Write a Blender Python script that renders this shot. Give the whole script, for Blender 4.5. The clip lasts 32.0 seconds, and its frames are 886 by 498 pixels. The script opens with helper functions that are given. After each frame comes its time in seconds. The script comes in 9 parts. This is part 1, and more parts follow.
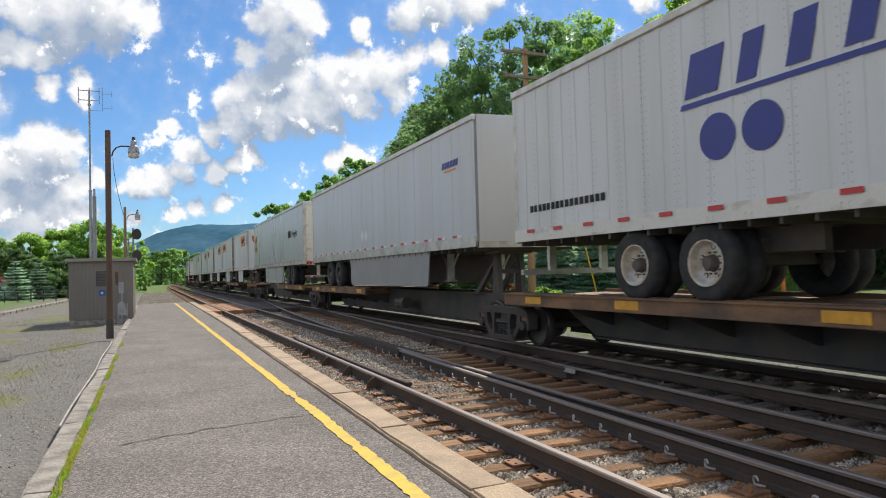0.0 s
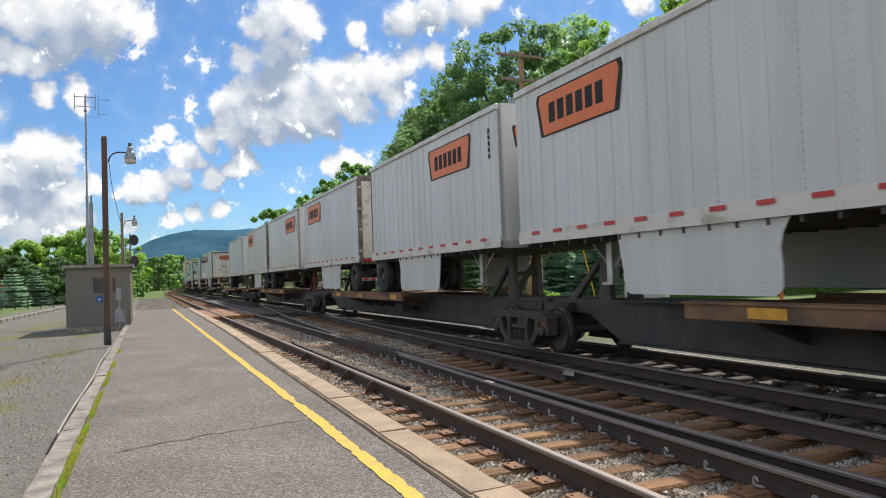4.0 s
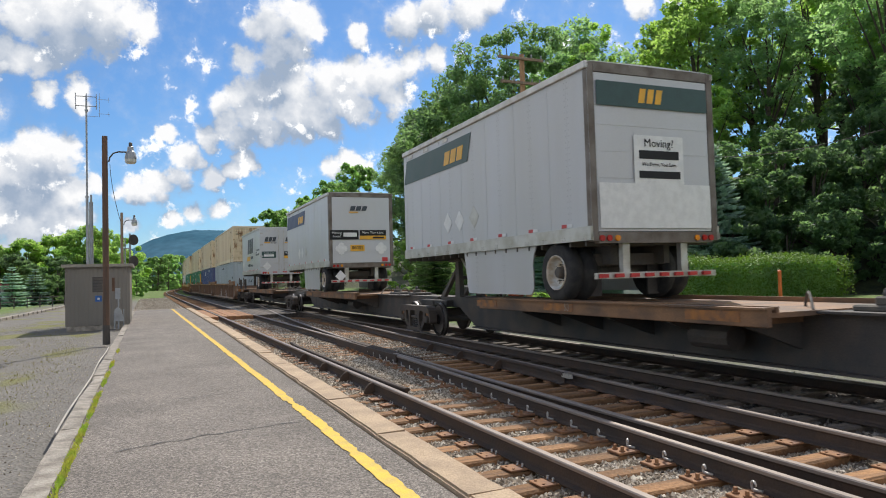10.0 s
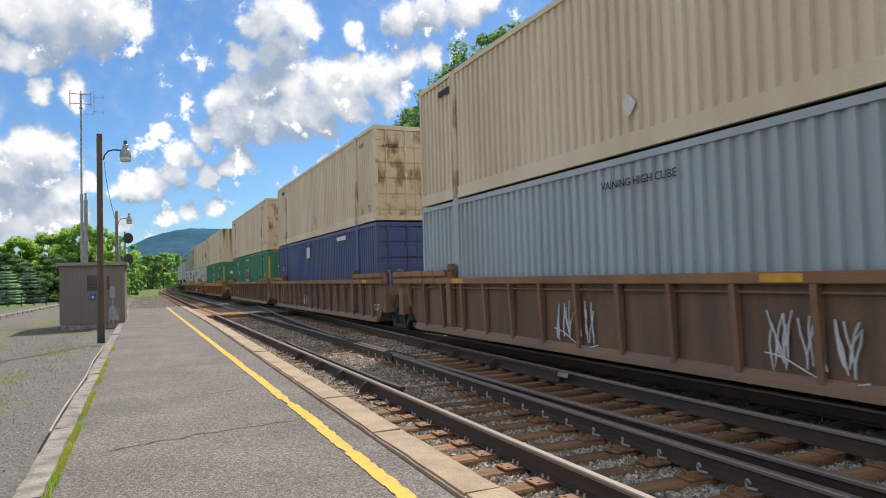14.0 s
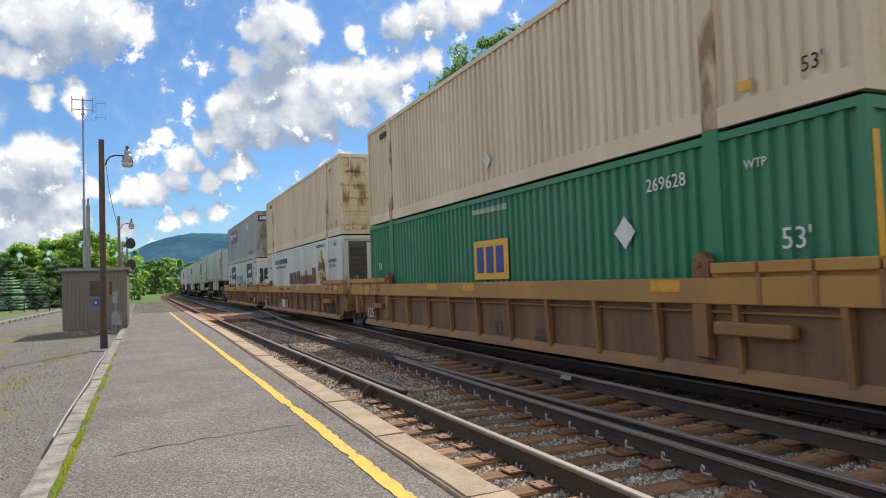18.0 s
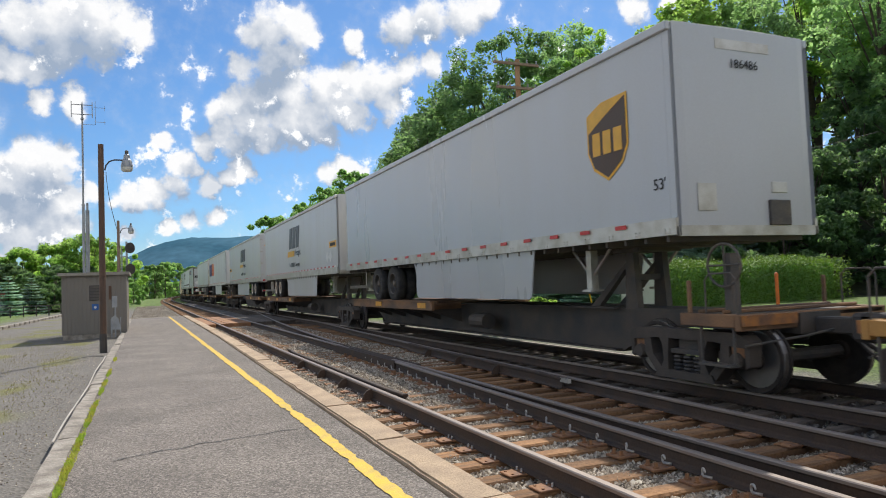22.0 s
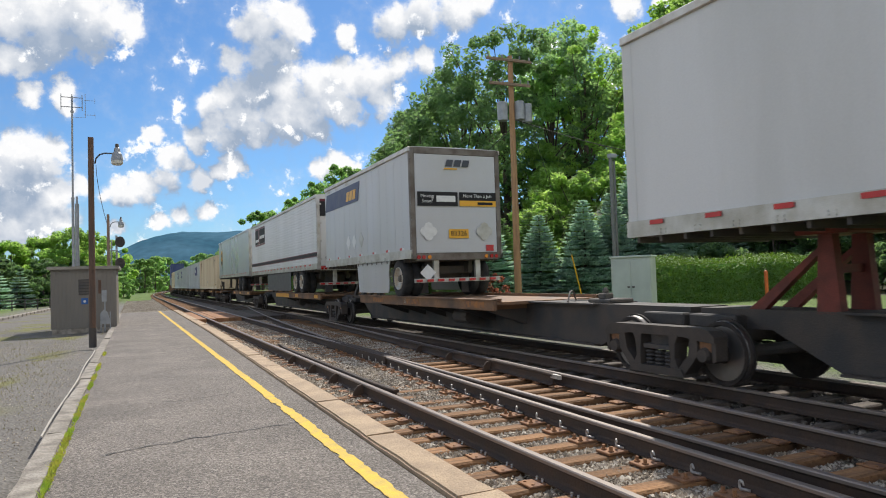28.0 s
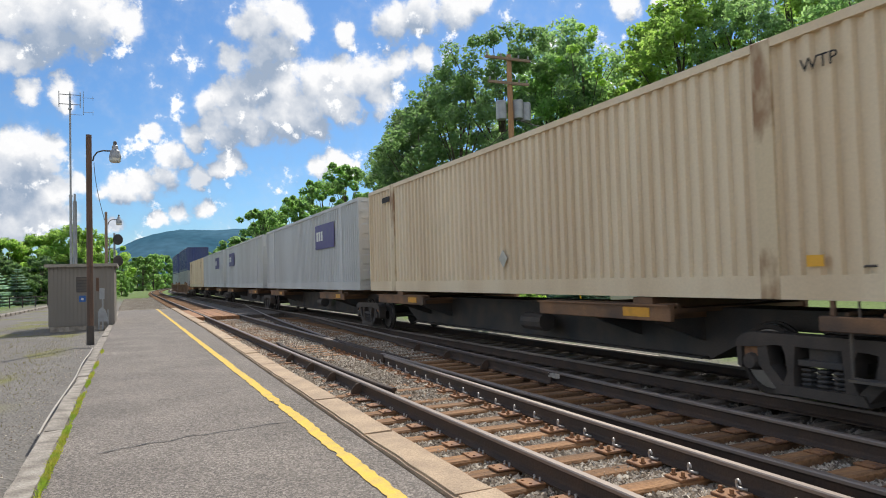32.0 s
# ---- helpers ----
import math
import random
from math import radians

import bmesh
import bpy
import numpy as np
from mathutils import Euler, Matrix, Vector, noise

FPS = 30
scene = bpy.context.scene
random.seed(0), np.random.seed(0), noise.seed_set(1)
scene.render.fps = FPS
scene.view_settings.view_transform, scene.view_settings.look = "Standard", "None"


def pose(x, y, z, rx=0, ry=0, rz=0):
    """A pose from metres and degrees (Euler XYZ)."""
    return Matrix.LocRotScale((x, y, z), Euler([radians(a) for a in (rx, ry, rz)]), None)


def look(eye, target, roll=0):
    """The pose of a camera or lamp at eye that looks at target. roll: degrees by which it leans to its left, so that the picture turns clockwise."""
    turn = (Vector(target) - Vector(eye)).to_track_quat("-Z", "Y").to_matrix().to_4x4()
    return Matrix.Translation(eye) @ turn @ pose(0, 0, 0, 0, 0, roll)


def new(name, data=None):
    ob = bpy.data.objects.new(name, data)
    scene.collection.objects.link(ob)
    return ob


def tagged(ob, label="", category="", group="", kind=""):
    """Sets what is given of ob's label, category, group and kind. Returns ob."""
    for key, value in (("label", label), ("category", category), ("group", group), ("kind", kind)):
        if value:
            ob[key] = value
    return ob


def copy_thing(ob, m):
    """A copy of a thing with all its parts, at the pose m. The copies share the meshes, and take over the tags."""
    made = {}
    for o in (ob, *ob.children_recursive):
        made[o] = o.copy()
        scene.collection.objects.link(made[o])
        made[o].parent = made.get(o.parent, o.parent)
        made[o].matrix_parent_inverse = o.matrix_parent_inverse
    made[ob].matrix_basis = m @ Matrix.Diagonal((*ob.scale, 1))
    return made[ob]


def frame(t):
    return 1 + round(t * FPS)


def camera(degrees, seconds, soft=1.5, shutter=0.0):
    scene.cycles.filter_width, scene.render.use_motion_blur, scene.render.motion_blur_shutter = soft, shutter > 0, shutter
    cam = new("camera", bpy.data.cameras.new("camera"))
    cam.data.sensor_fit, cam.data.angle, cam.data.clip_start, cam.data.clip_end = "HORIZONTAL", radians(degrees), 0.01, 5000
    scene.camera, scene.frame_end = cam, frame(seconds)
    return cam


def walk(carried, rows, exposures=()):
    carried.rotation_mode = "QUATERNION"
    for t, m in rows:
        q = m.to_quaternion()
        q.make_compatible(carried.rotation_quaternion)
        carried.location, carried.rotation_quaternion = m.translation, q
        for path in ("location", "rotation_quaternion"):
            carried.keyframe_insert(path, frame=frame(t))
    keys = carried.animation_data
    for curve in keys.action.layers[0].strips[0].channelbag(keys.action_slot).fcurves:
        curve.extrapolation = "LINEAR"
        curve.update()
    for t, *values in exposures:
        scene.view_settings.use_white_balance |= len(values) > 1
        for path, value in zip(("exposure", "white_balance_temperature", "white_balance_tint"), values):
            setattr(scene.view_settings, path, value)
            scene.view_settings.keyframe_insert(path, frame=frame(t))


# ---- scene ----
# Long freight train passing a small-town platform; the camera is held still by hand.
# x: across the tracks, y: along them, z: up from the rail heads.
EYE = (0.0, 0.0, 1.52)
SPEED = 14.64          # metres a second, towards the camera
TURNS = (
    (0, 91.85, 1.57, -22.89),
    (0.5, 91.77, 1.61, -22.99),
    (1, 91.78, 1.56, -22.99),
    (1.5, 91.86, 1.64, -23.09),
    (2, 91.95, 1.74, -22.99),
    (2.5, 92.02, 1.90, -22.99),
    (3, 92.06, 2.12, -23.07),
    (3.5, 92.14, 2.10, -23.06),
    (5.5, 92.04, 1.94, -23.10),
    (6, 92.15, 2.00, -22.88),
    (6.5, 92.20, 2.11, -22.63),
    (7, 92.07, 1.95, -22.54),
    (7.5, 91.98, 1.47, -22.51),
    (8, 92.02, 1.23, -22.53),
    (8.5, 92.13, 0.68, -22.51),
    (9, 92.23, 0.73, -22.66),
    (9.5, 92.26, 1.26, -22.95),
    (10, 92.29, 1.64, -23.11),
    (10.5, 92.35, 1.38, -23.13),
    (11, 92.35, 1.36, -23.20),
    (11.5, 92.38, 1.51, -23.24),
    (12, 92.32, 1.64, -23.33),
    (12.5, 92.22, 1.71, -23.39),
    (13, 92.29, 1.72, -23.43),
    (13.5, 92.24, 1.62, -23.39),
    (14, 92.17, 1.59, -23.47),
    (14.5, 92.09, 1.69, -23.48),
    (16.5, 92.30, 1.87, -23.31),
    (17, 92.39, 1.83, -23.32),
    (17.5, 92.42, 1.98, -23.31),
    (18, 92.44, 1.95, -23.29),
    (18.5, 92.55, 1.94, -23.19),
    (19, 92.55, 1.92, -23.26),
    (19.5, 92.63, 1.90, -23.27),
    (20, 92.64, 2.01, -23.25),
    (20.5, 92.72, 1.82, -23.28),
    (21, 92.72, 2.02, -23.18),
    (21.5, 92.72, 2.16, -23.24),
    (22, 92.73, 2.13, -23.32),
    (22.5, 92.75, 2.06, -23.30),
    (23, 92.69, 2.01, -23.39),
    (23.5, 92.35, 1.78, -23.52),
    (24, 92.18, 1.63, -23.60),
    (24.5, 92.14, 1.50, -23.59),
    (25, 92.15, 1.40, -23.66),
    (25.5, 92.16, 1.51, -23.76),
    (27.5, 92.42, 1.89, -23.89),
    (28, 92.37, 1.81, -24.02),
    (28.5, 92.41, 1.56, -24.15),
    (29, 92.34, 1.61, -24.16),
    (29.5, 92.29, 1.74, -24.20),
    (30, 92.26, 1.77, -24.19),
    (30.5, 92.24, 1.79, -24.21),
    (31, 92.21, 1.75, -24.24),
    (31.5, 92.27, 1.62, -24.13),
    (32, 92.25, 1.65, -24.17),
)
cam = camera(65.17, 32.0, soft=1.0, shutter=0.06)
walk(cam, [(t, pose(*EYE, rx, ry, rz)) for t, rx, ry, rz in TURNS])

# ---- light ----
SUN_DIR = Vector((0.50, 0.66, 1.0)).normalized()
sun_el = math.asin(SUN_DIR.z)
sun_data = bpy.data.lights.new("sun", "SUN")
sun_data.energy, sun_data.angle, sun_data.color = 3.8, radians(0.53), (1.0, 0.95, 0.87)
sun_ob = new("sun", sun_data)
sun_ob.matrix_world = look((0, 0, 60), (-SUN_DIR.x, -SUN_DIR.y, 60 - SUN_DIR.z))
scene.view_settings.exposure = 0.26

world = bpy.data.worlds.new("sky")
scene.world = world
world.use_nodes = True
wt = world.node_tree
wt.nodes.clear()


def wnode(kind, **kw):
    n = wt.nodes.new(kind)
    for k, v in kw.items():
        if k == "op":
            n.operation = v
        elif k == "blend":
            n.blend_type = v
    return n


sky = wnode("ShaderNodeTexSky")
sky.sky_type, sky.sun_disc = "NISHITA", False
sky.sun_elevation, sky.sun_rotation = sun_el, math.atan2(SUN_DIR.x, SUN_DIR.y)
sky.air_density, sky.dust_density, sky.ozone_density = 1.0, 0.4, 2.0
# cumulus clouds: azimuth, elevation and radius of each billow, in degrees
TALL_CUMULUS = ((9.8, 20.3, 1.7), (11.8, 20.4, 1.6), (8.4, 19.4, 1.1), (13.2, 19.9, 0.7), (7.7, 17.3, 1.2), (9.5, 17.7, 1.6), (11.3, 18.3, 1.3), (7.0, 14.7, 1.2),
    (5.8, 13.9, 1.0), (8.8, 15.4, 1.6), (11.3, 15.7, 1.6), (13.8, 16.0, 1.5), (16.1, 16.6, 1.3), (6.1, 12.4, 1.1), (8.3, 13.0, 1.5), (10.8, 13.6, 1.6),
    (13.1, 14.0, 1.6), (15.4, 14.6, 1.6), (17.3, 15.5, 1.5), (19.2, 16.5, 1.4), (21.1, 17.2, 1.2), (23.0, 17.6, 1.0), (4.6, 11.2, 0.9), (7.0, 11.5, 1.0),
    (9.4, 11.8, 1.1), (11.7, 12.2, 1.2), (14.2, 12.6, 1.2), (16.8, 13.7, 1.2), (19.1, 14.7, 1.3))
LOW_PUFFS = ((-0.9, 7.4, 1.0), (0.7, 7.5, 1.1), (2.3, 8.0, 1.0), (3.0, 9.7, 1.0), (3.8, 9.1, 0.6), (-0.2, 6.8, 0.6), (-1.9, 7.3, 0.7), (7.3, 9.7, 0.8),
    (6.5, 8.8, 0.8), (7.9, 9.1, 0.6), (9.2, 9.4, 0.4), (5.0, 8.3, 1.0), (7.3, 7.4, 0.5), (12.9, 8.8, 0.5), (14.2, 9.3, 0.8), (15.5, 9.7, 0.9),
    (16.7, 9.2, 0.6), (1.5, 11.8, 0.7), (0.7, 12.1, 0.4), (2.3, 11.5, 0.3), (-2.3, 11.8, 0.5))
WEST_BANK = ((-6.9, 10.0, 1.3), (-5.5, 10.1, 1.2), (-8.0, 8.3, 1.7), (-9.5, 7.9, 1.3), (-6.2, 8.5, 1.5), (-4.8, 9.5, 0.6), (-9.4, 5.6, 1.7), (-7.6, 6.2, 1.7),
    (-5.5, 6.8, 1.5), (-3.9, 7.3, 0.8), (-8.0, 4.3, 1.4), (-4.8, 5.2, 1.2), (-6.4, 5.2, 1.3), (-6.6, 13.8, 0.8), (-5.4, 13.4, 0.4),
    (-4.4, 14.1, 0.9), (-4.2, 13.1, 0.7), (-9.9, 11.2, 0.5))
HIGH_CUMULUS = ((-8.0, 18.8, 1.6), (-5.8, 19.3, 2.0), (-3.2, 20.0, 2.0), (-1.3, 19.8, 1.4), (0.1, 19.1, 1.0), (-5.5, 17.6, 1.7), (-3.2, 17.9, 1.4), (-9.4, 16.6, 1.0),
    (-8.3, 16.1, 1.2), (-6.9, 15.7, 1.1), (-9.4, 15.2, 0.6), (16.7, 19.5, 0.9), (15.4, 19.8, 0.4), (18.2, 19.3, 0.4), (20.9, 20.5, 1.4), (23.3, 21.0, 1.5),
    (25.9, 21.2, 1.5), (20.0, 19.2, 0.5), (28.0, 21.6, 0.9), (36.7, 20.7, 0.4), (39.8, 20.4, 0.9), (42.4, 20.5, 0.7), (34.2, 18.8, 0.4))
HORIZON_PUFFS = ((1.9, 5.1, 0.7), (3.5, 5.4, 0.8), (5.2, 5.7, 0.7), (6.6, 5.3, 0.5), (0.6, 4.7, 0.5), (-1.0, 4.4, 0.6), (7.4, 5.0, 0.4), (-2.1, 4.2, 0.4),
    (-9.0, 2.8, 0.8))
SHADED_BASES = ((10.2, 16.9, 1.5), (9.3, 15.2, 1.3), (8.1, 11.1, 1.5), (11.4, 11.2, 1.8), (14.4, 11.7, 1.2), (5.0, 8.0, 1.5), (2.9, 6.8, 1.2), (-5.1, 16.8, 1.8),
    (-6.9, 7.6, 1.2), (-5.3, 8.1, 1.0), (-8.0, 6.4, 1.3), (22.8, 20.5, 1.1), (-0.9, 6.4, 0.8), (-3.2, 17.2, 1.3))
BEYOND = ((-14, 12, 4), (-20, 9, 4), (-18, 20, 5), (40, 30, 6), (20, 32, 6), (-5, 30, 7), (55, 25, 6))
geo = wnode("ShaderNodeTexCoord")
SPOTS = [p for p in TALL_CUMULUS + LOW_PUFFS + WEST_BANK + HIGH_CUMULUS + HORIZON_PUFFS + BEYOND if p[2] > 0.55]
more = random.Random(8)
AROUND = [(more.uniform(55, 330), more.uniform(4, 60), more.uniform(5, 11)) for _ in range(40)]   # unseen clouds all round, added as fill light


def cover_group(name, spots, reach):
    grp = bpy.data.node_groups.new(name, "ShaderNodeTree")
    grp.interface.new_socket("Vector", in_out="INPUT", socket_type="NodeSocketVector")
    grp.interface.new_socket("Cover", in_out="OUTPUT", socket_type="NodeSocketFloat")
    g_in, g_out = grp.nodes.new("NodeGroupInput"), grp.nodes.new("NodeGroupOutput")
    last = None
    for az, el, r in spots:
        az, el, r = radians(az), radians(el), radians(r)
        dot = grp.nodes.new("ShaderNodeVectorMath")
        dot.operation = "DOT_PRODUCT"
        grp.links.new(g_in.outputs[0], dot.inputs[0])
        dot.inputs[1].default_value = (math.sin(az) * math.cos(el), math.cos(az) * math.cos(el), math.sin(el))
        ramp = grp.nodes.new("ShaderNodeMapRange")
        ramp.inputs["From Min"].default_value = math.cos(r * reach)
        ramp.inputs["From Max"].default_value = math.cos(r * 0.1)
        grp.links.new(dot.outputs["Value"], ramp.inputs["Value"])
        top = grp.nodes.new("ShaderNodeMath")
        top.operation = "SMOOTH_MAX"
        top.inputs[2].default_value = 0.22
        top.inputs[1].default_value = 0.0
        if last is not None:
            grp.links.new(last, top.inputs[1])
        grp.links.new(ramp.outputs[0], top.inputs[0])
        last = top.outputs[0]
    grp.links.new(last, g_out.inputs[0])
    return grp


FRONT, BEHIND, SHADED = cover_group("cloud_cover", SPOTS, 1.6), cover_group("unseen_fill_clouds", AROUND, 1.5), cover_group("cloud_bases", SHADED_BASES, 1.5)


def fbm(src, scale, detail, rough=0.58):
    n = wnode("ShaderNodeTexNoise")
    n.inputs["Scale"].default_value, n.inputs["Detail"].default_value, n.inputs["Roughness"].default_value = scale, detail, rough
    wt.links.new(src, n.inputs["Vector"])
    return n


def cloud_at(lift, group, eaten=0.55):
    """Cloud cover in the view direction, seen a little higher up, eaten into by fine billows."""
    up = wnode("ShaderNodeVectorMath", op="ADD")
    wt.links.new(geo.outputs["Generated"], up.inputs[0])
    up.inputs[1].default_value = (0.45 * lift, 0.45 * lift, lift)
    warp = fbm(up.outputs[0], 12.0, 4.0)
    sub = wnode("ShaderNodeVectorMath", op="SUBTRACT")
    wt.links.new(warp.outputs["Color"], sub.inputs[0])
    sub.inputs[1].default_value = (0.5, 0.5, 0.5)
    scl = wnode("ShaderNodeVectorMath", op="SCALE")
    wt.links.new(sub.outputs[0], scl.inputs[0])
    scl.inputs["Scale"].default_value = 0.036
    curl = fbm(up.outputs[0], 44.0, 5.0, 0.6)
    sub_b = wnode("ShaderNodeVectorMath", op="SUBTRACT")
    wt.links.new(curl.outputs["Color"], sub_b.inputs[0])
    sub_b.inputs[1].default_value = (0.5, 0.5, 0.5)
    scl_b = wnode("ShaderNodeVectorMath", op="SCALE")
    wt.links.new(sub_b.outputs[0], scl_b.inputs[0])
    scl_b.inputs["Scale"].default_value = 0.030
    both = wnode("ShaderNodeVectorMath", op="ADD")
    wt.links.new(scl.outputs[0], both.inputs[0])
    wt.links.new(scl_b.outputs[0], both.inputs[1])
    add = wnode("ShaderNodeVectorMath", op="ADD")
    wt.links.new(up.outputs[0], add.inputs[0])
    wt.links.new(both.outputs[0], add.inputs[1])
    nrm = wnode("ShaderNodeVectorMath", op="NORMALIZE")
    wt.links.new(add.outputs[0], nrm.inputs[0])
    g = wnode("ShaderNodeGroup")
    g.node_tree = group
    wt.links.new(nrm.outputs[0], g.inputs[0])
    fine = fbm(up.outputs[0], 26.0, 10.0, 0.62)
    eat = wnode("ShaderNodeMapRange")
    eat.inputs["From Min"].default_value, eat.inputs["From Max"].default_value = 0.25, 0.75
    eat.inputs["To Min"].default_value, eat.inputs["To Max"].default_value = -eaten, eaten
    wt.links.new(fine.outputs["Fac"], eat.inputs["Value"])
    tot = wnode("ShaderNodeMath", op="ADD")
    wt.links.new(g.outputs[0], tot.inputs[0])
    wt.links.new(eat.outputs[0], tot.inputs[1])
    return tot.outputs[0]


def stepped(src, lo, hi):
    n = wnode("ShaderNodeMapRange")
    n.interpolation_type = "SMOOTHSTEP"
    n.inputs["From Min"].default_value, n.inputs["From Max"].default_value = lo, hi
    wt.links.new(src, n.inputs["Value"])
    return n.outputs[0]


def puffs(shade, lit, dim):
    r = wnode("ShaderNodeValToRGB")
    r.color_ramp.elements[0].position, r.color_ramp.elements[0].color = 0.0, (*lit, 1)
    r.color_ramp.elements[1].position, r.color_ramp.elements[1].color = 1.0, (*dim, 1)
    wt.links.new(shade, r.inputs["Fac"])
    return r.outputs["Color"]


def summed(a, b):
    n = wnode("ShaderNodeMath", op="ADD")
    wt.links.new(a, n.inputs[0])
    wt.links.new(b, n.inputs[1])
    return n.outputs[0]


def scaled(a, f):
    n = wnode("ShaderNodeMath", op="MULTIPLY")
    wt.links.new(a, n.inputs[0])
    n.inputs[1].default_value = f
    return n.outputs[0]


def clamped(src, lo, hi):
    n = wnode("ShaderNodeMapRange")
    n.inputs["From Min"].default_value, n.inputs["From Max"].default_value = lo, hi
    wt.links.new(src, n.inputs["Value"])
    return n.outputs[0]


# a billow is shaded where more cloud lies between it and the sun
here, soft_here, sunward = cloud_at(0.0, FRONT, 0.40), cloud_at(0.0, FRONT, 0.20), cloud_at(0.036, FRONT, 0.20)
veil = scaled(stepped(here, 0.0, 0.50), 0.20)
full = wnode("ShaderNodeMath", op="MAXIMUM")
wt.links.new(stepped(here, 0.28, 0.82), full.inputs[0])
wt.links.new(veil, full.inputs[1])
body = full.outputs[0]
behind_cloud = summed(sunward, scaled(soft_here, -1.0))
front_shade = summed(clamped(behind_cloud, -0.46, 0.40), scaled(stepped(cloud_at(0.0, SHADED, 0.25), 0.05, 1.1), 0.45))
front_col = puffs(front_shade, (8.3, 8.3, 8.35), (3.0, 3.7, 4.8))
around = stepped(cloud_at(0.0, BEHIND), 0.34, 0.60)
# brighter than the clouds in view, to fill the train's near side
around_col = puffs(stepped(cloud_at(0.05, BEHIND), 0.5, 1.4), (10.6, 10.5, 10.3), (6.0, 6.5, 7.1))
tint = wnode("ShaderNodeMix")
tint.data_type, tint.blend_type = "RGBA", "MULTIPLY"
tint.inputs["Factor"].default_value = 1.0
tint.inputs["B"].default_value = (0.50, 0.74, 0.98, 1)
wt.links.new(sky.outputs[0], tint.inputs["A"])
mix = wnode("ShaderNodeMix")
mix.data_type = "RGBA"
wt.links.new(body, mix.inputs["Factor"])
wt.links.new(tint.outputs["Result"], mix.inputs["A"])
wt.links.new(front_col, mix.inputs["B"])
mix_b = wnode("ShaderNodeMix")
mix_b.data_type = "RGBA"
wt.links.new(around, mix_b.inputs["Factor"])
wt.links.new(mix.outputs["Result"], mix_b.inputs["A"])
wt.links.new(around_col, mix_b.inputs["B"])
bg = wnode("ShaderNodeBackground")
bg.inputs["Strength"].default_value = 0.10
wt.links.new(mix_b.outputs["Result"], bg.inputs["Color"])
wout = wnode("ShaderNodeOutputWorld")
wt.links.new(bg.outputs[0], wout.inputs["Surface"])

# ---- materials ----
MATS = {}


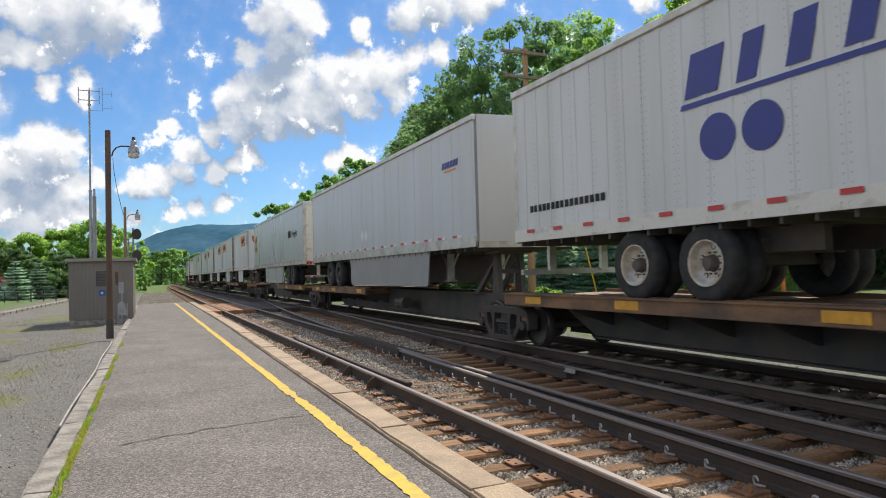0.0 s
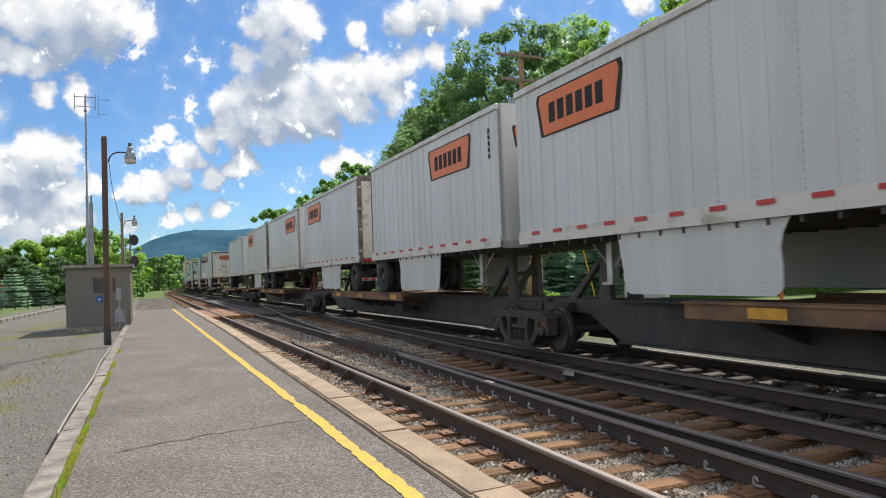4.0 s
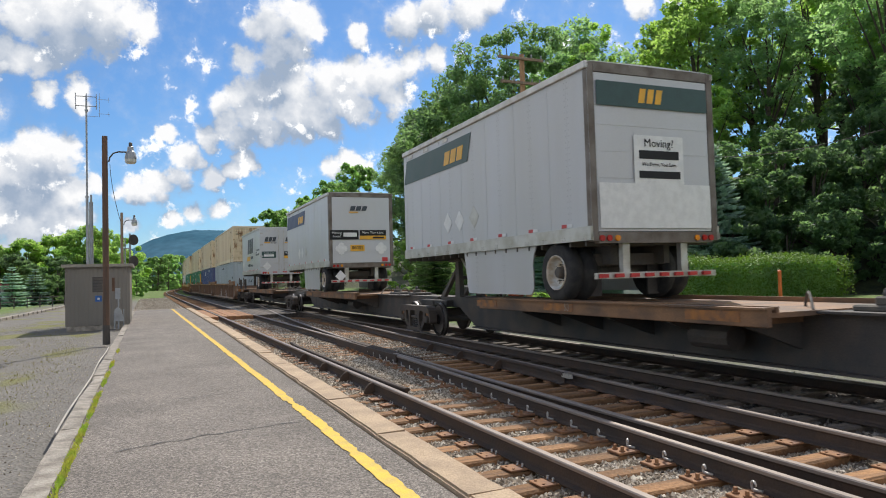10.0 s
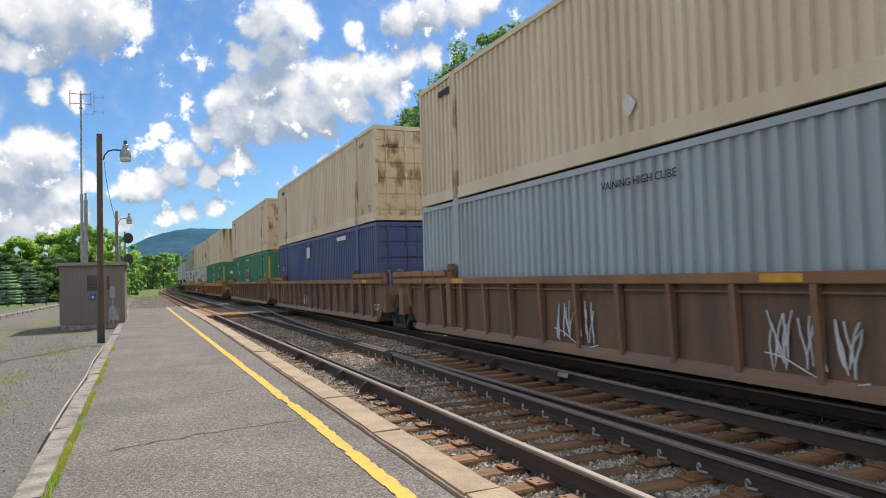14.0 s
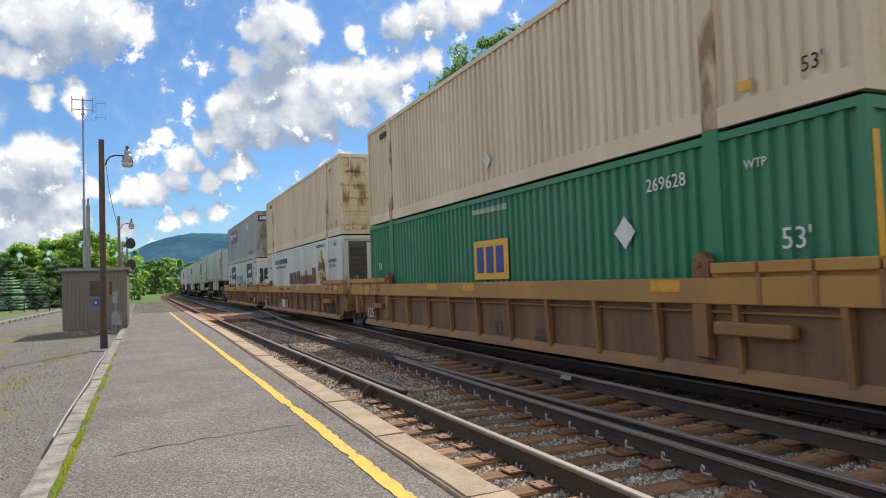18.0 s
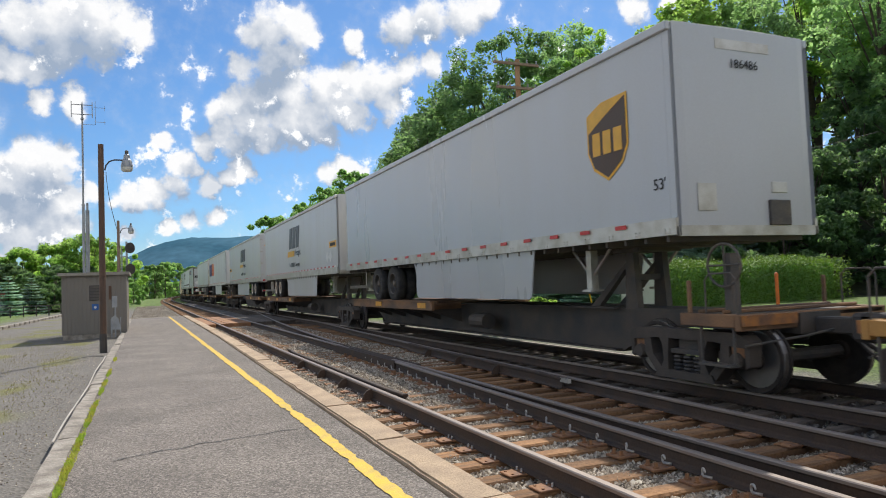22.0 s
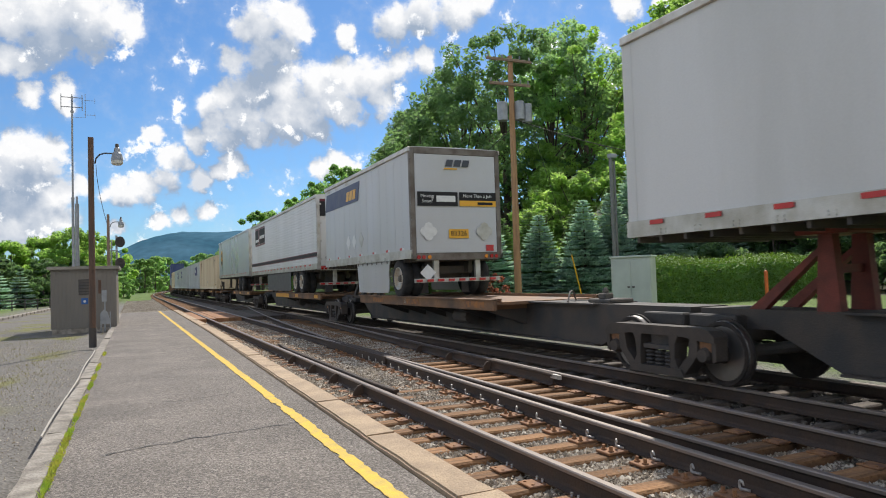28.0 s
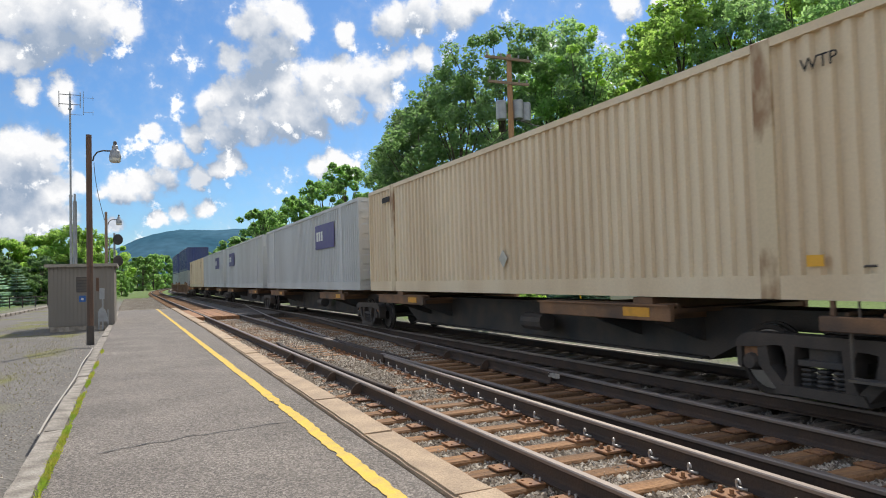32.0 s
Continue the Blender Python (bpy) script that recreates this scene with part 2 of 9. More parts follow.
def mat(name, rgb, rough=0.6, metal=0.0, var=0.15, scale=4.0, fine_scale=60.0, bump=0.1, second=None, amount=0.5,
        stretch=(1, 1, 1), rand=0.0, trans=0.0, emit=0.0, sparse=0.0):
    """A surface with patches and grain at two scales; second is a stain colour laid on in patches of the larger scale."""
    if name in MATS:
        return MATS[name]
    m = bpy.data.materials.new(name)
    m.use_nodes = True
    nt = m.node_tree
    p = nt.nodes["Principled BSDF"]
    co = nt.nodes.new("ShaderNodeTexCoord")
    mp = nt.nodes.new("ShaderNodeMapping")
    mp.inputs["Scale"].default_value = stretch
    nt.links.new(co.outputs["Object"], mp.inputs["Vector"])
    big, small = nt.nodes.new("ShaderNodeTexNoise"), nt.nodes.new("ShaderNodeTexNoise")
    big.inputs["Scale"].default_value, big.inputs["Detail"].default_value = scale, 5.0
    small.inputs["Scale"].default_value, small.inputs["Detail"].default_value = fine_scale, 3.0
    nt.links.new(mp.outputs[0], big.inputs["Vector"])
    nt.links.new(co.outputs["Object"], small.inputs["Vector"])
    ramp = nt.nodes.new("ShaderNodeValToRGB")
    other = second or tuple(c * (1 - 2.2 * var) for c in rgb)
    e = ramp.color_ramp.elements
    e[0].position, e[1].position = (0.5 - 0.28 * amount, 0.62) if not sparse else (sparse, sparse + 0.14)
    e[0].color, e[1].color = (*other, 1), (*rgb, 1)
    nt.links.new(big.outputs["Fac"], ramp.inputs["Fac"])
    val = nt.nodes.new("ShaderNodeMapRange")
    val.inputs["To Min"].default_value, val.inputs["To Max"].default_value = 1 - 1.6 * var, 1 + 1.6 * var
    nt.links.new(small.outputs["Fac"], val.inputs["Value"])
    out = val.outputs[0]
    if rand:
        info = nt.nodes.new("ShaderNodeObjectInfo")
        rr = nt.nodes.new("ShaderNodeMapRange")
        rr.inputs["To Min"].default_value, rr.inputs["To Max"].default_value = 1 - rand, 1 + rand
        nt.links.new(info.outputs["Random"], rr.inputs["Value"])
        mu = nt.nodes.new("ShaderNodeMath")
        mu.operation = "MULTIPLY"
        nt.links.new(out, mu.inputs[0])
        nt.links.new(rr.outputs[0], mu.inputs[1])
        out = mu.outputs[0]
    sc = nt.nodes.new("ShaderNodeVectorMath")
    sc.operation = "SCALE"
    nt.links.new(ramp.outputs["Color"], sc.inputs[0])
    nt.links.new(out, sc.inputs["Scale"])
    nt.links.new(sc.outputs[0], p.inputs["Base Color"])
    rv = nt.nodes.new("ShaderNodeMapRange")
    rv.inputs["To Min"].default_value, rv.inputs["To Max"].default_value = max(0.03, rough - 0.12), min(1, rough + 0.12)
    nt.links.new(big.outputs["Fac"], rv.inputs["Value"])
    nt.links.new(rv.outputs[0], p.inputs["Roughness"])
    p.inputs["Metallic"].default_value = metal
    if bump:
        b = nt.nodes.new("ShaderNodeBump")
        b.inputs["Strength"].default_value, b.inputs["Distance"].default_value = bump, 0.02
        nt.links.new(small.outputs["Fac"], b.inputs["Height"])
        nt.links.new(b.outputs[0], p.inputs["Normal"])
    if trans:
        tr = nt.nodes.new("ShaderNodeBsdfTranslucent")
        through_leaf = nt.nodes.new("ShaderNodeMix")
        through_leaf.data_type, through_leaf.blend_type = "RGBA", "MULTIPLY"
        through_leaf.inputs["Factor"].default_value = 1.0
        through_leaf.inputs["B"].default_value = (2.4, 2.4, 1.5, 1)
        nt.links.new(sc.outputs[0], through_leaf.inputs["A"])
        nt.links.new(through_leaf.outputs["Result"], tr.inputs["Color"])
        mx = nt.nodes.new("ShaderNodeMixShader")
        mx.inputs[0].default_value = trans
        nt.links.new(p.outputs[0], mx.inputs[1])
        nt.links.new(tr.outputs[0], mx.inputs[2])
        nt.links.new(mx.outputs[0], nt.nodes["Material Output"].inputs["Surface"])
    if emit:
        p.inputs["Emission Color"].default_value, p.inputs["Emission Strength"].default_value = (*rgb, 1), emit
    MATS[name] = m
    return m


white_paint = mat("white_trailer_paint", (0.68, 0.68, 0.67), 0.38, 0, 0.04, 0.7, 40, 0.02, (0.60, 0.59, 0.56), 0.5, (1, 1.6, 0.25))
smooth_white = mat("smooth_white_trailer_paint", (0.69, 0.69, 0.68), 0.36, 0, 0.04, 0.6, 40, 0.02, (0.60, 0.60, 0.58), 0.5, (1, 1.6, 0.25))
cream_paint = mat("dirty_white_door", (0.70, 0.67, 0.60), 0.45, 0, 0.07, 1.6, 30, 0.03, (0.48, 0.43, 0.35), 0.5, (1.2, 1, 2.2), sparse=0.31)
grey_paint = mat("light_grey_trailer_paint", (0.54, 0.55, 0.565), 0.35, 0, 0.04, 0.6, 40, 0.02, (0.50, 0.50, 0.49), 0.5, (1, 1.6, 0.25))
ups_grey = mat("pale_grey_trailer_paint", (0.47, 0.49, 0.52), 0.30, 0.1, 0.04, 0.5, 40, 0.02, (0.45, 0.46, 0.47), 0.5, (1, 1.6, 0.25))
alu = mat("weathered_aluminium", (0.56, 0.55, 0.52), 0.42, 0.55, 0.10, 3, 70, 0.06, (0.38, 0.35, 0.30), 0.6)
dark_frame = mat("grimy_dark_frame", (0.085, 0.080, 0.076), 0.75, 0.1, 0.2, 3, 60, 0.15, (0.12, 0.10, 0.08), 0.4)
soot = mat("soot_black_steel", (0.060, 0.057, 0.056), 0.75, 0.1, 0.25, 2, 50, 0.2, (0.088, 0.072, 0.06), 0.45)
deck_brown = mat("worn_brown_deck_steel", (0.27, 0.145, 0.072), 0.7, 0.1, 0.2, 1.5, 50, 0.15, (0.088, 0.060, 0.045), 0.7, (1, 0.8, 1.4))
well_brown = mat("faded_brown_well_paint", (0.27, 0.155, 0.09), 0.62, 0.0, 0.14, 0.8, 40, 0.08, (0.19, 0.11, 0.07), 0.6, (1, 0.8, 0.4))
well_yellow = mat("faded_yellow_well_paint", (0.50, 0.26, 0.06), 0.6, 0.0, 0.12, 1.0, 40, 0.08, (0.34, 0.17, 0.05), 0.6, (1, 0.8, 0.4))
reflex_yellow = mat("yellow_reflective_tape", (0.75, 0.36, 0.03), 0.4, 0, 0.08, 8, 60, 0.02)
truck_dust = mat("dusty_cast_steel", (0.085, 0.068, 0.056), 0.8, 0.05, 0.2, 3, 50, 0.2, (0.05, 0.042, 0.036), 0.5)
rusty_chord = mat("rusty_orange_chord_paint", (0.34, 0.17, 0.075), 0.65, 0.0, 0.16, 1.2, 40, 0.1, (0.21, 0.105, 0.055), 0.6, (1, 0.7, 0.5))
worn_tape = mat("worn_orange_tape", (0.38, 0.15, 0.035), 0.6, 0, 0.15, 6, 60, 0.05, (0.14, 0.075, 0.045), 0.6)
grimy_frame = mat("grimy_door_frame", (0.20, 0.175, 0.15), 0.6, 0.1, 0.15, 3, 40, 0.1, (0.11, 0.085, 0.065), 0.5)
# streaked dirt, and a darker base that stands in for shade between the ribs
well_sheet = mat("shaded_dirty_brown_well_sheet", (0.215, 0.128, 0.080), 0.8, 0.0, 0.16, 1.4, 40, 0.1, (0.135, 0.085, 0.058), 0.6, (1, 2.2, 0.3))
ochre_sheet = mat("shaded_dirty_ochre_well_sheet", (0.25, 0.135, 0.068), 0.8, 0.0, 0.16, 1.4, 40, 0.1, (0.15, 0.085, 0.05), 0.6, (1, 2.2, 0.3))
rubber = mat("tyre_rubber", (0.026, 0.026, 0.027), 0.9, 0, 0.2, 6, 80, 0.2, (0.045, 0.042, 0.039), 0.4)
rim_mat = mat("painted_steel_rim", (0.66, 0.64, 0.58), 0.45, 0.0, 0.08, 7, 60, 0.03, (0.48, 0.38, 0.26), 0.4)
dark_rim = mat("dusty_dark_rim", (0.065, 0.062, 0.058), 0.5, 0.3, 0.1, 9, 60, 0.03, (0.10, 0.09, 0.08), 0.5)
wheel_steel = mat("worn_wheel_steel", (0.028, 0.022, 0.018), 0.8, 0.05, 0.25, 6, 60, 0.1, (0.042, 0.032, 0.026), 0.5)
tread = mat("polished_wheel_tread", (0.26, 0.24, 0.225), 0.40, 0.8, 0.05, 9, 60, 0.0)
tan_cont = mat("tan_container_paint", (0.78, 0.655, 0.46), 0.5, 0, 0.07, 0.7, 30, 0.05, (0.67, 0.53, 0.345), 0.55, (1, 1.6, 0.2))
tan_rust = mat("rust_streaked_tan_paint", (0.70, 0.57, 0.38), 0.55, 0, 0.10, 1.3, 30, 0.08, (0.24, 0.11, 0.045), 0.3, (2.0, 2.0, 0.16), sparse=0.38)
tan_door = mat("rust_stained_door_paint", (0.66, 0.54, 0.35), 0.55, 0, 0.08, 1.7, 30, 0.06, (0.30, 0.17, 0.08), 0.12, (1.6, 1.6, 0.7), sparse=0.37)
ice_cont = mat("pale_blue_container_paint", (0.42, 0.475, 0.50), 0.5, 0, 0.06, 0.6, 30, 0.04, (0.36, 0.405, 0.42), 0.5, (1, 1.4, 0.2))
blue_cont = mat("blue_container_paint", (0.045, 0.075, 0.23), 0.5, 0, 0.10, 0.7, 30, 0.05, (0.07, 0.09, 0.20), 0.4, (1, 1.4, 0.2))
green_cont = mat("green_container_paint", (0.024, 0.215, 0.105), 0.55, 0, 0.10, 0.7, 30, 0.04, (0.05, 0.215, 0.12), 0.4, (1, 1.4, 0.2))
fed_cont = mat("grey_container_paint", (0.41, 0.43, 0.435), 0.5, 0, 0.06, 0.7, 30, 0.04, (0.35, 0.365, 0.365), 0.5, (1, 1.4, 0.2))
fed_door = mat("dirty_grey_door_paint", (0.36, 0.36, 0.35), 0.55, 0, 0.08, 1.8, 30, 0.05, (0.20, 0.17, 0.13), 0.5, (1.4, 1.4, 0.6), sparse=0.38)
reefer = mat("white_reefer_paint", (0.72, 0.72, 0.71), 0.35, 0, 0.05, 0.7, 40, 0.02, (0.58, 0.56, 0.52), 0.45, (1, 1.6, 0.25))
tape_red = mat("red_reflective_tape", (0.55, 0.035, 0.035), 0.4, 0, 0.05, 8, 60, 0.0)
tape_white = mat("white_reflective_tape", (0.75, 0.75, 0.73), 0.4, 0, 0.05, 8, 60, 0.0)
orange = mat("orange_panel_paint", (0.80, 0.17, 0.03), 0.42, 0, 0.05, 3, 40, 0.0)
black = mat("black_lettering_paint", (0.010, 0.010, 0.011), 0.7, 0, 0.1, 4, 40, 0.0)
navy = mat("navy_lettering_paint", (0.022, 0.035, 0.12), 0.45, 0, 0.08, 4, 40, 0.0)
royal = mat("royal_blue_lettering_paint", (0.03, 0.045, 0.26), 0.45, 0, 0.08, 4, 40, 0.0)
slate = mat("slate_lettering_paint", (0.05, 0.06, 0.075), 0.45, 0, 0.08, 4, 40, 0.0)
deep_green = mat("deep_green_band_paint", (0.03, 0.075, 0.07), 0.45, 0, 0.08, 4, 40, 0.0)
gold = mat("golden_yellow_paint", (0.80, 0.42, 0.03), 0.42, 0, 0.06, 4, 40, 0.0)
purple = mat("purple_lettering_paint", (0.055, 0.035, 0.20), 0.45, 0, 0.08, 4, 40, 0.0)
brown_badge = mat("dark_brown_badge_paint", (0.06, 0.028, 0.016), 0.45, 0, 0.08, 4, 40, 0.0)
maroon = mat("maroon_stripe_paint", (0.16, 0.015, 0.03), 0.45, 0, 0.08, 4, 40, 0.0)
teal = mat("dark_teal_panel_paint", (0.008, 0.032, 0.075), 0.6, 0, 0.10, 1.4, 40, 0.0, (0.012, 0.06, 0.12), 0.5)
sky_blue = mat("bright_blue_lettering_paint", (0.02, 0.25, 0.48), 0.45, 0, 0.08, 4, 40, 0.0)
lamp_red = mat("red_lamp_lens", (0.45, 0.02, 0.015), 0.2, 0, 0.05, 9, 60, 0.0)
lamp_amber = mat("amber_lamp_lens", (0.80, 0.28, 0.02), 0.2, 0, 0.05, 9, 60, 0.0)



def riveted(m, pitch, dz):
    """Panel seams every pitch metres along the wall, each between two rows of rivets dz apart; drawn as darker base
    colour.
    """
    nt = m.node_tree
    p = nt.nodes["Principled BSDF"]

    def calc(op, a, b):
        n = nt.nodes.new("ShaderNodeMath")
        n.operation = op
        for k, v in enumerate((a, b)):
            if isinstance(v, float):
                n.inputs[k].default_value = v
            else:
                nt.links.new(v, n.inputs[k])
        return n.outputs[0]

    co, sep = nt.nodes.new("ShaderNodeTexCoord"), nt.nodes.new("ShaderNodeSeparateXYZ")
    nt.links.new(co.outputs["Object"], sep.inputs[0])
    along, up_ = calc("PINGPONG", sep.outputs[1], pitch / 2), calc("PINGPONG", sep.outputs[2], dz / 2)
    row = calc("LESS_THAN", calc("ABSOLUTE", calc("SUBTRACT", along, 0.045), 0.0), 0.010)
    dots = calc("MULTIPLY", row, calc("LESS_THAN", up_, 0.011))
    seam = calc("LESS_THAN", along, 0.004)
    mask = calc("ADD", calc("MULTIPLY", dots, 0.30), calc("MULTIPLY", seam, 0.22))
    keep = calc("SUBTRACT", 1.0, mask)
    old = p.inputs["Base Color"].links[0].from_socket
    sc = nt.nodes.new("ShaderNodeVectorMath")
    sc.operation = "SCALE"
    nt.links.new(old, sc.inputs[0])
    nt.links.new(keep, sc.inputs["Scale"])
    nt.links.new(sc.outputs[0], p.inputs["Base Color"])


riveted(white_paint, 0.61, 0.10)
riveted(grey_paint, 1.22, 0.10)

# ---- building helpers ----


def box(bm, x0, x1, y0, y1, z0, z1, bevel=0.0):
    v = [bm.verts.new((x, y, z)) for z in (z0, z1) for y in (y0, y1) for x in (x0, x1)]
    fs = [bm.faces.new([v[i] for i in f]) for f in ((0, 2, 3, 1), (4, 5, 7, 6), (0, 1, 5, 4), (2, 6, 7, 3), (0, 4, 6, 2), (1, 3, 7, 5))]
    if bevel:
        es = list({e for f in fs for e in f.edges})
        bmesh.ops.bevel(bm, geom=es, offset=bevel, segments=1, affect="EDGES")
    return bm


def rod(bm, a, b, r, seg=8, r2=None, caps=True):
    a, b = Vector(a), Vector(b)
    q = (b - a).to_track_quat("Z", "Y").to_matrix()
    rings = []
    for at, rad in ((a, r), (b, r if r2 is None else r2)):
        rings.append([bm.verts.new(at + q @ Vector((rad * math.cos(k * math.tau / seg), rad * math.sin(k * math.tau / seg), 0))) for k in range(seg)])
    for k in range(seg):
        bm.faces.new((rings[0][k], rings[0][(k + 1) % seg], rings[1][(k + 1) % seg], rings[1][k]))
    if caps:
        bm.faces.new(rings[0][::-1])
        bm.faces.new(rings[1])
    return bm


def turned(bm, profile, axis="X", at=(0, 0, 0), seg=20, caps=True):
    """A turned body: profile of (along, radius) about an axis."""
    rings = []
    for d, r in profile:
        ring = []
        for k in range(seg):
            c, s = r * math.cos(k * math.tau / seg), r * math.sin(k * math.tau / seg)
            p = {"X": (d, c, s), "Y": (c, d, s), "Z": (c, s, d)}[axis]
            ring.append(bm.verts.new((p[0] + at[0], p[1] + at[1], p[2] + at[2])))
        rings.append(ring)
    for a, b in zip(rings, rings[1:]):
        for k in range(seg):
            bm.faces.new((a[k], a[(k + 1) % seg], b[(k + 1) % seg], b[k]))
    if caps:
        for ring in (rings[0], rings[-1]):
            bm.faces.new(ring)
    bmesh.ops.recalc_face_normals(bm, faces=bm.faces)
    return bm


def tube(bm, pts, radii, seg=8):
    """One round bar or cable along points; radii: one number, or one for each point."""
    pts = [Vector(p) for p in pts]
    if not isinstance(radii, (list, tuple)):
        radii = [radii] * len(pts)
    rings = []
    for k, p in enumerate(pts):
        d = (pts[min(k + 1, len(pts) - 1)] - pts[max(k - 1, 0)]).normalized()
        side = d.cross(Vector((0.31, 0.95, 0.05))).normalized()
        up_ = d.cross(side)
        rings.append([bm.verts.new(p + radii[k] * (side * math.cos(q * math.tau / seg) + up_ * math.sin(q * math.tau / seg))) for q in range(seg)])
    for a, b in zip(rings, rings[1:]):
        for q in range(seg):
            bm.faces.new((a[q], a[(q + 1) % seg], b[(q + 1) % seg], b[q]))
    bm.faces.new(rings[0][::-1])
    bm.faces.new(rings[-1])
    return bm


def comb(bm, y0, y1, z_top, z_mid, z_low, first, every, wide, x0, x1):
    """A plate with cross members beneath it, in one piece."""
    pts = [(y0, z_top), (y1, z_top), (y1, z_mid)]
    y = y0 + first + every * int((y1 - y0 - first - wide) / every)
    while y > y0:
        pts += [(y + wide, z_mid), (y + wide, z_low), (y, z_low), (y, z_mid)]
        y -= every
    pts.append((y0, z_mid))
    return slab(bm, pts, "X", x0, x1)


def slab(bm, pts, axis, d0, d1):
    """A plate with the outline pts in the plane across axis, from d0 to d1 along it."""
    def at(p, d):
        return {"X": (d, p[0], p[1]), "Y": (p[0], d, p[1]), "Z": (p[0], p[1], d)}[axis]
    lo, hi = [bm.verts.new(at(p, d0)) for p in pts], [bm.verts.new(at(p, d1)) for p in pts]
    n = len(pts)
    fs = [bm.faces.new((lo[k], lo[(k + 1) % n], hi[(k + 1) % n], hi[k])) for k in range(n)]
    fs += [bm.faces.new(lo[::-1]), bm.faces.new(hi)]
    bmesh.ops.recalc_face_normals(bm, faces=fs)
    return bm


def mesh_of(name, bm, material, smooth=False):
    me = bpy.data.meshes.new(name)
    bm.to_mesh(me)
    bm.free()
    if material:
        me.materials.append(material)
    if smooth:
        for poly in me.polygons:
            poly.use_smooth = True
    return me


def part(name, bm, material, parent, label="", smooth=False):
    me = bm if isinstance(bm, bpy.types.Mesh) else mesh_of(name, bm, material, smooth)
    ob = new(name, me)
    ob.parent = parent
    if label:
        ob["label"] = label
    return ob


def thing(name, label, category, group="", kind="", at=None):
    ob = new(name)
    ob.empty_display_size = 0.3
    tagged(ob, label, category, group, kind)
    if at is not None:
        ob.matrix_world = at
    return ob


def bmn():
    return bmesh.new()


TEXTS = {}


def text_mesh(words, size, material):
    key = (words, size, material.name)
    if key not in TEXTS:
        cu = bpy.data.curves.new("lettering", "FONT")
        cu.body, cu.size, cu.extrude, cu.align_x, cu.align_y = words, size, 0.002, "CENTER", "CENTER"
        cu.resolution_u = 2
        ob = bpy.data.objects.new("lettering", cu)
        scene.collection.objects.link(ob)
        bpy.context.view_layer.update()
        me = bpy.data.meshes.new_from_object(ob.evaluated_get(bpy.context.evaluated_depsgraph_get()))
        bpy.data.objects.remove(ob)
        bpy.data.curves.remove(cu)
        me.name = "lettering"
        me.materials.clear()
        me.materials.append(material)
        TEXTS[key] = me
    return TEXTS[key]
# ---- ground ----
CURB_IN = lambda y: 1.90 + 0.012 * min(max(y, 0), 24)


def lie(x, y):
    """Height of the open ground."""
    off = 0.0 if y < 112 else (y - 112) ** 2 / 3000.0
    z = -0.32
    xx = x - off
    if x < -0.7:
        z = -0.13 - 0.12 * min(1, (-0.7 - x) / 2.0)
    if xx > 10.3:
        z = -0.32 + 0.55 * min(1, (xx - 10.3) / 2.2)
    foot = 31 - 8 * min(1, max(0, (y - 21) / 8))
    if xx > foot and y < 900:
        z += 24 * (1 - math.exp(-((xx - foot) / 60.0))) * min(1, max(0, (y + 120) / 60)) * (1 if y < 500 else max(0, (900 - y) / 400))
    z += 0.03 * noise.noise(Vector((x * 0.4, y * 0.4, 0))) * (1 if x < -1 or xx > 10.5 else 0.3)
    return z


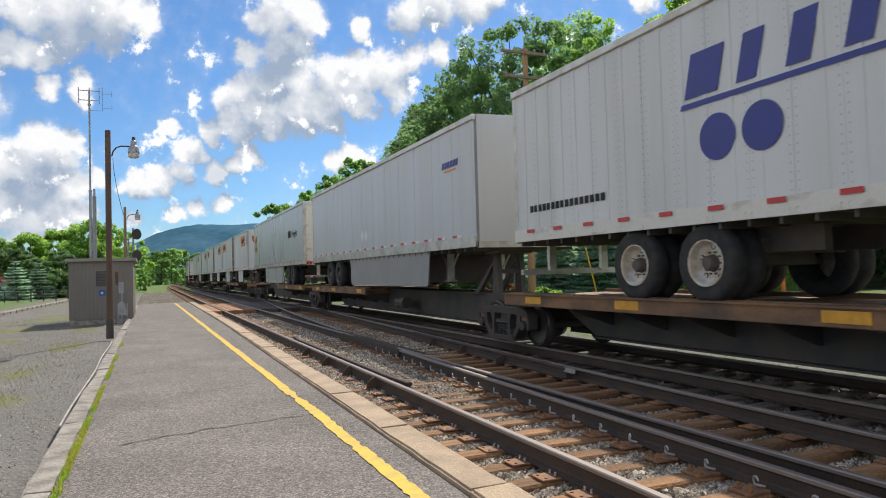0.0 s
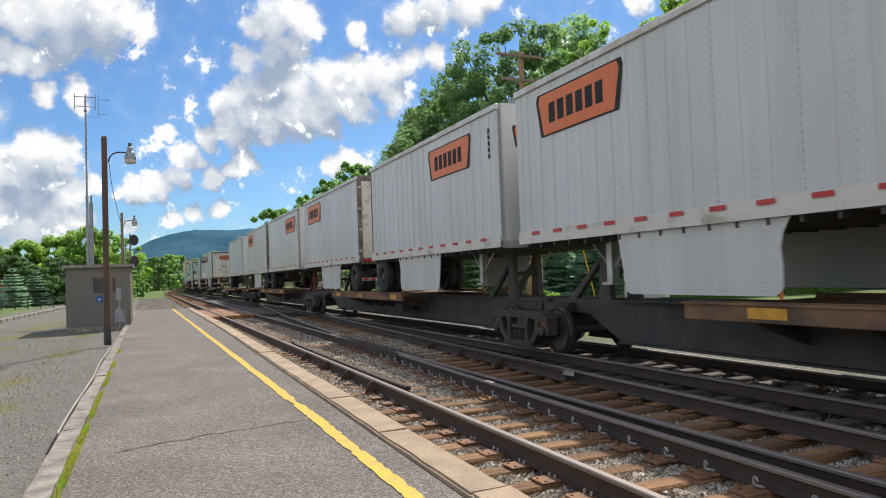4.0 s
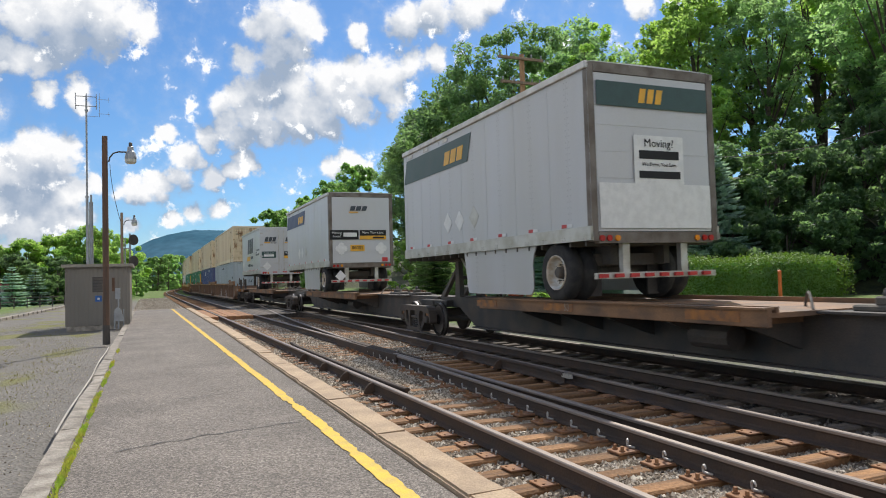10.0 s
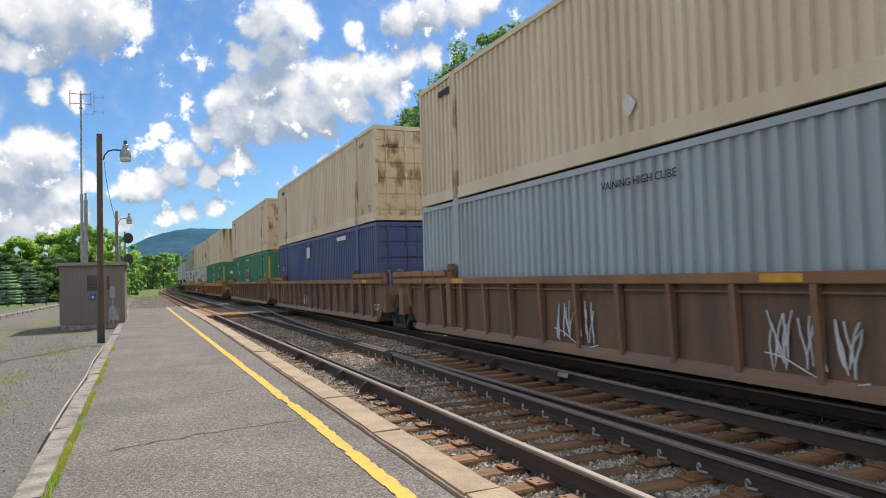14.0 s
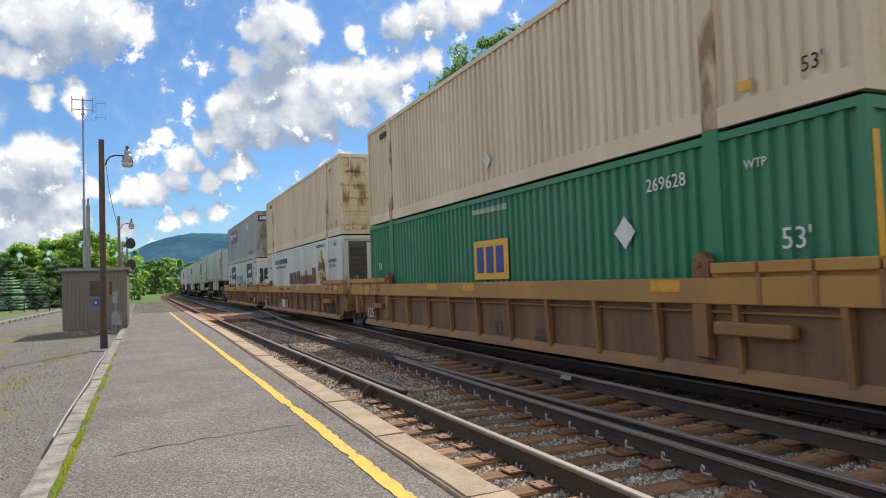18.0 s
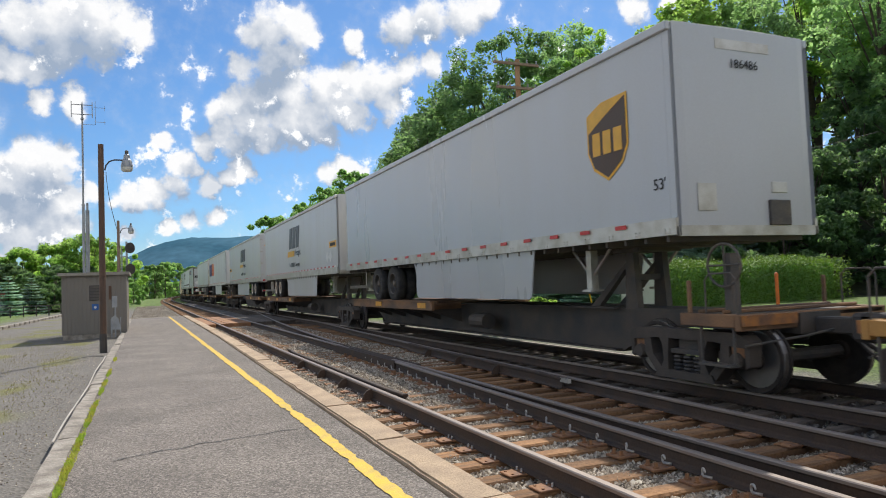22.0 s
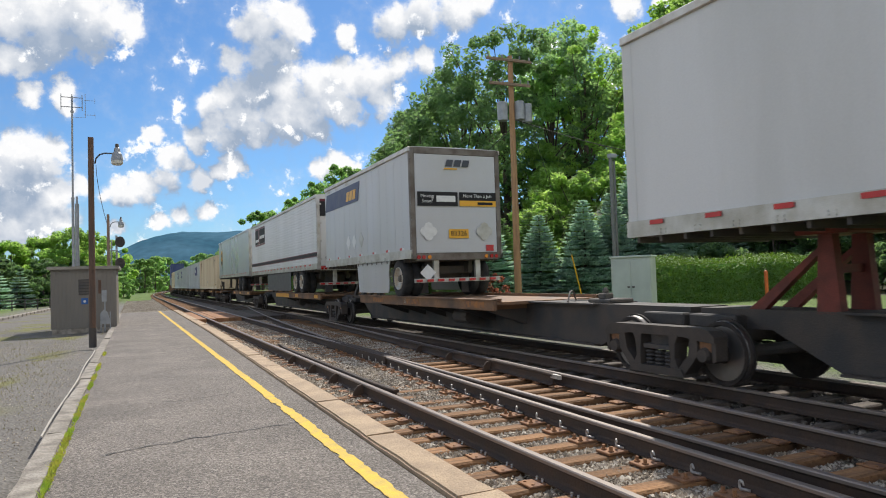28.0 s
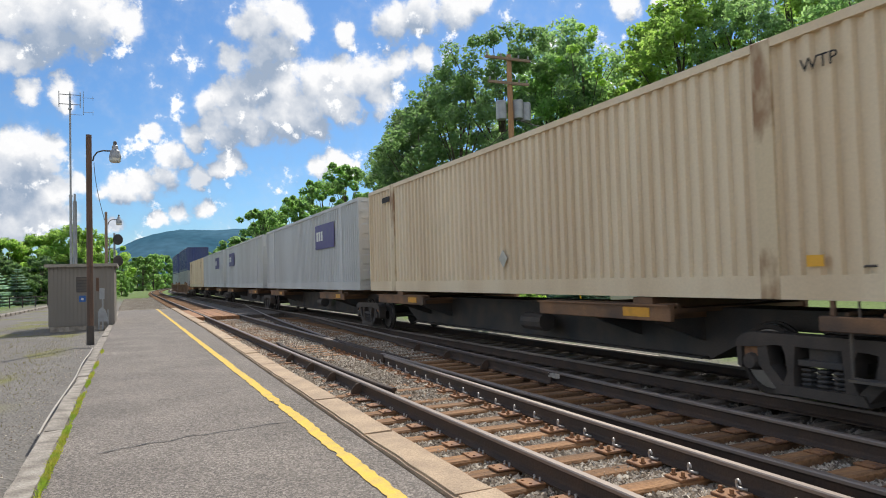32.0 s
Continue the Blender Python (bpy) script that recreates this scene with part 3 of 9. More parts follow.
def ground_material():
    m = bpy.data.materials.new("gravel_and_grass")
    m.use_nodes = True
    nt = m.node_tree
    p = nt.nodes["Principled BSDF"]
    co = nt.nodes.new("ShaderNodeTexCoord")

    def noise_at(scale, detail=4.0):
        n = nt.nodes.new("ShaderNodeTexNoise")
        n.inputs["Scale"].default_value, n.inputs["Detail"].default_value = scale, detail
        nt.links.new(co.outputs["Object"], n.inputs["Vector"])
        return n.outputs["Fac"]

    def ramp(src, a, ca, b, cb):
        r = nt.nodes.new("ShaderNodeValToRGB")
        e = r.color_ramp.elements
        e[0].position, e[0].color, e[1].position, e[1].color = a, (*ca, 1), b, (*cb, 1)
        nt.links.new(src, r.inputs["Fac"])
        return r.outputs["Color"]

    def mixed(fac, a, b):
        x = nt.nodes.new("ShaderNodeMix")
        x.data_type = "RGBA"
        nt.links.new(fac, x.inputs["Factor"])
        nt.links.new(a, x.inputs["A"])
        nt.links.new(b, x.inputs["B"])
        return x.outputs["Result"]

    def math_(op, a, b):
        x = nt.nodes.new("ShaderNodeMath")
        x.operation = op
        for k, v in enumerate((a, b)):
            if isinstance(v, float):
                x.inputs[k].default_value = v
            else:
                nt.links.new(v, x.inputs[k])
        return x.outputs[0]

    def step(src, a, b):
        x = nt.nodes.new("ShaderNodeMapRange")
        x.interpolation_type = "SMOOTHSTEP"
        x.inputs["From Min"].default_value, x.inputs["From Max"].default_value = a, b
        nt.links.new(src, x.inputs["Value"])
        return x.outputs[0]

    vor = nt.nodes.new("ShaderNodeTexVoronoi")
    vor.inputs["Scale"].default_value = 26.0
    nt.links.new(co.outputs["Object"], vor.inputs["Vector"])
    stone = ramp(vor.outputs["Color"], 0.1, (0.10, 0.09, 0.077), 0.95, (0.21, 0.19, 0.165))
    dust = ramp(noise_at(0.7), 0.35, (0.14, 0.127, 0.11), 0.7, (0.20, 0.182, 0.158))
    gravel = mixed(step(noise_at(2.2), 0.40, 0.62), stone, dust)
    grass = ramp(noise_at(9.0, 8.0), 0.3, (0.045, 0.085, 0.012), 0.75, (0.17, 0.25, 0.035))
    dry = ramp(noise_at(14.0, 8.0), 0.3, (0.11, 0.115, 0.035), 0.75, (0.22, 0.20, 0.07))
    sep = nt.nodes.new("ShaderNodeSeparateXYZ")
    nt.links.new(co.outputs["Object"], sep.inputs[0])
    x, y = sep.outputs[0], sep.outputs[1]
    lawn = step(math_("ADD", x, math_("MULTIPLY", noise_at(1.5), 0.8)), 10.6, 11.3)
    far = step(y, 70.0, 110.0)
    weeds = math_("MULTIPLY", step(noise_at(0.33, 6.0), 0.52, 0.60), step(x, -1.3, -2.2))
    col = mixed(weeds, gravel, dry)
    left_far = math_("MULTIPLY", step(x, -8.0, -11.0), step(y, 30.0, 60.0))
    col = mixed(left_far, col, grass)
    col = mixed(far, col, grass)
    col = mixed(lawn, col, grass)
    floor_ = ramp(noise_at(3.0, 8.0), 0.3, (0.03, 0.028, 0.012), 0.75, (0.075, 0.085, 0.025))
    wood = math_("MAXIMUM", math_("MULTIPLY", step(x, 23.0, 24.0), step(y, 22.3, 23.2)), step(x, 27.2, 28.6))
    col = mixed(math_("MULTIPLY", wood, step(y, 900.0, 500.0)), col, floor_)
    nt.links.new(col, p.inputs["Base Color"])
    p.inputs["Roughness"].default_value = 0.9
    b = nt.nodes.new("ShaderNodeBump")
    b.inputs["Strength"].default_value, b.inputs["Distance"].default_value = 0.7, 0.03
    nt.links.new(vor.outputs["Distance"], b.inputs["Height"])
    nt.links.new(b.outputs[0], p.inputs["Normal"])
    return m


def spread(lo, hi, fine_lo, fine_hi, d):
    """Grid lines, dense in the middle and ever wider outwards."""
    mid = list(np.arange(fine_lo, fine_hi + d / 2, d))
    out, s, a = [], d, fine_hi
    while a < hi:
        s *= 1.35
        a += s
        out.append(min(a, hi))
    neg, s, a = [], d, fine_lo
    while a > lo:
        s *= 1.35
        a -= s
        neg.append(max(a, lo))
    return neg[::-1] + mid + out


gx, gy = spread(-3500, 3500, -14, 40, 0.9), spread(-3000, 4500, -6, 70, 1.2)
verts = [(x, y, lie(x, y)) for y in gy for x in gx]
nx = len(gx)
faces = [(j * nx + i, j * nx + i + 1, (j + 1) * nx + i + 1, (j + 1) * nx + i) for j in range(len(gy) - 1) for i in range(nx - 1)]
me = bpy.data.meshes.new("ground")
me.from_pydata(verts, [], faces)
for poly in me.polygons:
    poly.use_smooth = True
me.materials.append(ground_material())
tagged(new("ground", me), "grey gravel and weedy ground running into mown lawn", "ground", kind="structure")

# ---- platform ----
def asphalt_material():
    """Worn asphalt: pale and dark chippings in a grey binder, with large faded patches."""
    m = bpy.data.materials.new("worn_platform_asphalt")
    m.use_nodes = True
    nt = m.node_tree
    p = nt.nodes["Principled BSDF"]
    co = nt.nodes.new("ShaderNodeTexCoord")
    chips, patch, grain = nt.nodes.new("ShaderNodeTexVoronoi"), nt.nodes.new("ShaderNodeTexNoise"), nt.nodes.new("ShaderNodeTexNoise")
    chips.inputs["Scale"].default_value = 85.0
    patch.inputs["Scale"].default_value, patch.inputs["Detail"].default_value = 0.9, 6.0
    grain.inputs["Scale"].default_value, grain.inputs["Detail"].default_value = 24.0, 8.0
    for n in (chips, patch, grain):
        nt.links.new(co.outputs["Object"], n.inputs["Vector"])
    sepc = nt.nodes.new("ShaderNodeSeparateColor")
    nt.links.new(chips.outputs["Color"], sepc.inputs[0])
    ra = nt.nodes.new("ShaderNodeValToRGB")
    ra.color_ramp.elements[0].color, ra.color_ramp.elements[1].color = (0.084, 0.071, 0.060, 1), (0.325, 0.283, 0.242, 1)
    mid = ra.color_ramp.elements.new(0.55)
    mid.color = (0.170, 0.146, 0.124, 1)
    nt.links.new(sepc.outputs[0], ra.inputs["Fac"])
    f1, f2 = nt.nodes.new("ShaderNodeMapRange"), nt.nodes.new("ShaderNodeMapRange")
    for f, src, lo, hi in ((f1, patch, 0.80, 1.20), (f2, grain, 0.78, 1.22)):
        f.inputs["From Min"].default_value, f.inputs["From Max"].default_value = 0.28, 0.72
        f.inputs["To Min"].default_value, f.inputs["To Max"].default_value = lo, hi
        nt.links.new(src.outputs["Fac"], f.inputs["Value"])
    mu = nt.nodes.new("ShaderNodeMath")
    mu.operation = "MULTIPLY"
    nt.links.new(f1.outputs[0], mu.inputs[0])
    nt.links.new(f2.outputs[0], mu.inputs[1])
    sc = nt.nodes.new("ShaderNodeVectorMath")
    sc.operation = "SCALE"
    nt.links.new(ra.outputs["Color"], sc.inputs[0])
    nt.links.new(mu.outputs[0], sc.inputs["Scale"])
    nt.links.new(sc.outputs[0], p.inputs["Base Color"])
    p.inputs["Roughness"].default_value = 0.9
    b = nt.nodes.new("ShaderNodeBump")
    b.inputs["Strength"].default_value, b.inputs["Distance"].default_value = 0.8, 0.006
    nt.links.new(chips.outputs["Distance"], b.inputs["Height"])
    b.invert = True
    nt.links.new(b.outputs[0], p.inputs["Normal"])
    return m


asphalt = asphalt_material()
concrete = mat("weathered_concrete", (0.35, 0.31, 0.26), 0.85, 0, 0.26, 5.0, 38, 0.9, (0.18, 0.155, 0.125), 0.6, (1, 1, 1), 0.10)
tan_concrete = mat("tan_coping_concrete", (0.47, 0.345, 0.225), 0.85, 0, 0.26, 2.6, 60, 0.6, (0.36, 0.26, 0.17), 0.5, (1, 1, 1), 0.06)
yellow_line = mat("yellow_line_paint", (0.72, 0.46, 0.025), 0.65, 0, 0.12, 7, 70, 0.25, (0.55, 0.37, 0.05), 0.45)
tar = mat("tar_seam", (0.075, 0.072, 0.07), 0.8, 0, 0.2, 8, 80, 0.3)
PLAT_END = 46.4
ys = [-6 + 0.8 * k for k in range(67)]
ys = [y for y in ys if y < PLAT_END] + [PLAT_END]
bm = bmn()
rows = []
for y in ys:
    w = CURB_IN(y)
    rows.append([bm.verts.new((x, y, z)) for x, z in ((-0.675, -0.40), (-0.675, -0.012), (-0.3, -0.002), (0.8, 0.004), (w, 0.0), (w, -0.40))])
for a, b in zip(rows, rows[1:]):
    for k in range(5):
        bm.faces.new((a[k], a[k + 1], b[k + 1], b[k]))
bm.faces.new(rows[0])
bm.faces.new(rows[-1][::-1])
plat = thing("platform", "long asphalt station platform with concrete edges and yellow line", "platform", kind="structure")
part("surface", bm, asphalt, plat, "grey worn asphalt")
rng = random.Random(4)
for y0, xa, xb in ((4.3, 0.4, 1.6), (7.1, -0.4, 2.0), (9.9, 0.2, 1.5), (12.3, -0.6, 1.1), (17.5, -0.2, 2.0), (23.0, -0.6, 1.4), (29.0, -0.6, 2.2), (36.0, -0.6, 2.2)):
    bm = bmn()
    x, last = xa, None
    while x < xb:
        yy = y0 + 0.30 * noise.noise(Vector((x * 0.9, y0, 0))) + 0.10 * noise.noise(Vector((x * 5.0, y0, 2))) + 0.22 * (x - xa) * (1 if y0 != 17.5 else -0.5)
        w = 0.016 * (0.35 + abs(noise.noise(Vector((x * 7, y0, 4)))) * 1.3) * min(1, 4 * (x - xa) + 0.1, 4 * (xb - x) + 0.1)
        cur = [bm.verts.new((x, yy - w, 0.0062)), bm.verts.new((x, yy + w, 0.0062))]
        if last:
            bm.faces.new((last[0], cur[0], cur[1], last[1]))
        last = cur
        x += 0.05
    part("seam", bm, tar, plat, "dark cracked seam")
bm = bmn()
last = None
y = -3.0
while y < PLAT_END - 0.05:
    c = 1.655 - 0.0065 * max(0, y - 8) + 0.012 * noise.noise(Vector((y * 0.6, 7, 0)))
    bare = 0.55 if (8.55 < y < 8.95 or 5.9 < y < 6.1) else 1.0
    w = 0.062 * bare
    a = bm.verts.new((c - w + rng.uniform(-0.011, 0.011), y, 0.0085))
    b = bm.verts.new((c + w + rng.uniform(-0.011, 0.011), y, 0.0085))
    if last:
        bm.faces.new((last[0], last[1], b, a))
    last = (a, b)
    y += 0.07
part("safety_line", bm, yellow_line, plat, "painted yellow safety line")


def edge_block(x0, x1, y0, y1, z0, z1, material, parent, tilt=0.0, shear=0.0, chips=3):
    bm = bmn()
    box(bm, x0, x1, y0 + 0.006, y1 - 0.006, z0, z1)
    bmesh.ops.subdivide_edges(bm, edges=[e for e in bm.edges if abs(e.verts[0].co.y - e.verts[1].co.y) > 0.1], cuts=6)
    for v in bm.verts:
        n = noise.noise_vector(Vector((v.co.x * 3, v.co.y * 3, v.co.z * 3)))
        v.co += Vector((n.x, n.y * 0.5, n.z)) * (0.012 if x1 > 0 else 0.022)
        v.co.x += shear * (v.co.y - y0)
        v.co.z += tilt * (v.co.x - x0)
    es = [e for e in bm.edges if abs(e.verts[0].co.z - e.verts[1].co.z) < 0.05 and e.verts[0].co.z > z1 - 0.06 and len(e.link_faces) == 2 and e.calc_face_angle() > 0.6]
    bmesh.ops.bevel(bm, geom=es, offset=0.018, segments=2, affect="EDGES")
    return part("coping_block", bm, material, parent)


k = 0
y = -4.0
while y < PLAT_END - 1:
    L_ = 2.72 if k % 3 else 2.3
    edge_block(-0.88 - 0.03 * rng.random(), -0.685, y, min(y + L_, PLAT_END), -0.45, -0.035 - 0.02 * rng.random(), concrete, plat, rng.uniform(-0.05, 0.03))
    y += L_
    k += 1
for y0 in [-4.1 + 2.1 * q for q in range(24)]:
    y1 = min(y0 + 2.1, PLAT_END)
    if y1 - y0 > 0.3:
        edge_block(CURB_IN(y0) + 0.018, CURB_IN(y0) + 0.335, y0, y1, -0.45, 0.045 + rng.uniform(-0.010, 0.008), tan_concrete, plat, rng.uniform(-0.03, 0.02), 0.012 if 0 < y0 < 23 else 0.0)
# weeds along the seam
blade_m = mat("weed_green", (0.19, 0.27, 0.04), 0.7, 0, 0.2, 2.2, 30, 0.0, (0.30, 0.27, 0.06), 0.5, trans=0.4)


def blades(name, count, spot, h, material, label, seed, wide=0.008):
    r = np.random.RandomState(seed)
    pts = np.array([spot(r) for _ in range(count)])
    hh = h * r.uniform(0.4, 1.1, count)
    a = r.uniform(0, math.tau, count)
    lean = r.normal(0, 0.45, (count, 2)) * hh[:, None]
    v = np.zeros((count * 3, 3))
    v[0::3] = pts + np.c_[np.cos(a), np.sin(a), 0 * a] * wide
    v[1::3] = pts - np.c_[np.cos(a), np.sin(a), 0 * a] * wide
    v[2::3] = pts + np.c_[lean, hh]
    me = bpy.data.meshes.new(name)
    me.from_pydata(v.tolist(), [], np.arange(count * 3).reshape(-1, 3).tolist())
    me.materials.append(material)
    return tagged(new(name, me), label, "weeds", kind="stuff")


blades("weed_strip", 4800, lambda r: (-0.64 + r.normal(0, 0.013), r.choice([4.1, 4.9, 5.5, 6.3, 6.9, 7.2, 7.9, 8.3, 9.4, 10.3, 10.8, 12.3, 13.4, 14.8, 15.2, 18]) + r.normal(0, 0.20), -0.004), 0.04, blade_m, "green weeds growing in the platform's seam", 3)
blades("gravel_weeds", 4500, lambda r: ((lambda x, y: (x, y, lie(x, y)))(r.choice([-2.6, -3.6, -5.2, -2.2]) + r.normal(0, 0.5), r.choice([13., 17., 22., 28., 36.]) + r.normal(0, 2.2))), 0.05, mat("dry_weed", (0.13, 0.13, 0.045), 0.8, 0, 0.2, 2.2, 30, 0.0, (0.18, 0.15, 0.07), 0.5, trans=0.3), "dry weeds in the gravel lot", 5)
bm = bmn()
tube(bm, [(-0.925 - 0.015 * math.sin(k * 0.3) - 0.02 * max(0, k - 30) / 9, 8.6 + 11.3 * k / 39, -0.045 - 0.012 * abs(math.sin(k * 0.22))) for k in range(40)], 0.013, 6)
tagged(new("conduit_pipe", mesh_of("conduit_pipe", bm, mat("grey_conduit", (0.50, 0.44, 0.38), 0.5, 0, 0.1))), "thin pale conduit lying along the platform edge", "pipe")

# ---- track ----
rail_side = mat("brown_rail_steel", (0.070, 0.045, 0.031), 0.85, 0.0, 0.22, 3, 45, 0.25, (0.046, 0.033, 0.026), 0.5)
rail_top = mat("polished_rail_head", (0.25, 0.205, 0.175), 0.45, 0.4, 0.05, 1.2, 40, 0.02, (0.22, 0.18, 0.155), 0.5, (1, 0.1, 1))
tie_wood = mat("weathered_tie_wood", (0.31, 0.162, 0.070), 0.9, 0, 0.30, 2.2, 26, 0.8, (0.155, 0.085, 0.043), 0.6, (0.5, 5, 5), 0.30)
# tie wood coloured darker to carry the train's shade
dark_tie = mat("tie_wood_with_train_shade", (0.125, 0.098, 0.076), 0.85, 0, 0.30, 2.2, 26, 0.8, (0.07, 0.057, 0.047), 0.6, (0.5, 5, 5), 0.30)
plate_rust = mat("rusty_tie_plate", (0.30, 0.150, 0.068), 0.8, 0.1, 0.2, 9, 60, 0.2, (0.16, 0.08, 0.05), 0.5)
clip_steel = mat("galvanised_clip", (0.50, 0.47, 0.43), 0.45, 0.5, 0.1, 9, 60, 0.05)
TIE_TOP = -0.185
R1 = lambda y: 3.10 + (0 if y < 112 else (y - 112) ** 2 / 3000)
R3 = lambda y: 4.62 + (0 if y < 112 else (y - 112) ** 2 / 3000)
R2 = lambda y: 4.20 + 0.0145 * y + 0.0009 * y * y if y > 0 else 4.20 + 0.0145 * y
R4 = lambda y: R2(y) + 1.56
R5 = lambda y: 7.01 + (0 if y < 112 else (y - 112) ** 2 / 3000)
R6 = lambda y: 8.51 + (0 if y < 112 else (y - 112) ** 2 / 3000)
PROFILE = [(-0.07, -0.172), (-0.07, -0.160), (-0.02, -0.145), (-0.010, -0.125), (-0.010, -0.055), (-0.030, -0.040), (-0.036, -0.030)]
PROFILE = PROFILE + [(-a, b) for a, b in PROFILE[::-1]]


def rail(name, fx, y0, y1, parent, step=1.5, dz=0.0, low=False):
    n = max(2, int((y1 - y0) / step))
    pts = [y0 + k * (y1 - y0) / n for k in range(n + 1)]
    bm = bmn()
    rings = [[bm.verts.new((fx(y) + a, y, b + dz)) for a, b in PROFILE] for y in pts]
    for r0, r1 in zip(rings, rings[1:]):
        for k in range(len(PROFILE) - 1):
            bm.faces.new((r0[k], r1[k], r1[k + 1], r0[k + 1]))
    for r in (rings[0], rings[-1]):
        bm.faces.new(r)
    bmesh.ops.recalc_face_normals(bm, faces=bm.faces)
    ob = part("rail", bm, rail_side, parent)
    bm = bmn()
    head = [(-0.036, -0.034), (-0.037, -0.010), (-0.028, 0.0), (0.028, 0.0), (0.037, -0.010), (0.036, -0.034)]
    rings = [[bm.verts.new((fx(y) + a, y, b + dz)) for a, b in head] for y in pts]
    for r0, r1 in zip(rings, rings[1:]):
        for k in range(len(head)):
            bm.faces.new((r0[k], r1[k], r1[(k + 1) % 6], r0[(k + 1) % 6]))
    for r in (rings[0], rings[-1]):
        bm.faces.new(r)
    bmesh.ops.recalc_face_normals(bm, faces=bm.faces)
    h = part("rail_head", bm, rail_side if low else rail_top, ob)
    return ob


track_a = thing("platform_track", "railway track beside the platform, brown rails on wooden ties", "railway track", kind="structure")
track_b = thing("main_track", "railway track under the train, shaded ties and rails", "railway track", kind="structure")
turnout = thing("turnout_track", "diverging turnout rails with frog and guard rails", "railway track", kind="structure")
rail("rail", R1, -40, 300, track_a)
rail("rail", R3, -40, 14.2, track_a)
rail("rail", R3, 16.6, 300, track_a)
rail("rail", R2, -30, 13.6, turnout)
rail("rail", R2, 15.8, 51, turnout)
rail("rail", R4, -30, 31, turnout)
rail("rail", R5, -480, 300, track_b, 3)
rail("rail", R6, -480, 300, track_b, 3)
# frog, wing rails and guard rails
bm = bmn()
for f, y0, y1 in ((lambda y: R3(y) - 0.10, 13.0, 17.5), (lambda y: R3(y) + 0.09, 12.2, 18.5)):
    slab(bm, [(f(y0) - 0.035, y0), (f(y0) + 0.035, y0), (f(y1) + 0.035, y1), (f(y1) - 0.035, y1)], "Z", -0.17, 0.002)
slab(bm, [(4.56, 13.4), (4.70, 13.4), (4.645, 17.2), (4.61, 17.2)], "Z", -0.17, 0.0035)
part("frog", bm, rail_side, turnout, "worn crossing frog")
rail("rail", lambda y: R1(y) + 0.125 + (0.05 if y > 16.6 else 0) + (0.06 * max(0, 9.6 - y)), 9.0, 17.4, turnout, 0.4, 0.012, True)
rail("rail", lambda y: R4(y) - 0.125 - (0.08 * max(0, 9.6 - y)), 9.0, 16.5, turnout, 0.4, 0.012, True)
bm = bmn()
slab(bm, [(-0.16, -0.17), (0.0, -0.17), (0.0, -0.03), (-0.03, -0.01), (-0.09, -0.03), (-0.14, -0.09)], "Y", -0.02, 0.02)
brace = mesh_of("rail_brace", bm, rail_side)
for y in (9.9, 11.3, 12.8, 14.6):
    part("rail_brace", brace, None, turnout).matrix_basis = Matrix.Translation((R1(y) - 0.03, y, 0))
for y in (11.2, 13.0, 14.8):
    part("rail_brace", brace, None, turnout).matrix_basis = Matrix.Translation((R4(y) - 0.16, y, 0))
bm = bmn()
slab(bm, [(R4(9.0) - 0.22, 8.80), (R4(9.0) - 0.17, 8.78), (R4(9.0) - 0.15, 9.02), (R4(9.0) - 0.20, 9.04)], "Z", -0.05, 0.012)
part("guard_rail_end", bm, clip_steel, turnout, "pale bent guard rail end")


def tie_mesh(length, seed, wood):
    """A hewn tie with worn edges, split ends and a slightly sagging top."""
    r = random.Random(seed)
    bm = bmn()
    n = 7
    rings = []
    for k in range(n + 1):
        x = length * k / n + (r.uniform(-0.03, 0.03) if k in (0, n) else r.uniform(-0.05, 0.05))
        w, sag = 0.112 + r.uniform(-0.008, 0.006), r.uniform(-0.008, 0.003)
        off = r.uniform(-0.006, 0.006)
        rings.append([bm.verts.new((x, off + yy, zz)) for yy, zz in ((-w, TIE_TOP - 0.18), (-w, TIE_TOP - 0.018 + sag), (-w + 0.020, TIE_TOP + sag), (-0.01, TIE_TOP + sag * 0.3 - 0.002), (w - 0.020, TIE_TOP + sag), (w, TIE_TOP - 0.018 + sag), (w, TIE_TOP - 0.18))])
    for p, q in zip(rings, rings[1:]):
        for k in range(6):
            bm.faces.new((p[k], q[k], q[k + 1], p[k + 1]))
    bm.faces.new(rings[0])
    bm.faces.new(rings[-1][::-1])
    bmesh.ops.recalc_face_normals(bm, faces=bm.faces)
    return mesh_of("tie", bm, wood)


TIES = {}


def tie(parent, x0, x1, y, seed, wood):
    n = round((x1 - x0) * 2) / 2
    key = (n, seed % 5, wood.name)
    if key not in TIES:
        TIES[key] = tie_mesh(n, seed % 5, wood)
    ob = part("tie", TIES[key], None, parent)
    ob.matrix_basis = Matrix.Translation((x0, y, rng.uniform(-0.010, 0.006))) @ Matrix.Rotation(rng.uniform(-0.014, 0.014), 4, "Z")


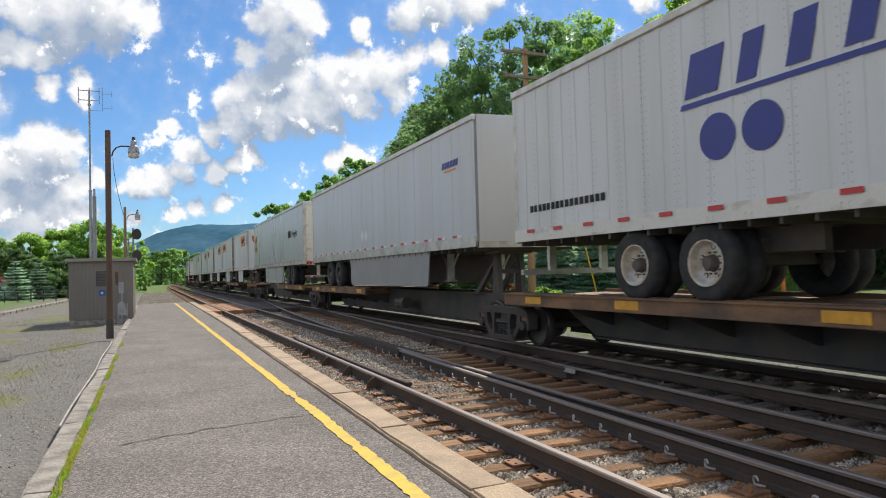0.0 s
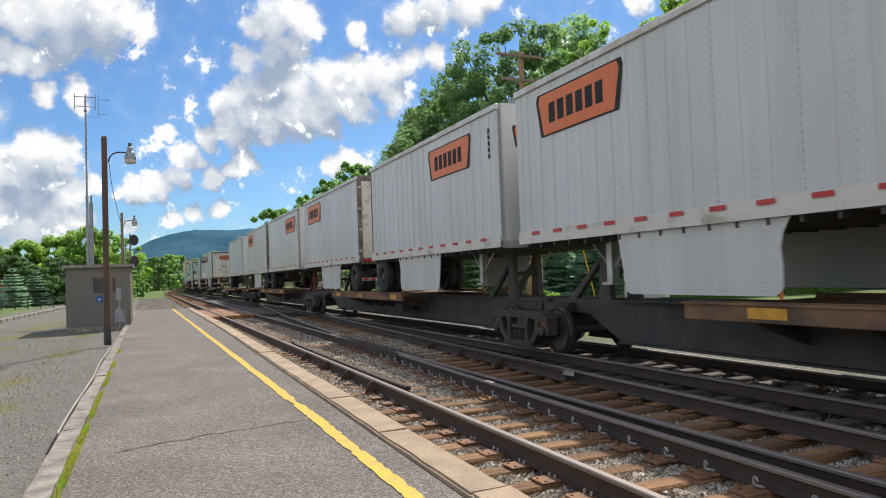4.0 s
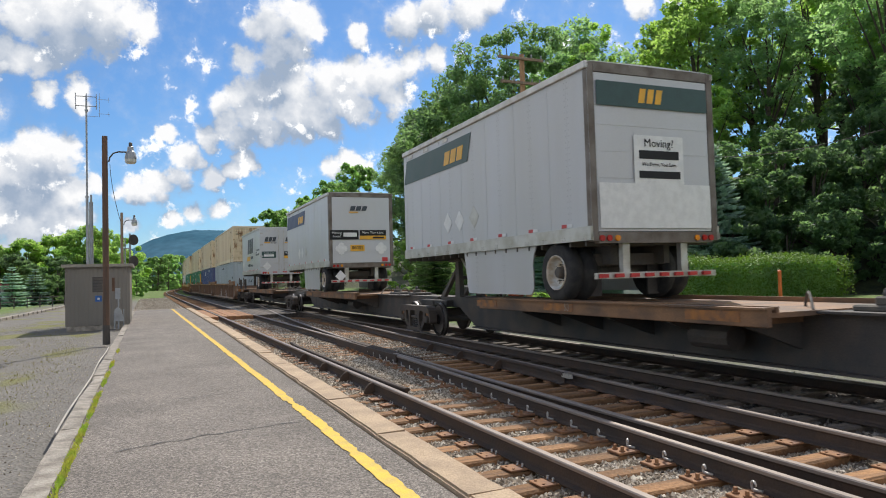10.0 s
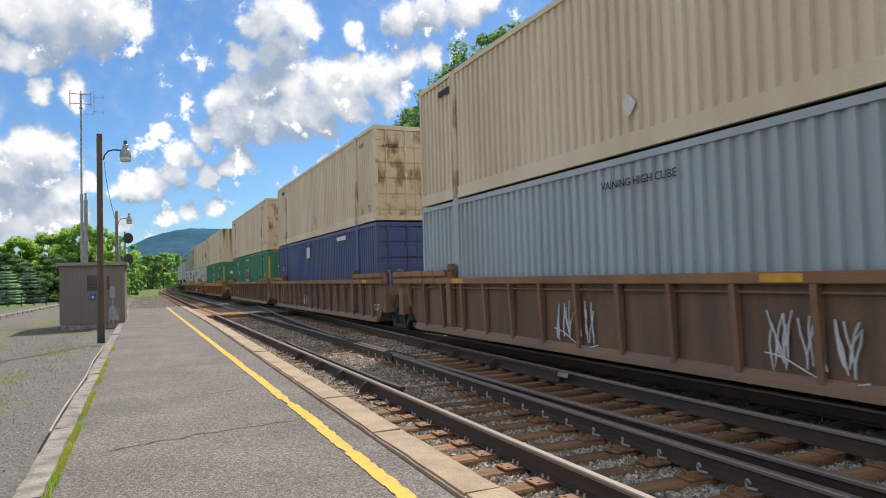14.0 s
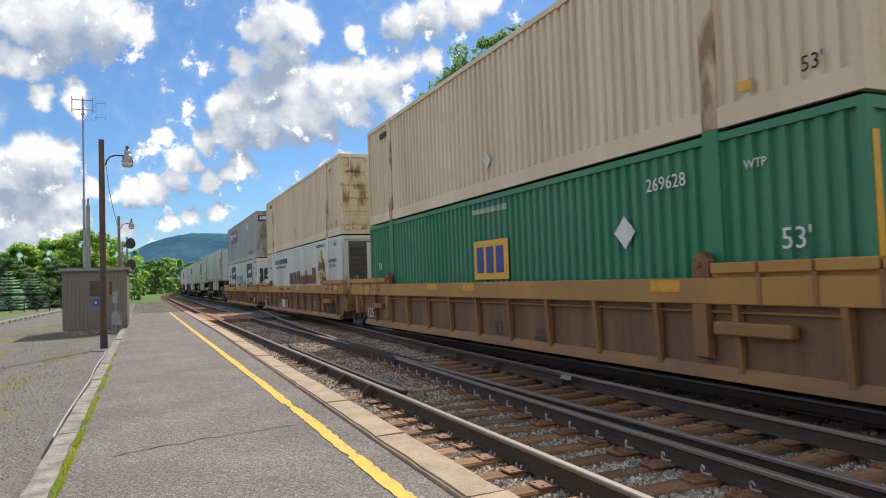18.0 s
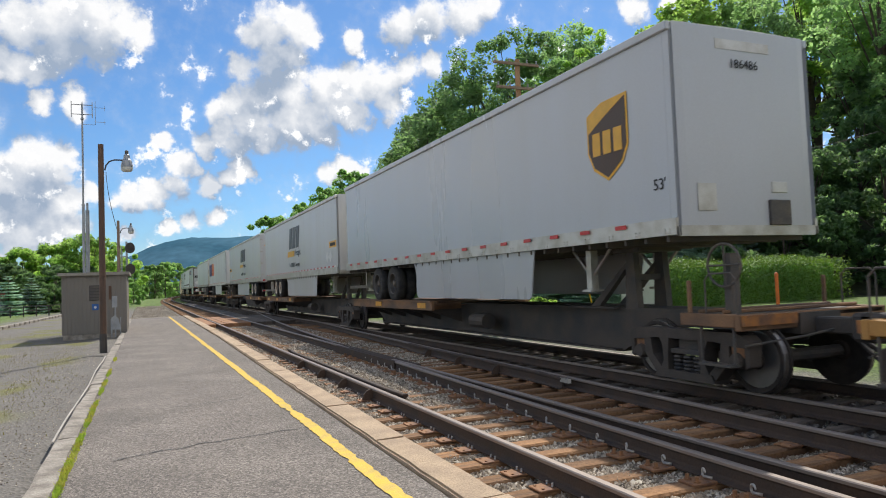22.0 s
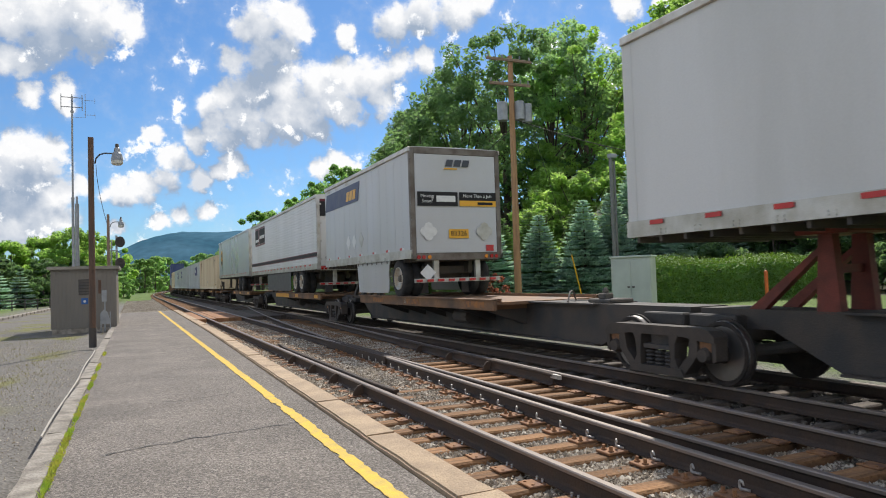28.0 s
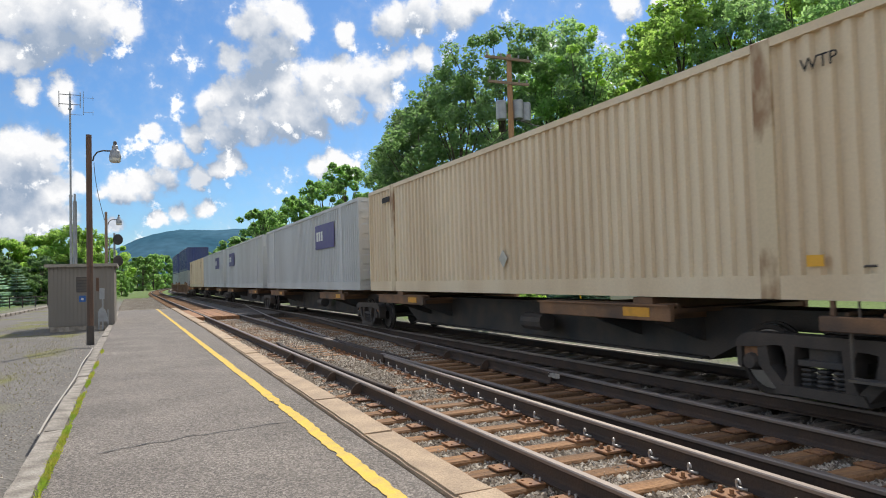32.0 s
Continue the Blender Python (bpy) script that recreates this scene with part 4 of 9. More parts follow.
TIE_FIRST, TIE_STEP = -7.06, 0.5
y, k = TIE_FIRST, 0
while y < 110:
    if y < 33:
        tie(track_a, 2.50 + rng.uniform(-0.06, 0.06), max(6.4, R4(y) + 0.5), y, k, tie_wood)
    elif not 33 < y < 43:
        tie(track_a, 2.55, 5.15, y, k, tie_wood)
    y += TIE_STEP if y < 33 else 0.56
    k += 1
y = -8.0
while y < 100:
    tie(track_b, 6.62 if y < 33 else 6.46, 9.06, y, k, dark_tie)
    y += 0.55
    k += 1
for name, x0, fx in (("platform_track", 2.5, R1), ("main_track", 6.46, R5)):
    bm = bmn()
    y = 110 if x0 < 3 else 100
    while y < 290:
        box(bm, fx(y) - 0.55, fx(y) + 2.05, y, y + 0.24, TIE_TOP - 0.1, TIE_TOP)
        y += 0.6
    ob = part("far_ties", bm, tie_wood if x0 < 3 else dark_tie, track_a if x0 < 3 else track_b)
    ob["kind"] = "stuff"
# tie plates, spikes and clips where the camera stands nearest
bm = bmn()
box(bm, -0.24, 0.24, -0.098, 0.098, TIE_TOP + 0.001, TIE_TOP + 0.018, 0.004)
for a, b in ((-0.20, 0.055), (-0.19, -0.055), (0.20, 0.055), (0.19, -0.055)):
    rod(bm, (a, b, TIE_TOP + 0.015), (a, b, TIE_TOP + 0.026), 0.014, 6)
plate = mesh_of("tie_plate", bm, plate_rust)
bm = bmn()
box(bm, -0.30, 0.30, -0.10, 0.10, TIE_TOP + 0.001, TIE_TOP + 0.024, 0.004)
for a, b in ((-0.235, 0.06), (-0.235, -0.05), (0.235, 0.06), (0.235, -0.05)):
    rod(bm, (a, b, TIE_TOP + 0.02), (a, b, TIE_TOP + 0.070), 0.017, 7)
    rod(bm, (a, b, TIE_TOP + 0.02), (a, b, TIE_TOP + 0.036), 0.03, 6)
bolted_plate = mesh_of("tie_plate", bm, plate_rust)
bm = bmn()
tube(bm, [(-0.135 + 0.012 * math.cos(th), -0.015 + 0.032 * math.cos(th), TIE_TOP + 0.078 + 0.034 * math.sin(th)) for th in (radians(-65 + 235 * q / 11) for q in range(12))], [0.011] * 9 + [0.010, 0.009, 0.007], 6)
tube(bm, [(-0.13, 0.000, TIE_TOP + 0.047), (-0.105, -0.02, TIE_TOP + 0.040), (-0.08, -0.05, TIE_TOP + 0.035)], 0.013, 6)
clip = mesh_of("rail_clip", bm, clip_steel, True)
bm = bmn()
for b in (-0.05, 0.035):
    rod(bm, (-0.100, b, TIE_TOP + 0.02), (-0.088, b + 0.012, TIE_TOP + 0.040), 0.009, 6)
    turned(bm, [(TIE_TOP + 0.036, 0.010), (TIE_TOP + 0.046, 0.012), (TIE_TOP + 0.052, 0.007)], "Z", (-0.088, b + 0.012, 0), 7)
stud = mesh_of("rail_stud", bm, clip_steel)
y, k = TIE_FIRST + 10 * TIE_STEP, 10
while y < 16.5:
    for fx in (R1, R2, R4):
        part("tie_plate", bolted_plate if fx is R2 else plate, None, turnout).matrix_basis = Matrix.Translation((fx(y), y, 0)) @ Matrix.Rotation(rng.uniform(-0.03, 0.03), 4, "Z")
    if y > 3:
        part("rail_clip", clip, None, turnout).matrix_basis = Matrix.Translation((R2(y) + 0.01, y, 0.0)) @ Matrix.Rotation(rng.uniform(-0.15, 0.15), 4, "Z")
        part("rail_stud", stud, None, track_a).matrix_basis = Matrix.Translation((R1(y), y, 0.0))
    y += TIE_STEP
# timber crossing
crossing = thing("plank_crossing", "orange-brown timber plank crossing between the rails", "crossing", kind="structure")
plank_m = mat("orange_crossing_timber", (0.33, 0.165, 0.075), 0.85, 0, 0.2, 1.2, 30, 0.4, (0.24, 0.12, 0.06), 0.5, (4, 0.5, 4), 0.12)
for x0, x1 in [(2.56, 3.0)] + [(3.2 + 0.27 * q, 3.455 + 0.27 * q) for q in range(5)] + [(4.72 + 0.27 * q, 4.97 + 0.27 * q) for q in range(7)]:
    bm = bmn()
    box(bm, x0, x1, 33.2, 42.4, -0.2, -0.005 + rng.uniform(-0.008, 0.004), 0.01)
    # outer planks use the darkened wood, in place of shade
    part("plank", bm, plank_m if x0 < 4.7 else dark_tie, crossing)
# ballast


def stone_material(name, low, mid, high):
    m = bpy.data.materials.new(name)
    m.use_nodes = True
    nt = m.node_tree
    gi, rp, no = nt.nodes.new("ShaderNodeNewGeometry"), nt.nodes.new("ShaderNodeValToRGB"), nt.nodes.new("ShaderNodeTexNoise")
    rp.color_ramp.elements[0].color, rp.color_ramp.elements[1].color = (*low, 1), (*high, 1)
    rp.color_ramp.elements.new(0.5).color = (*mid, 1)
    nt.links.new(gi.outputs["Random Per Island"], rp.inputs["Fac"])
    no.inputs["Scale"].default_value, no.inputs["Detail"].default_value = 0.9, 5.0
    co = nt.nodes.new("ShaderNodeTexCoord")
    nt.links.new(co.outputs["Object"], no.inputs["Vector"])
    grime = nt.nodes.new("ShaderNodeMapRange")
    grime.inputs["From Min"].default_value, grime.inputs["From Max"].default_value = 0.3, 0.7
    grime.inputs["To Min"].default_value, grime.inputs["To Max"].default_value = 0.70, 1.12
    nt.links.new(no.outputs["Fac"], grime.inputs["Value"])
    sc = nt.nodes.new("ShaderNodeVectorMath")
    sc.operation = "SCALE"
    nt.links.new(rp.outputs["Color"], sc.inputs[0])
    nt.links.new(grime.outputs[0], sc.inputs["Scale"])
    nt.links.new(sc.outputs[0], nt.nodes["Principled BSDF"].inputs["Base Color"])
    nt.nodes["Principled BSDF"].inputs["Roughness"].default_value = 0.85
    return m


stone_m = stone_material("crushed_ballast", (0.15, 0.118, 0.084), (0.38, 0.31, 0.23), (0.70, 0.63, 0.52))
# same ballast with the train's shade put into its colour
shaded_stone = stone_material("ballast_with_train_shade", (0.055, 0.048, 0.042), (0.13, 0.114, 0.097), (0.29, 0.26, 0.22))


def stones(name, count, xr, yr, size, seed, zf, label, lo=1.0, material=None):
    r = np.random.RandomState(seed)
    base = np.array([(1, 0, 0), (-1, 0, 0), (0, 1, 0), (0, -1, 0), (0, 0, 1), (0, 0, -1)], float)
    tri = np.array([(0, 2, 4), (2, 1, 4), (1, 3, 4), (3, 0, 4), (2, 0, 5), (1, 2, 5), (3, 1, 5), (0, 3, 5)])
    yy = yr[0] + (yr[1] - yr[0]) * r.uniform(0, 1, count) ** lo
    xx = r.uniform(xr[0], xr[1], count)
    s = size * r.uniform(0.55, 1.25, (count, 1, 1)) * r.uniform(0.6, 1.2, (count, 1, 3))
    v = base[None] * s + r.normal(0, 0.18 * size, (count, 6, 3))
    a = r.uniform(0, math.tau, count)
    c, sn = np.cos(a)[:, None], np.sin(a)[:, None]
    v = np.stack([v[..., 0] * c - v[..., 1] * sn, v[..., 0] * sn + v[..., 1] * c, v[..., 2] * 0.8], -1)
    z = np.array([zf(p, q) for p, q in zip(xx, yy)]) + r.uniform(-0.012, 0.012, count)
    v += np.stack([xx, yy, z], -1)[:, None, :]
    f = (tri[None] + (np.arange(count) * 6)[:, None, None]).reshape(-1, 3)
    me = bpy.data.meshes.new(name)
    me.from_pydata(v.reshape(-1, 3).tolist(), [], f.tolist())
    me.materials.append(material or stone_m)
    return tagged(new(name, me), label, "gravel", kind="stuff")


def bed(x, y):
    """Height of the loose ballast: hollow in the turnout's middle and fuller round the frog."""
    full = min(1.0, max(0.0, (y - 8.0) / 3.0)) if x < 4.7 else 0.0
    hollow = 0.045 if 4.75 < x < 6.1 and y < 13 else 0.0
    return TIE_TOP - 0.046 - hollow + 0.044 * full + 0.026 * noise.noise(Vector((x * 1.7, y * 1.7, 3)))


stones("ballast_stones", 88000, (2.26, 6.15), (2.0, 14.0), 0.027, 1, bed, "grey and tan crushed stone ballast between the ties", 1.35)
stones("ballast_stones", 14000, (6.15, 7.1), (2.0, 40.0), 0.034, 12, lambda x, y: TIE_TOP - 0.075, "crushed stone between the two tracks, darkened for the train's shade", 1.3, shaded_stone)
stones("ballast_stones", 7000, (2.4, 6.15), (-7.0, 2.0), 0.04, 9, lambda x, y: TIE_TOP - 0.06, "grey crushed stone ballast behind the platform view")
stones("ballast_stones", 46000, (2.45, 6.15), (14.0, 46.0), 0.04, 2, lambda x, y: TIE_TOP - 0.022 + 0.03 * noise.noise(Vector((x * 1.3, y * 0.9, 3))), "grey crushed stone ballast further along the track", 1.2)
stones("ballast_stones", 16000, (6.6, 10.6), (-4.0, 40.0), 0.05, 6, lambda x, y: TIE_TOP - 0.07 - 0.10 * max(0, x - 9.3), "crushed stone ballast under the train, darkened for its shade", 1.1, shaded_stone)
stones("lot_stones", 14000, (-6.0, -1.05), (4.0, 26.0), 0.010, 7, lambda x, y: lie(x, y) + 0.004, "loose grey stones on the gravel lot", 1.4)
stones("path_stones", 22000, (-0.9, 2.4), (46.5, 100.0), 0.032, 8, lambda x, y: -0.25, "grey stone path beyond the platform's end", 1.2)
bm = bmn()
for x0, x1, y0, y1, z in ((2.25, 7.0, -12, 46, -0.315), (7.0, 10.1, -12, 112, -0.305), (2.25, 7.0, 46, 112, -0.27)):
    box(bm, x0, x1, y0, y1, -0.5, z)
tagged(new("ballast_bed", mesh_of("ballast_bed", bm, mat("ballast_bed", (0.15, 0.13, 0.11), 0.95, 0, 0.3, 9, 45, 0.9, (0.12, 0.11, 0.10), 0.6))), "packed grey ballast bed under the tracks", "track bed", kind="structure")
# ---- things beside the platform ----
pole_wood = mat("dark_pole_wood", (0.15, 0.085, 0.055), 0.8, 0, 0.2, 3, 40, 0.35, (0.09, 0.06, 0.045), 0.5, (3, 3, 0.3))
grey_wood = mat("grey_brown_pole_wood", (0.30, 0.205, 0.14), 0.8, 0, 0.2, 3, 40, 0.35, (0.21, 0.15, 0.11), 0.5, (3, 3, 0.3))
steel_grey = mat("galvanised_steel", (0.36, 0.37, 0.38), 0.5, 0.5, 0.1, 3, 50, 0.05)
lamp_glass = mat("frosted_lamp_lens", (0.62, 0.60, 0.52), 0.3, 0, 0.05)


def bent_rod(bm, pts, r, seg=8):
    tube(bm, pts, r, seg)


def street_lamp(x, y, h, label, wood, wire=True):
    t = thing("street_lamp", label, "lamp post", "platform lamps", at=Matrix.Translation((x, y, -0.14)))
    h += 0.14
    bm = bmn()
    tube(bm, [(0, 0, k * h / 8) for k in range(9)], [0.090 - 0.015 * k / 8 for k in range(9)], 14)
    part("pole", bm, wood, t)
    bm = bmn()
    turned(bm, [(0.0, 0.102), (0.5, 0.098), (0.55, 0.092)], "Z", (0, 0, 0), 14)
    part("base_wrap", bm, soot, t, "blackened base")
    bm = bmn()
    z = h - 0.75
    bent_rod(bm, [(0.10, 0, z), (0.13, 0, z + 0.14), (0.22, 0, z + 0.26), (0.36, 0, z + 0.31), (0.62, 0, z + 0.31)], 0.022)
    part("arm", bm, soot, t)
    hd = part("lamp_head", turned(bmn(), [(z + 0.10, 0.16), (z + 0.16, 0.16), (z + 0.30, 0.13), (z + 0.36, 0.09), (z + 0.46, 0.08), (z + 0.50, 0.04)], "Z", (0.68, 0, 0), 16), steel_grey, t)
    part("lens", turned(bmn(), [(z - 0.02, 0.12), (z + 0.02, 0.155), (z + 0.11, 0.16)], "Z", (0.68, 0, 0), 16), lamp_glass, hd)
    part("photocell", turned(bmn(), [(z + 0.50, 0.05), (z + 0.58, 0.05), (z + 0.60, 0.03)], "Z", (0.68, 0, 0), 10), dark_frame, hd)
    if wire:
        bm = bmn()
        tube(bm, [(0.13 + 0.26 * (k / 14) ** 1.6, 0, z - 0.05 - 1.65 * k / 14) for k in range(15)], 0.008, 5)
        part("wire", bm, soot, t)
    return t


street_lamp(-1.08, 22.1, 5.86, "brown wooden lamp post with a small hooded lamp", pole_wood)
street_lamp(-1.33, 45.0, 5.85, "weathered wooden lamp post with a hooded lamp", grey_wood, False)

# equipment shed
siding = mat("taupe_metal_siding", (0.225, 0.20, 0.17), 0.6, 0.0, 0.08, 0.9, 50, 0.06, (0.185, 0.165, 0.14), 0.5, (1, 1, 0.3))
shed = thing("equipment_shed", "taupe metal-sided equipment shed on a concrete base", "shed", at=Matrix.Translation((-1.80, 30.9, -0.30)) @ Matrix.Diagonal((0.975, 1.0, 1.0, 1.0)))
bm = bmn()
pts = []
for k in range(17):
    x = -1.19 + k * 2.38 / 17
    pts += [(x, -0.012), (x + 0.05, -0.012), (x + 0.06, 0.0), (x + 0.13, 0.0)]
pts += [(1.19, 0.0), (1.19, 0.08), (-1.19, 0.08)]
slab(bm, pts, "Z", 0.28, 2.66)
part("front_wall", bm, siding, shed)
for x in (-1.19, 1.13):
    bm = bmn()
    box(bm, x, x + 0.06, 0.08, 4.2, 0.28, 2.66)
    part("side_wall", bm, siding, shed)
bm = bmn()
box(bm, -1.19, 1.19, 4.2, 4.26, 0.28, 2.66)
part("rear_wall", bm, siding, shed)
bm = bmn()
box(bm, -1.15, 1.15, 0.02, 4.22, -0.2, 0.28, 0.01)
part("foundation", bm, concrete, shed, "pale concrete base")
bm = bmn()
box(bm, -1.30, 1.30, -0.14, 4.4, 2.64, 2.70, 0.01)
box(bm, -1.31, 1.31, -0.16, -0.10, 2.60, 2.72)
for x in (-1.31, 1.25):
    box(bm, x, x + 0.06, -0.10, 4.4, 2.60, 2.72)
part("roof", bm, mat("tan_roof_trim", (0.32, 0.29, 0.24), 0.6, 0.1, 0.1), shed)
vent = part("louvre", box(bmn(), -0.20, 0.36, -0.03, -0.012, 1.60, 2.20), soot, shed, "dark slatted vent")
for k in range(5):
    bm = bmn()
    slab(bm, [(-0.05, 1.62 + k * 0.115), (-0.03, 1.62 + k * 0.115), (-0.03, 1.71 + k * 0.115)], "X", -0.19, 0.35)
    part("slat", bm, dark_frame, vent)
bm = bmn()
box(bm, 0.52, 0.62, -0.04, -0.012, 1.62, 2.16)
part("shutter", bm, mat("brown_shutter", (0.14, 0.075, 0.045), 0.7), shed)
bm = bmn()
box(bm, -0.10, 0.14, -0.03, -0.012, 1.22, 1.46)
sg = part("access_sign", bm, mat("sign_blue", (0.03, 0.13, 0.42), 0.5), shed, "small blue access sign")
bm = bmn()
turned(bm, [(-0.036, 0.05), (-0.030, 0.05)], "Y", (0.02, 0, 1.33), 12)
part("sign_symbol", bm, tape_white, sg)
box2 = thing("meter_box", "grey electric meter box with conduit beside the shed", "electric meter", at=Matrix.Translation((-1.05, 29.9, -0.14)))
bm = bmn()
box(bm, -0.09, 0.09, -0.07, 0.07, 1.15, 1.58, 0.01)
part("cabinet", bm, steel_grey, box2)
bm = bmn()
rod(bm, (0.02, 0, 0), (0.02, 0, 1.2), 0.03, 8)
rod(bm, (-0.12, 0.05, 0), (-0.12, 0.05, 0.7), 0.03, 8)
rod(bm, (0.2, 0.05, 0), (0.2, 0.05, 0.75), 0.02, 8)
part("conduit", bm, steel_grey, box2)
bm = bmn()
slab(bm, [(-0.10, 0.30), (0.22, 0.28), (0.12, 0.72), (0.0, 0.85), (-0.12, 0.75)], "Y", -0.05, 0.05)
part("meter_cover", bm, steel_grey, box2)

# antenna masts
mast = thing("antenna_mast", "tall thin steel mast with a grid of antenna bars", "antenna", at=Matrix.Translation((-2.52, 36.0, -0.28)))
bm = bmn()
rod(bm, (0, 0, 0), (0, 0, 6.0), 0.06, 10)
rod(bm, (0, 0, 6.0), (0, 0, 10.75), 0.042, 10)
for z in (5.95, 10.0):
    turned(bm, [(z, 0.075), (z + 0.08, 0.075)], "Z", (0, 0, 0), 10)
part("pole", bm, steel_grey, mast)
for z in (10.25, 10.7):
    bm = bmn()
    rod(bm, (-0.45, 0, z), (0.45, 0, z), 0.018, 6)
    part("antenna_boom", bm, steel_grey, mast)
for x in (-0.45, 0.0, 0.42):
    bm = bmn()
    rod(bm, (x, 0, 10.1), (x, 0, 10.85), 0.018, 6)
    part("antenna_bar", bm, steel_grey, mast)
bm = bmn()
bent_rod(bm, [(0.0, 0, 9.78), (0.55, 0, 9.78), (0.55, 0, 10.9)], 0.012, 6)
for z in (9.92, 10.6):
    rod(bm, (0.5, 0, z), (0.98, 0, z), 0.010, 5)
    rod(bm, (0.95, 0, z - 0.12), (0.95, 0, z + 0.12), 0.008, 5)
part("side_antenna", bm, steel_grey, mast)
m2 = thing("steel_mast", "short grey lattice-braced steel mast behind the shed", "mast", at=Matrix.Translation((-2.42, 37.0, -0.28)))
bm = bmn()
rod(bm, (0, 0, 0), (0, 0, 5.85), 0.09, 10)
rod(bm, (0, 0, 5.85), (0, 0, 6.2), 0.05, 8)
part("pole", bm, steel_grey, m2)
for k in range(12):
    bm = bmn()
    rod(bm, (0.09, -0.09, 1 + k * 0.38), (-0.09, -0.09, 1.2 + k * 0.38), 0.012, 5)
    part("climbing_peg", bm, steel_grey, m2)

# railway signal
sig = thing("railway_signal", "black two-headed railway signal on a grey ladder mast", "signal", at=Matrix.Translation((-1.40, 70.0, -0.28)))
bm = bmn()
rod(bm, (0, 0, 0), (0, 0, 6.6), 0.09, 10)
part("mast", bm, steel_grey, sig)
bm = bmn()
for x in (-0.75, -0.4):
    rod(bm, (x, 0, 0), (x, 0, 6.2), 0.05, 6)
for k in range(20):
    rod(bm, (-0.75, 0, 0.3 + k * 0.3), (-0.4, 0, 0.3 + k * 0.3), 0.034, 5)
part("ladder", bm, steel_grey, sig)
for z in (3.2, 5.2):
    bm = bmn()
    box(bm, -0.85, 0.1, -0.3, 0.3, z, z + 0.06)
    part("platform_grate", bm, steel_grey, sig)
for z in (4.0, 5.95):
    bm = bmn()
    slab(bm, [(0.30 + 0.42 * math.cos(a), z + (0.55 if math.sin(a) > 0 else 0.45) * math.sin(a)) for a in (q * math.tau / 20 for q in range(20))], "Y", -0.35, -0.30)
    hd = part("signal_head", bm, soot, sig)
    for d in (-0.24, 0.04, 0.32):
        bm = bmn()
        turned(bm, [(-0.55, 0.13), (-0.35, 0.12), (-0.34, 0.10)], "Y", (0.30, 0, z + d), 12)
        part("lens_hood", bm, soot, hd)

# ---- across the tracks ----
up = thing("utility_pole", "tall tan wooden utility pole with crossarms and grey transformers", "utility pole", at=Matrix.Translation((15.7, 27.0, 0.1)))
bm = bmn()
tan_wood = mat("tan_pole_wood", (0.44, 0.25, 0.125), 0.8, 0, 0.15, 3, 40, 0.3, (0.32, 0.18, 0.10), 0.5, (3, 3, 0.3))
tube(bm, [(0, 0, k * 1.42) for k in range(9)], [0.17 - 0.007 * k for k in range(9)], 14)
part("pole", bm, tan_wood, up)
for z, w in ((11.05, 1.05), (9.95, 0.95)):
    bm = bmn()
    box(bm, -w - 0.25, w - 0.05, -0.22, -0.12, z, z + 0.12, 0.01)
    part("crossarm", bm, grey_wood, up)
    for x in (-w - 0.15, -0.5, 0.4, w - 0.15):
        bm = bmn()
        turned(bm, [(z + 0.12, 0.02), (z + 0.16, 0.05), (z + 0.21, 0.03), (z + 0.25, 0.05), (z + 0.29, 0.02)], "Z", (x, -0.17, 0), 8)
        part("insulator", bm, steel_grey, up)
for x, z in ((-0.55, 8.75), (0.32, 8.85), (0.72, 8.75)):
    bm = bmn()
    turned(bm, [(z - 0.42, 0.20), (z - 0.40, 0.235), (z + 0.38, 0.235), (z + 0.43, 0.20), (z + 0.46, 0.05)], "Z", (x, -0.12, 0), 16)
    part("transformer", bm, steel_grey, up)
pl2 = thing("light_pole", "grey double steel pole standing before the spruces", "pole", at=Matrix.Translation((18.8, 24.0, 0.1)))
bm = bmn()
rod(bm, (-0.07, 0, 0), (-0.07, 0, 6.5), 0.075, 10)
rod(bm, (0.10, 0, 0), (0.10, 0, 6.2), 0.055, 10)
part("pole", bm, mat("dull_grey_pole_steel", (0.20, 0.20, 0.195), 0.6, 0.2, 0.1, 3, 50, 0.05), pl2)
bm = bmn()
box(bm, -0.16, 0.2, -0.12, 0.12, 6.3, 6.5, 0.03)
part("cap", bm, steel_grey, pl2)
cabt = thing("signal_cabinet", "pale grey-green steel signal cabinet with double doors", "cabinet", at=Matrix.Translation((13.55, 16.5, 0.05)) @ Matrix.Rotation(radians(-52), 4, "Z") @ Matrix.Diagonal((0.79, 0.79, 1.0, 1.0)) @ Matrix.Translation((0, -0.47, 0)))
pale = mat("pale_green_cabinet_paint", (0.56, 0.60, 0.54), 0.5, 0.1, 0.06, 1.5, 50, 0.03)
bm = bmn()
box(bm, -0.73, 0.73, 0, 0.95, 0.1, 1.88, 0.015)
part("body", bm, pale, cabt)
for x0, x1 in ((-0.70, -0.01), (0.01, 0.70)):
    bm = bmn()
    box(bm, x0, x1, -0.025, 0, 0.2, 1.80, 0.008)
    d = part("door", bm, pale, cabt)
    bm = bmn()
    box(bm, (x1 - 0.12) if x0 < 0 else (x0 + 0.04), (x1 - 0.04) if x0 < 0 else (x0 + 0.12), -0.05, -0.025, 1.0, 1.05)
    part("handle", bm, dark_frame, d)
bm = bmn()
box(bm, -0.78, 0.78, -0.06, 1.0, 1.88, 1.94, 0.015)
part("roof", bm, pale, cabt)
bm = bmn()
box(bm, -0.75, 0.75, -0.02, 0.97, -0.3, 0.1)
part("plinth", bm, concrete, cabt)
om = thing("marker_post", "orange plastic marker post in the lawn", "marker post", at=Matrix.Translation((16.1, 14.0, 0.05)))
bm = bmn()
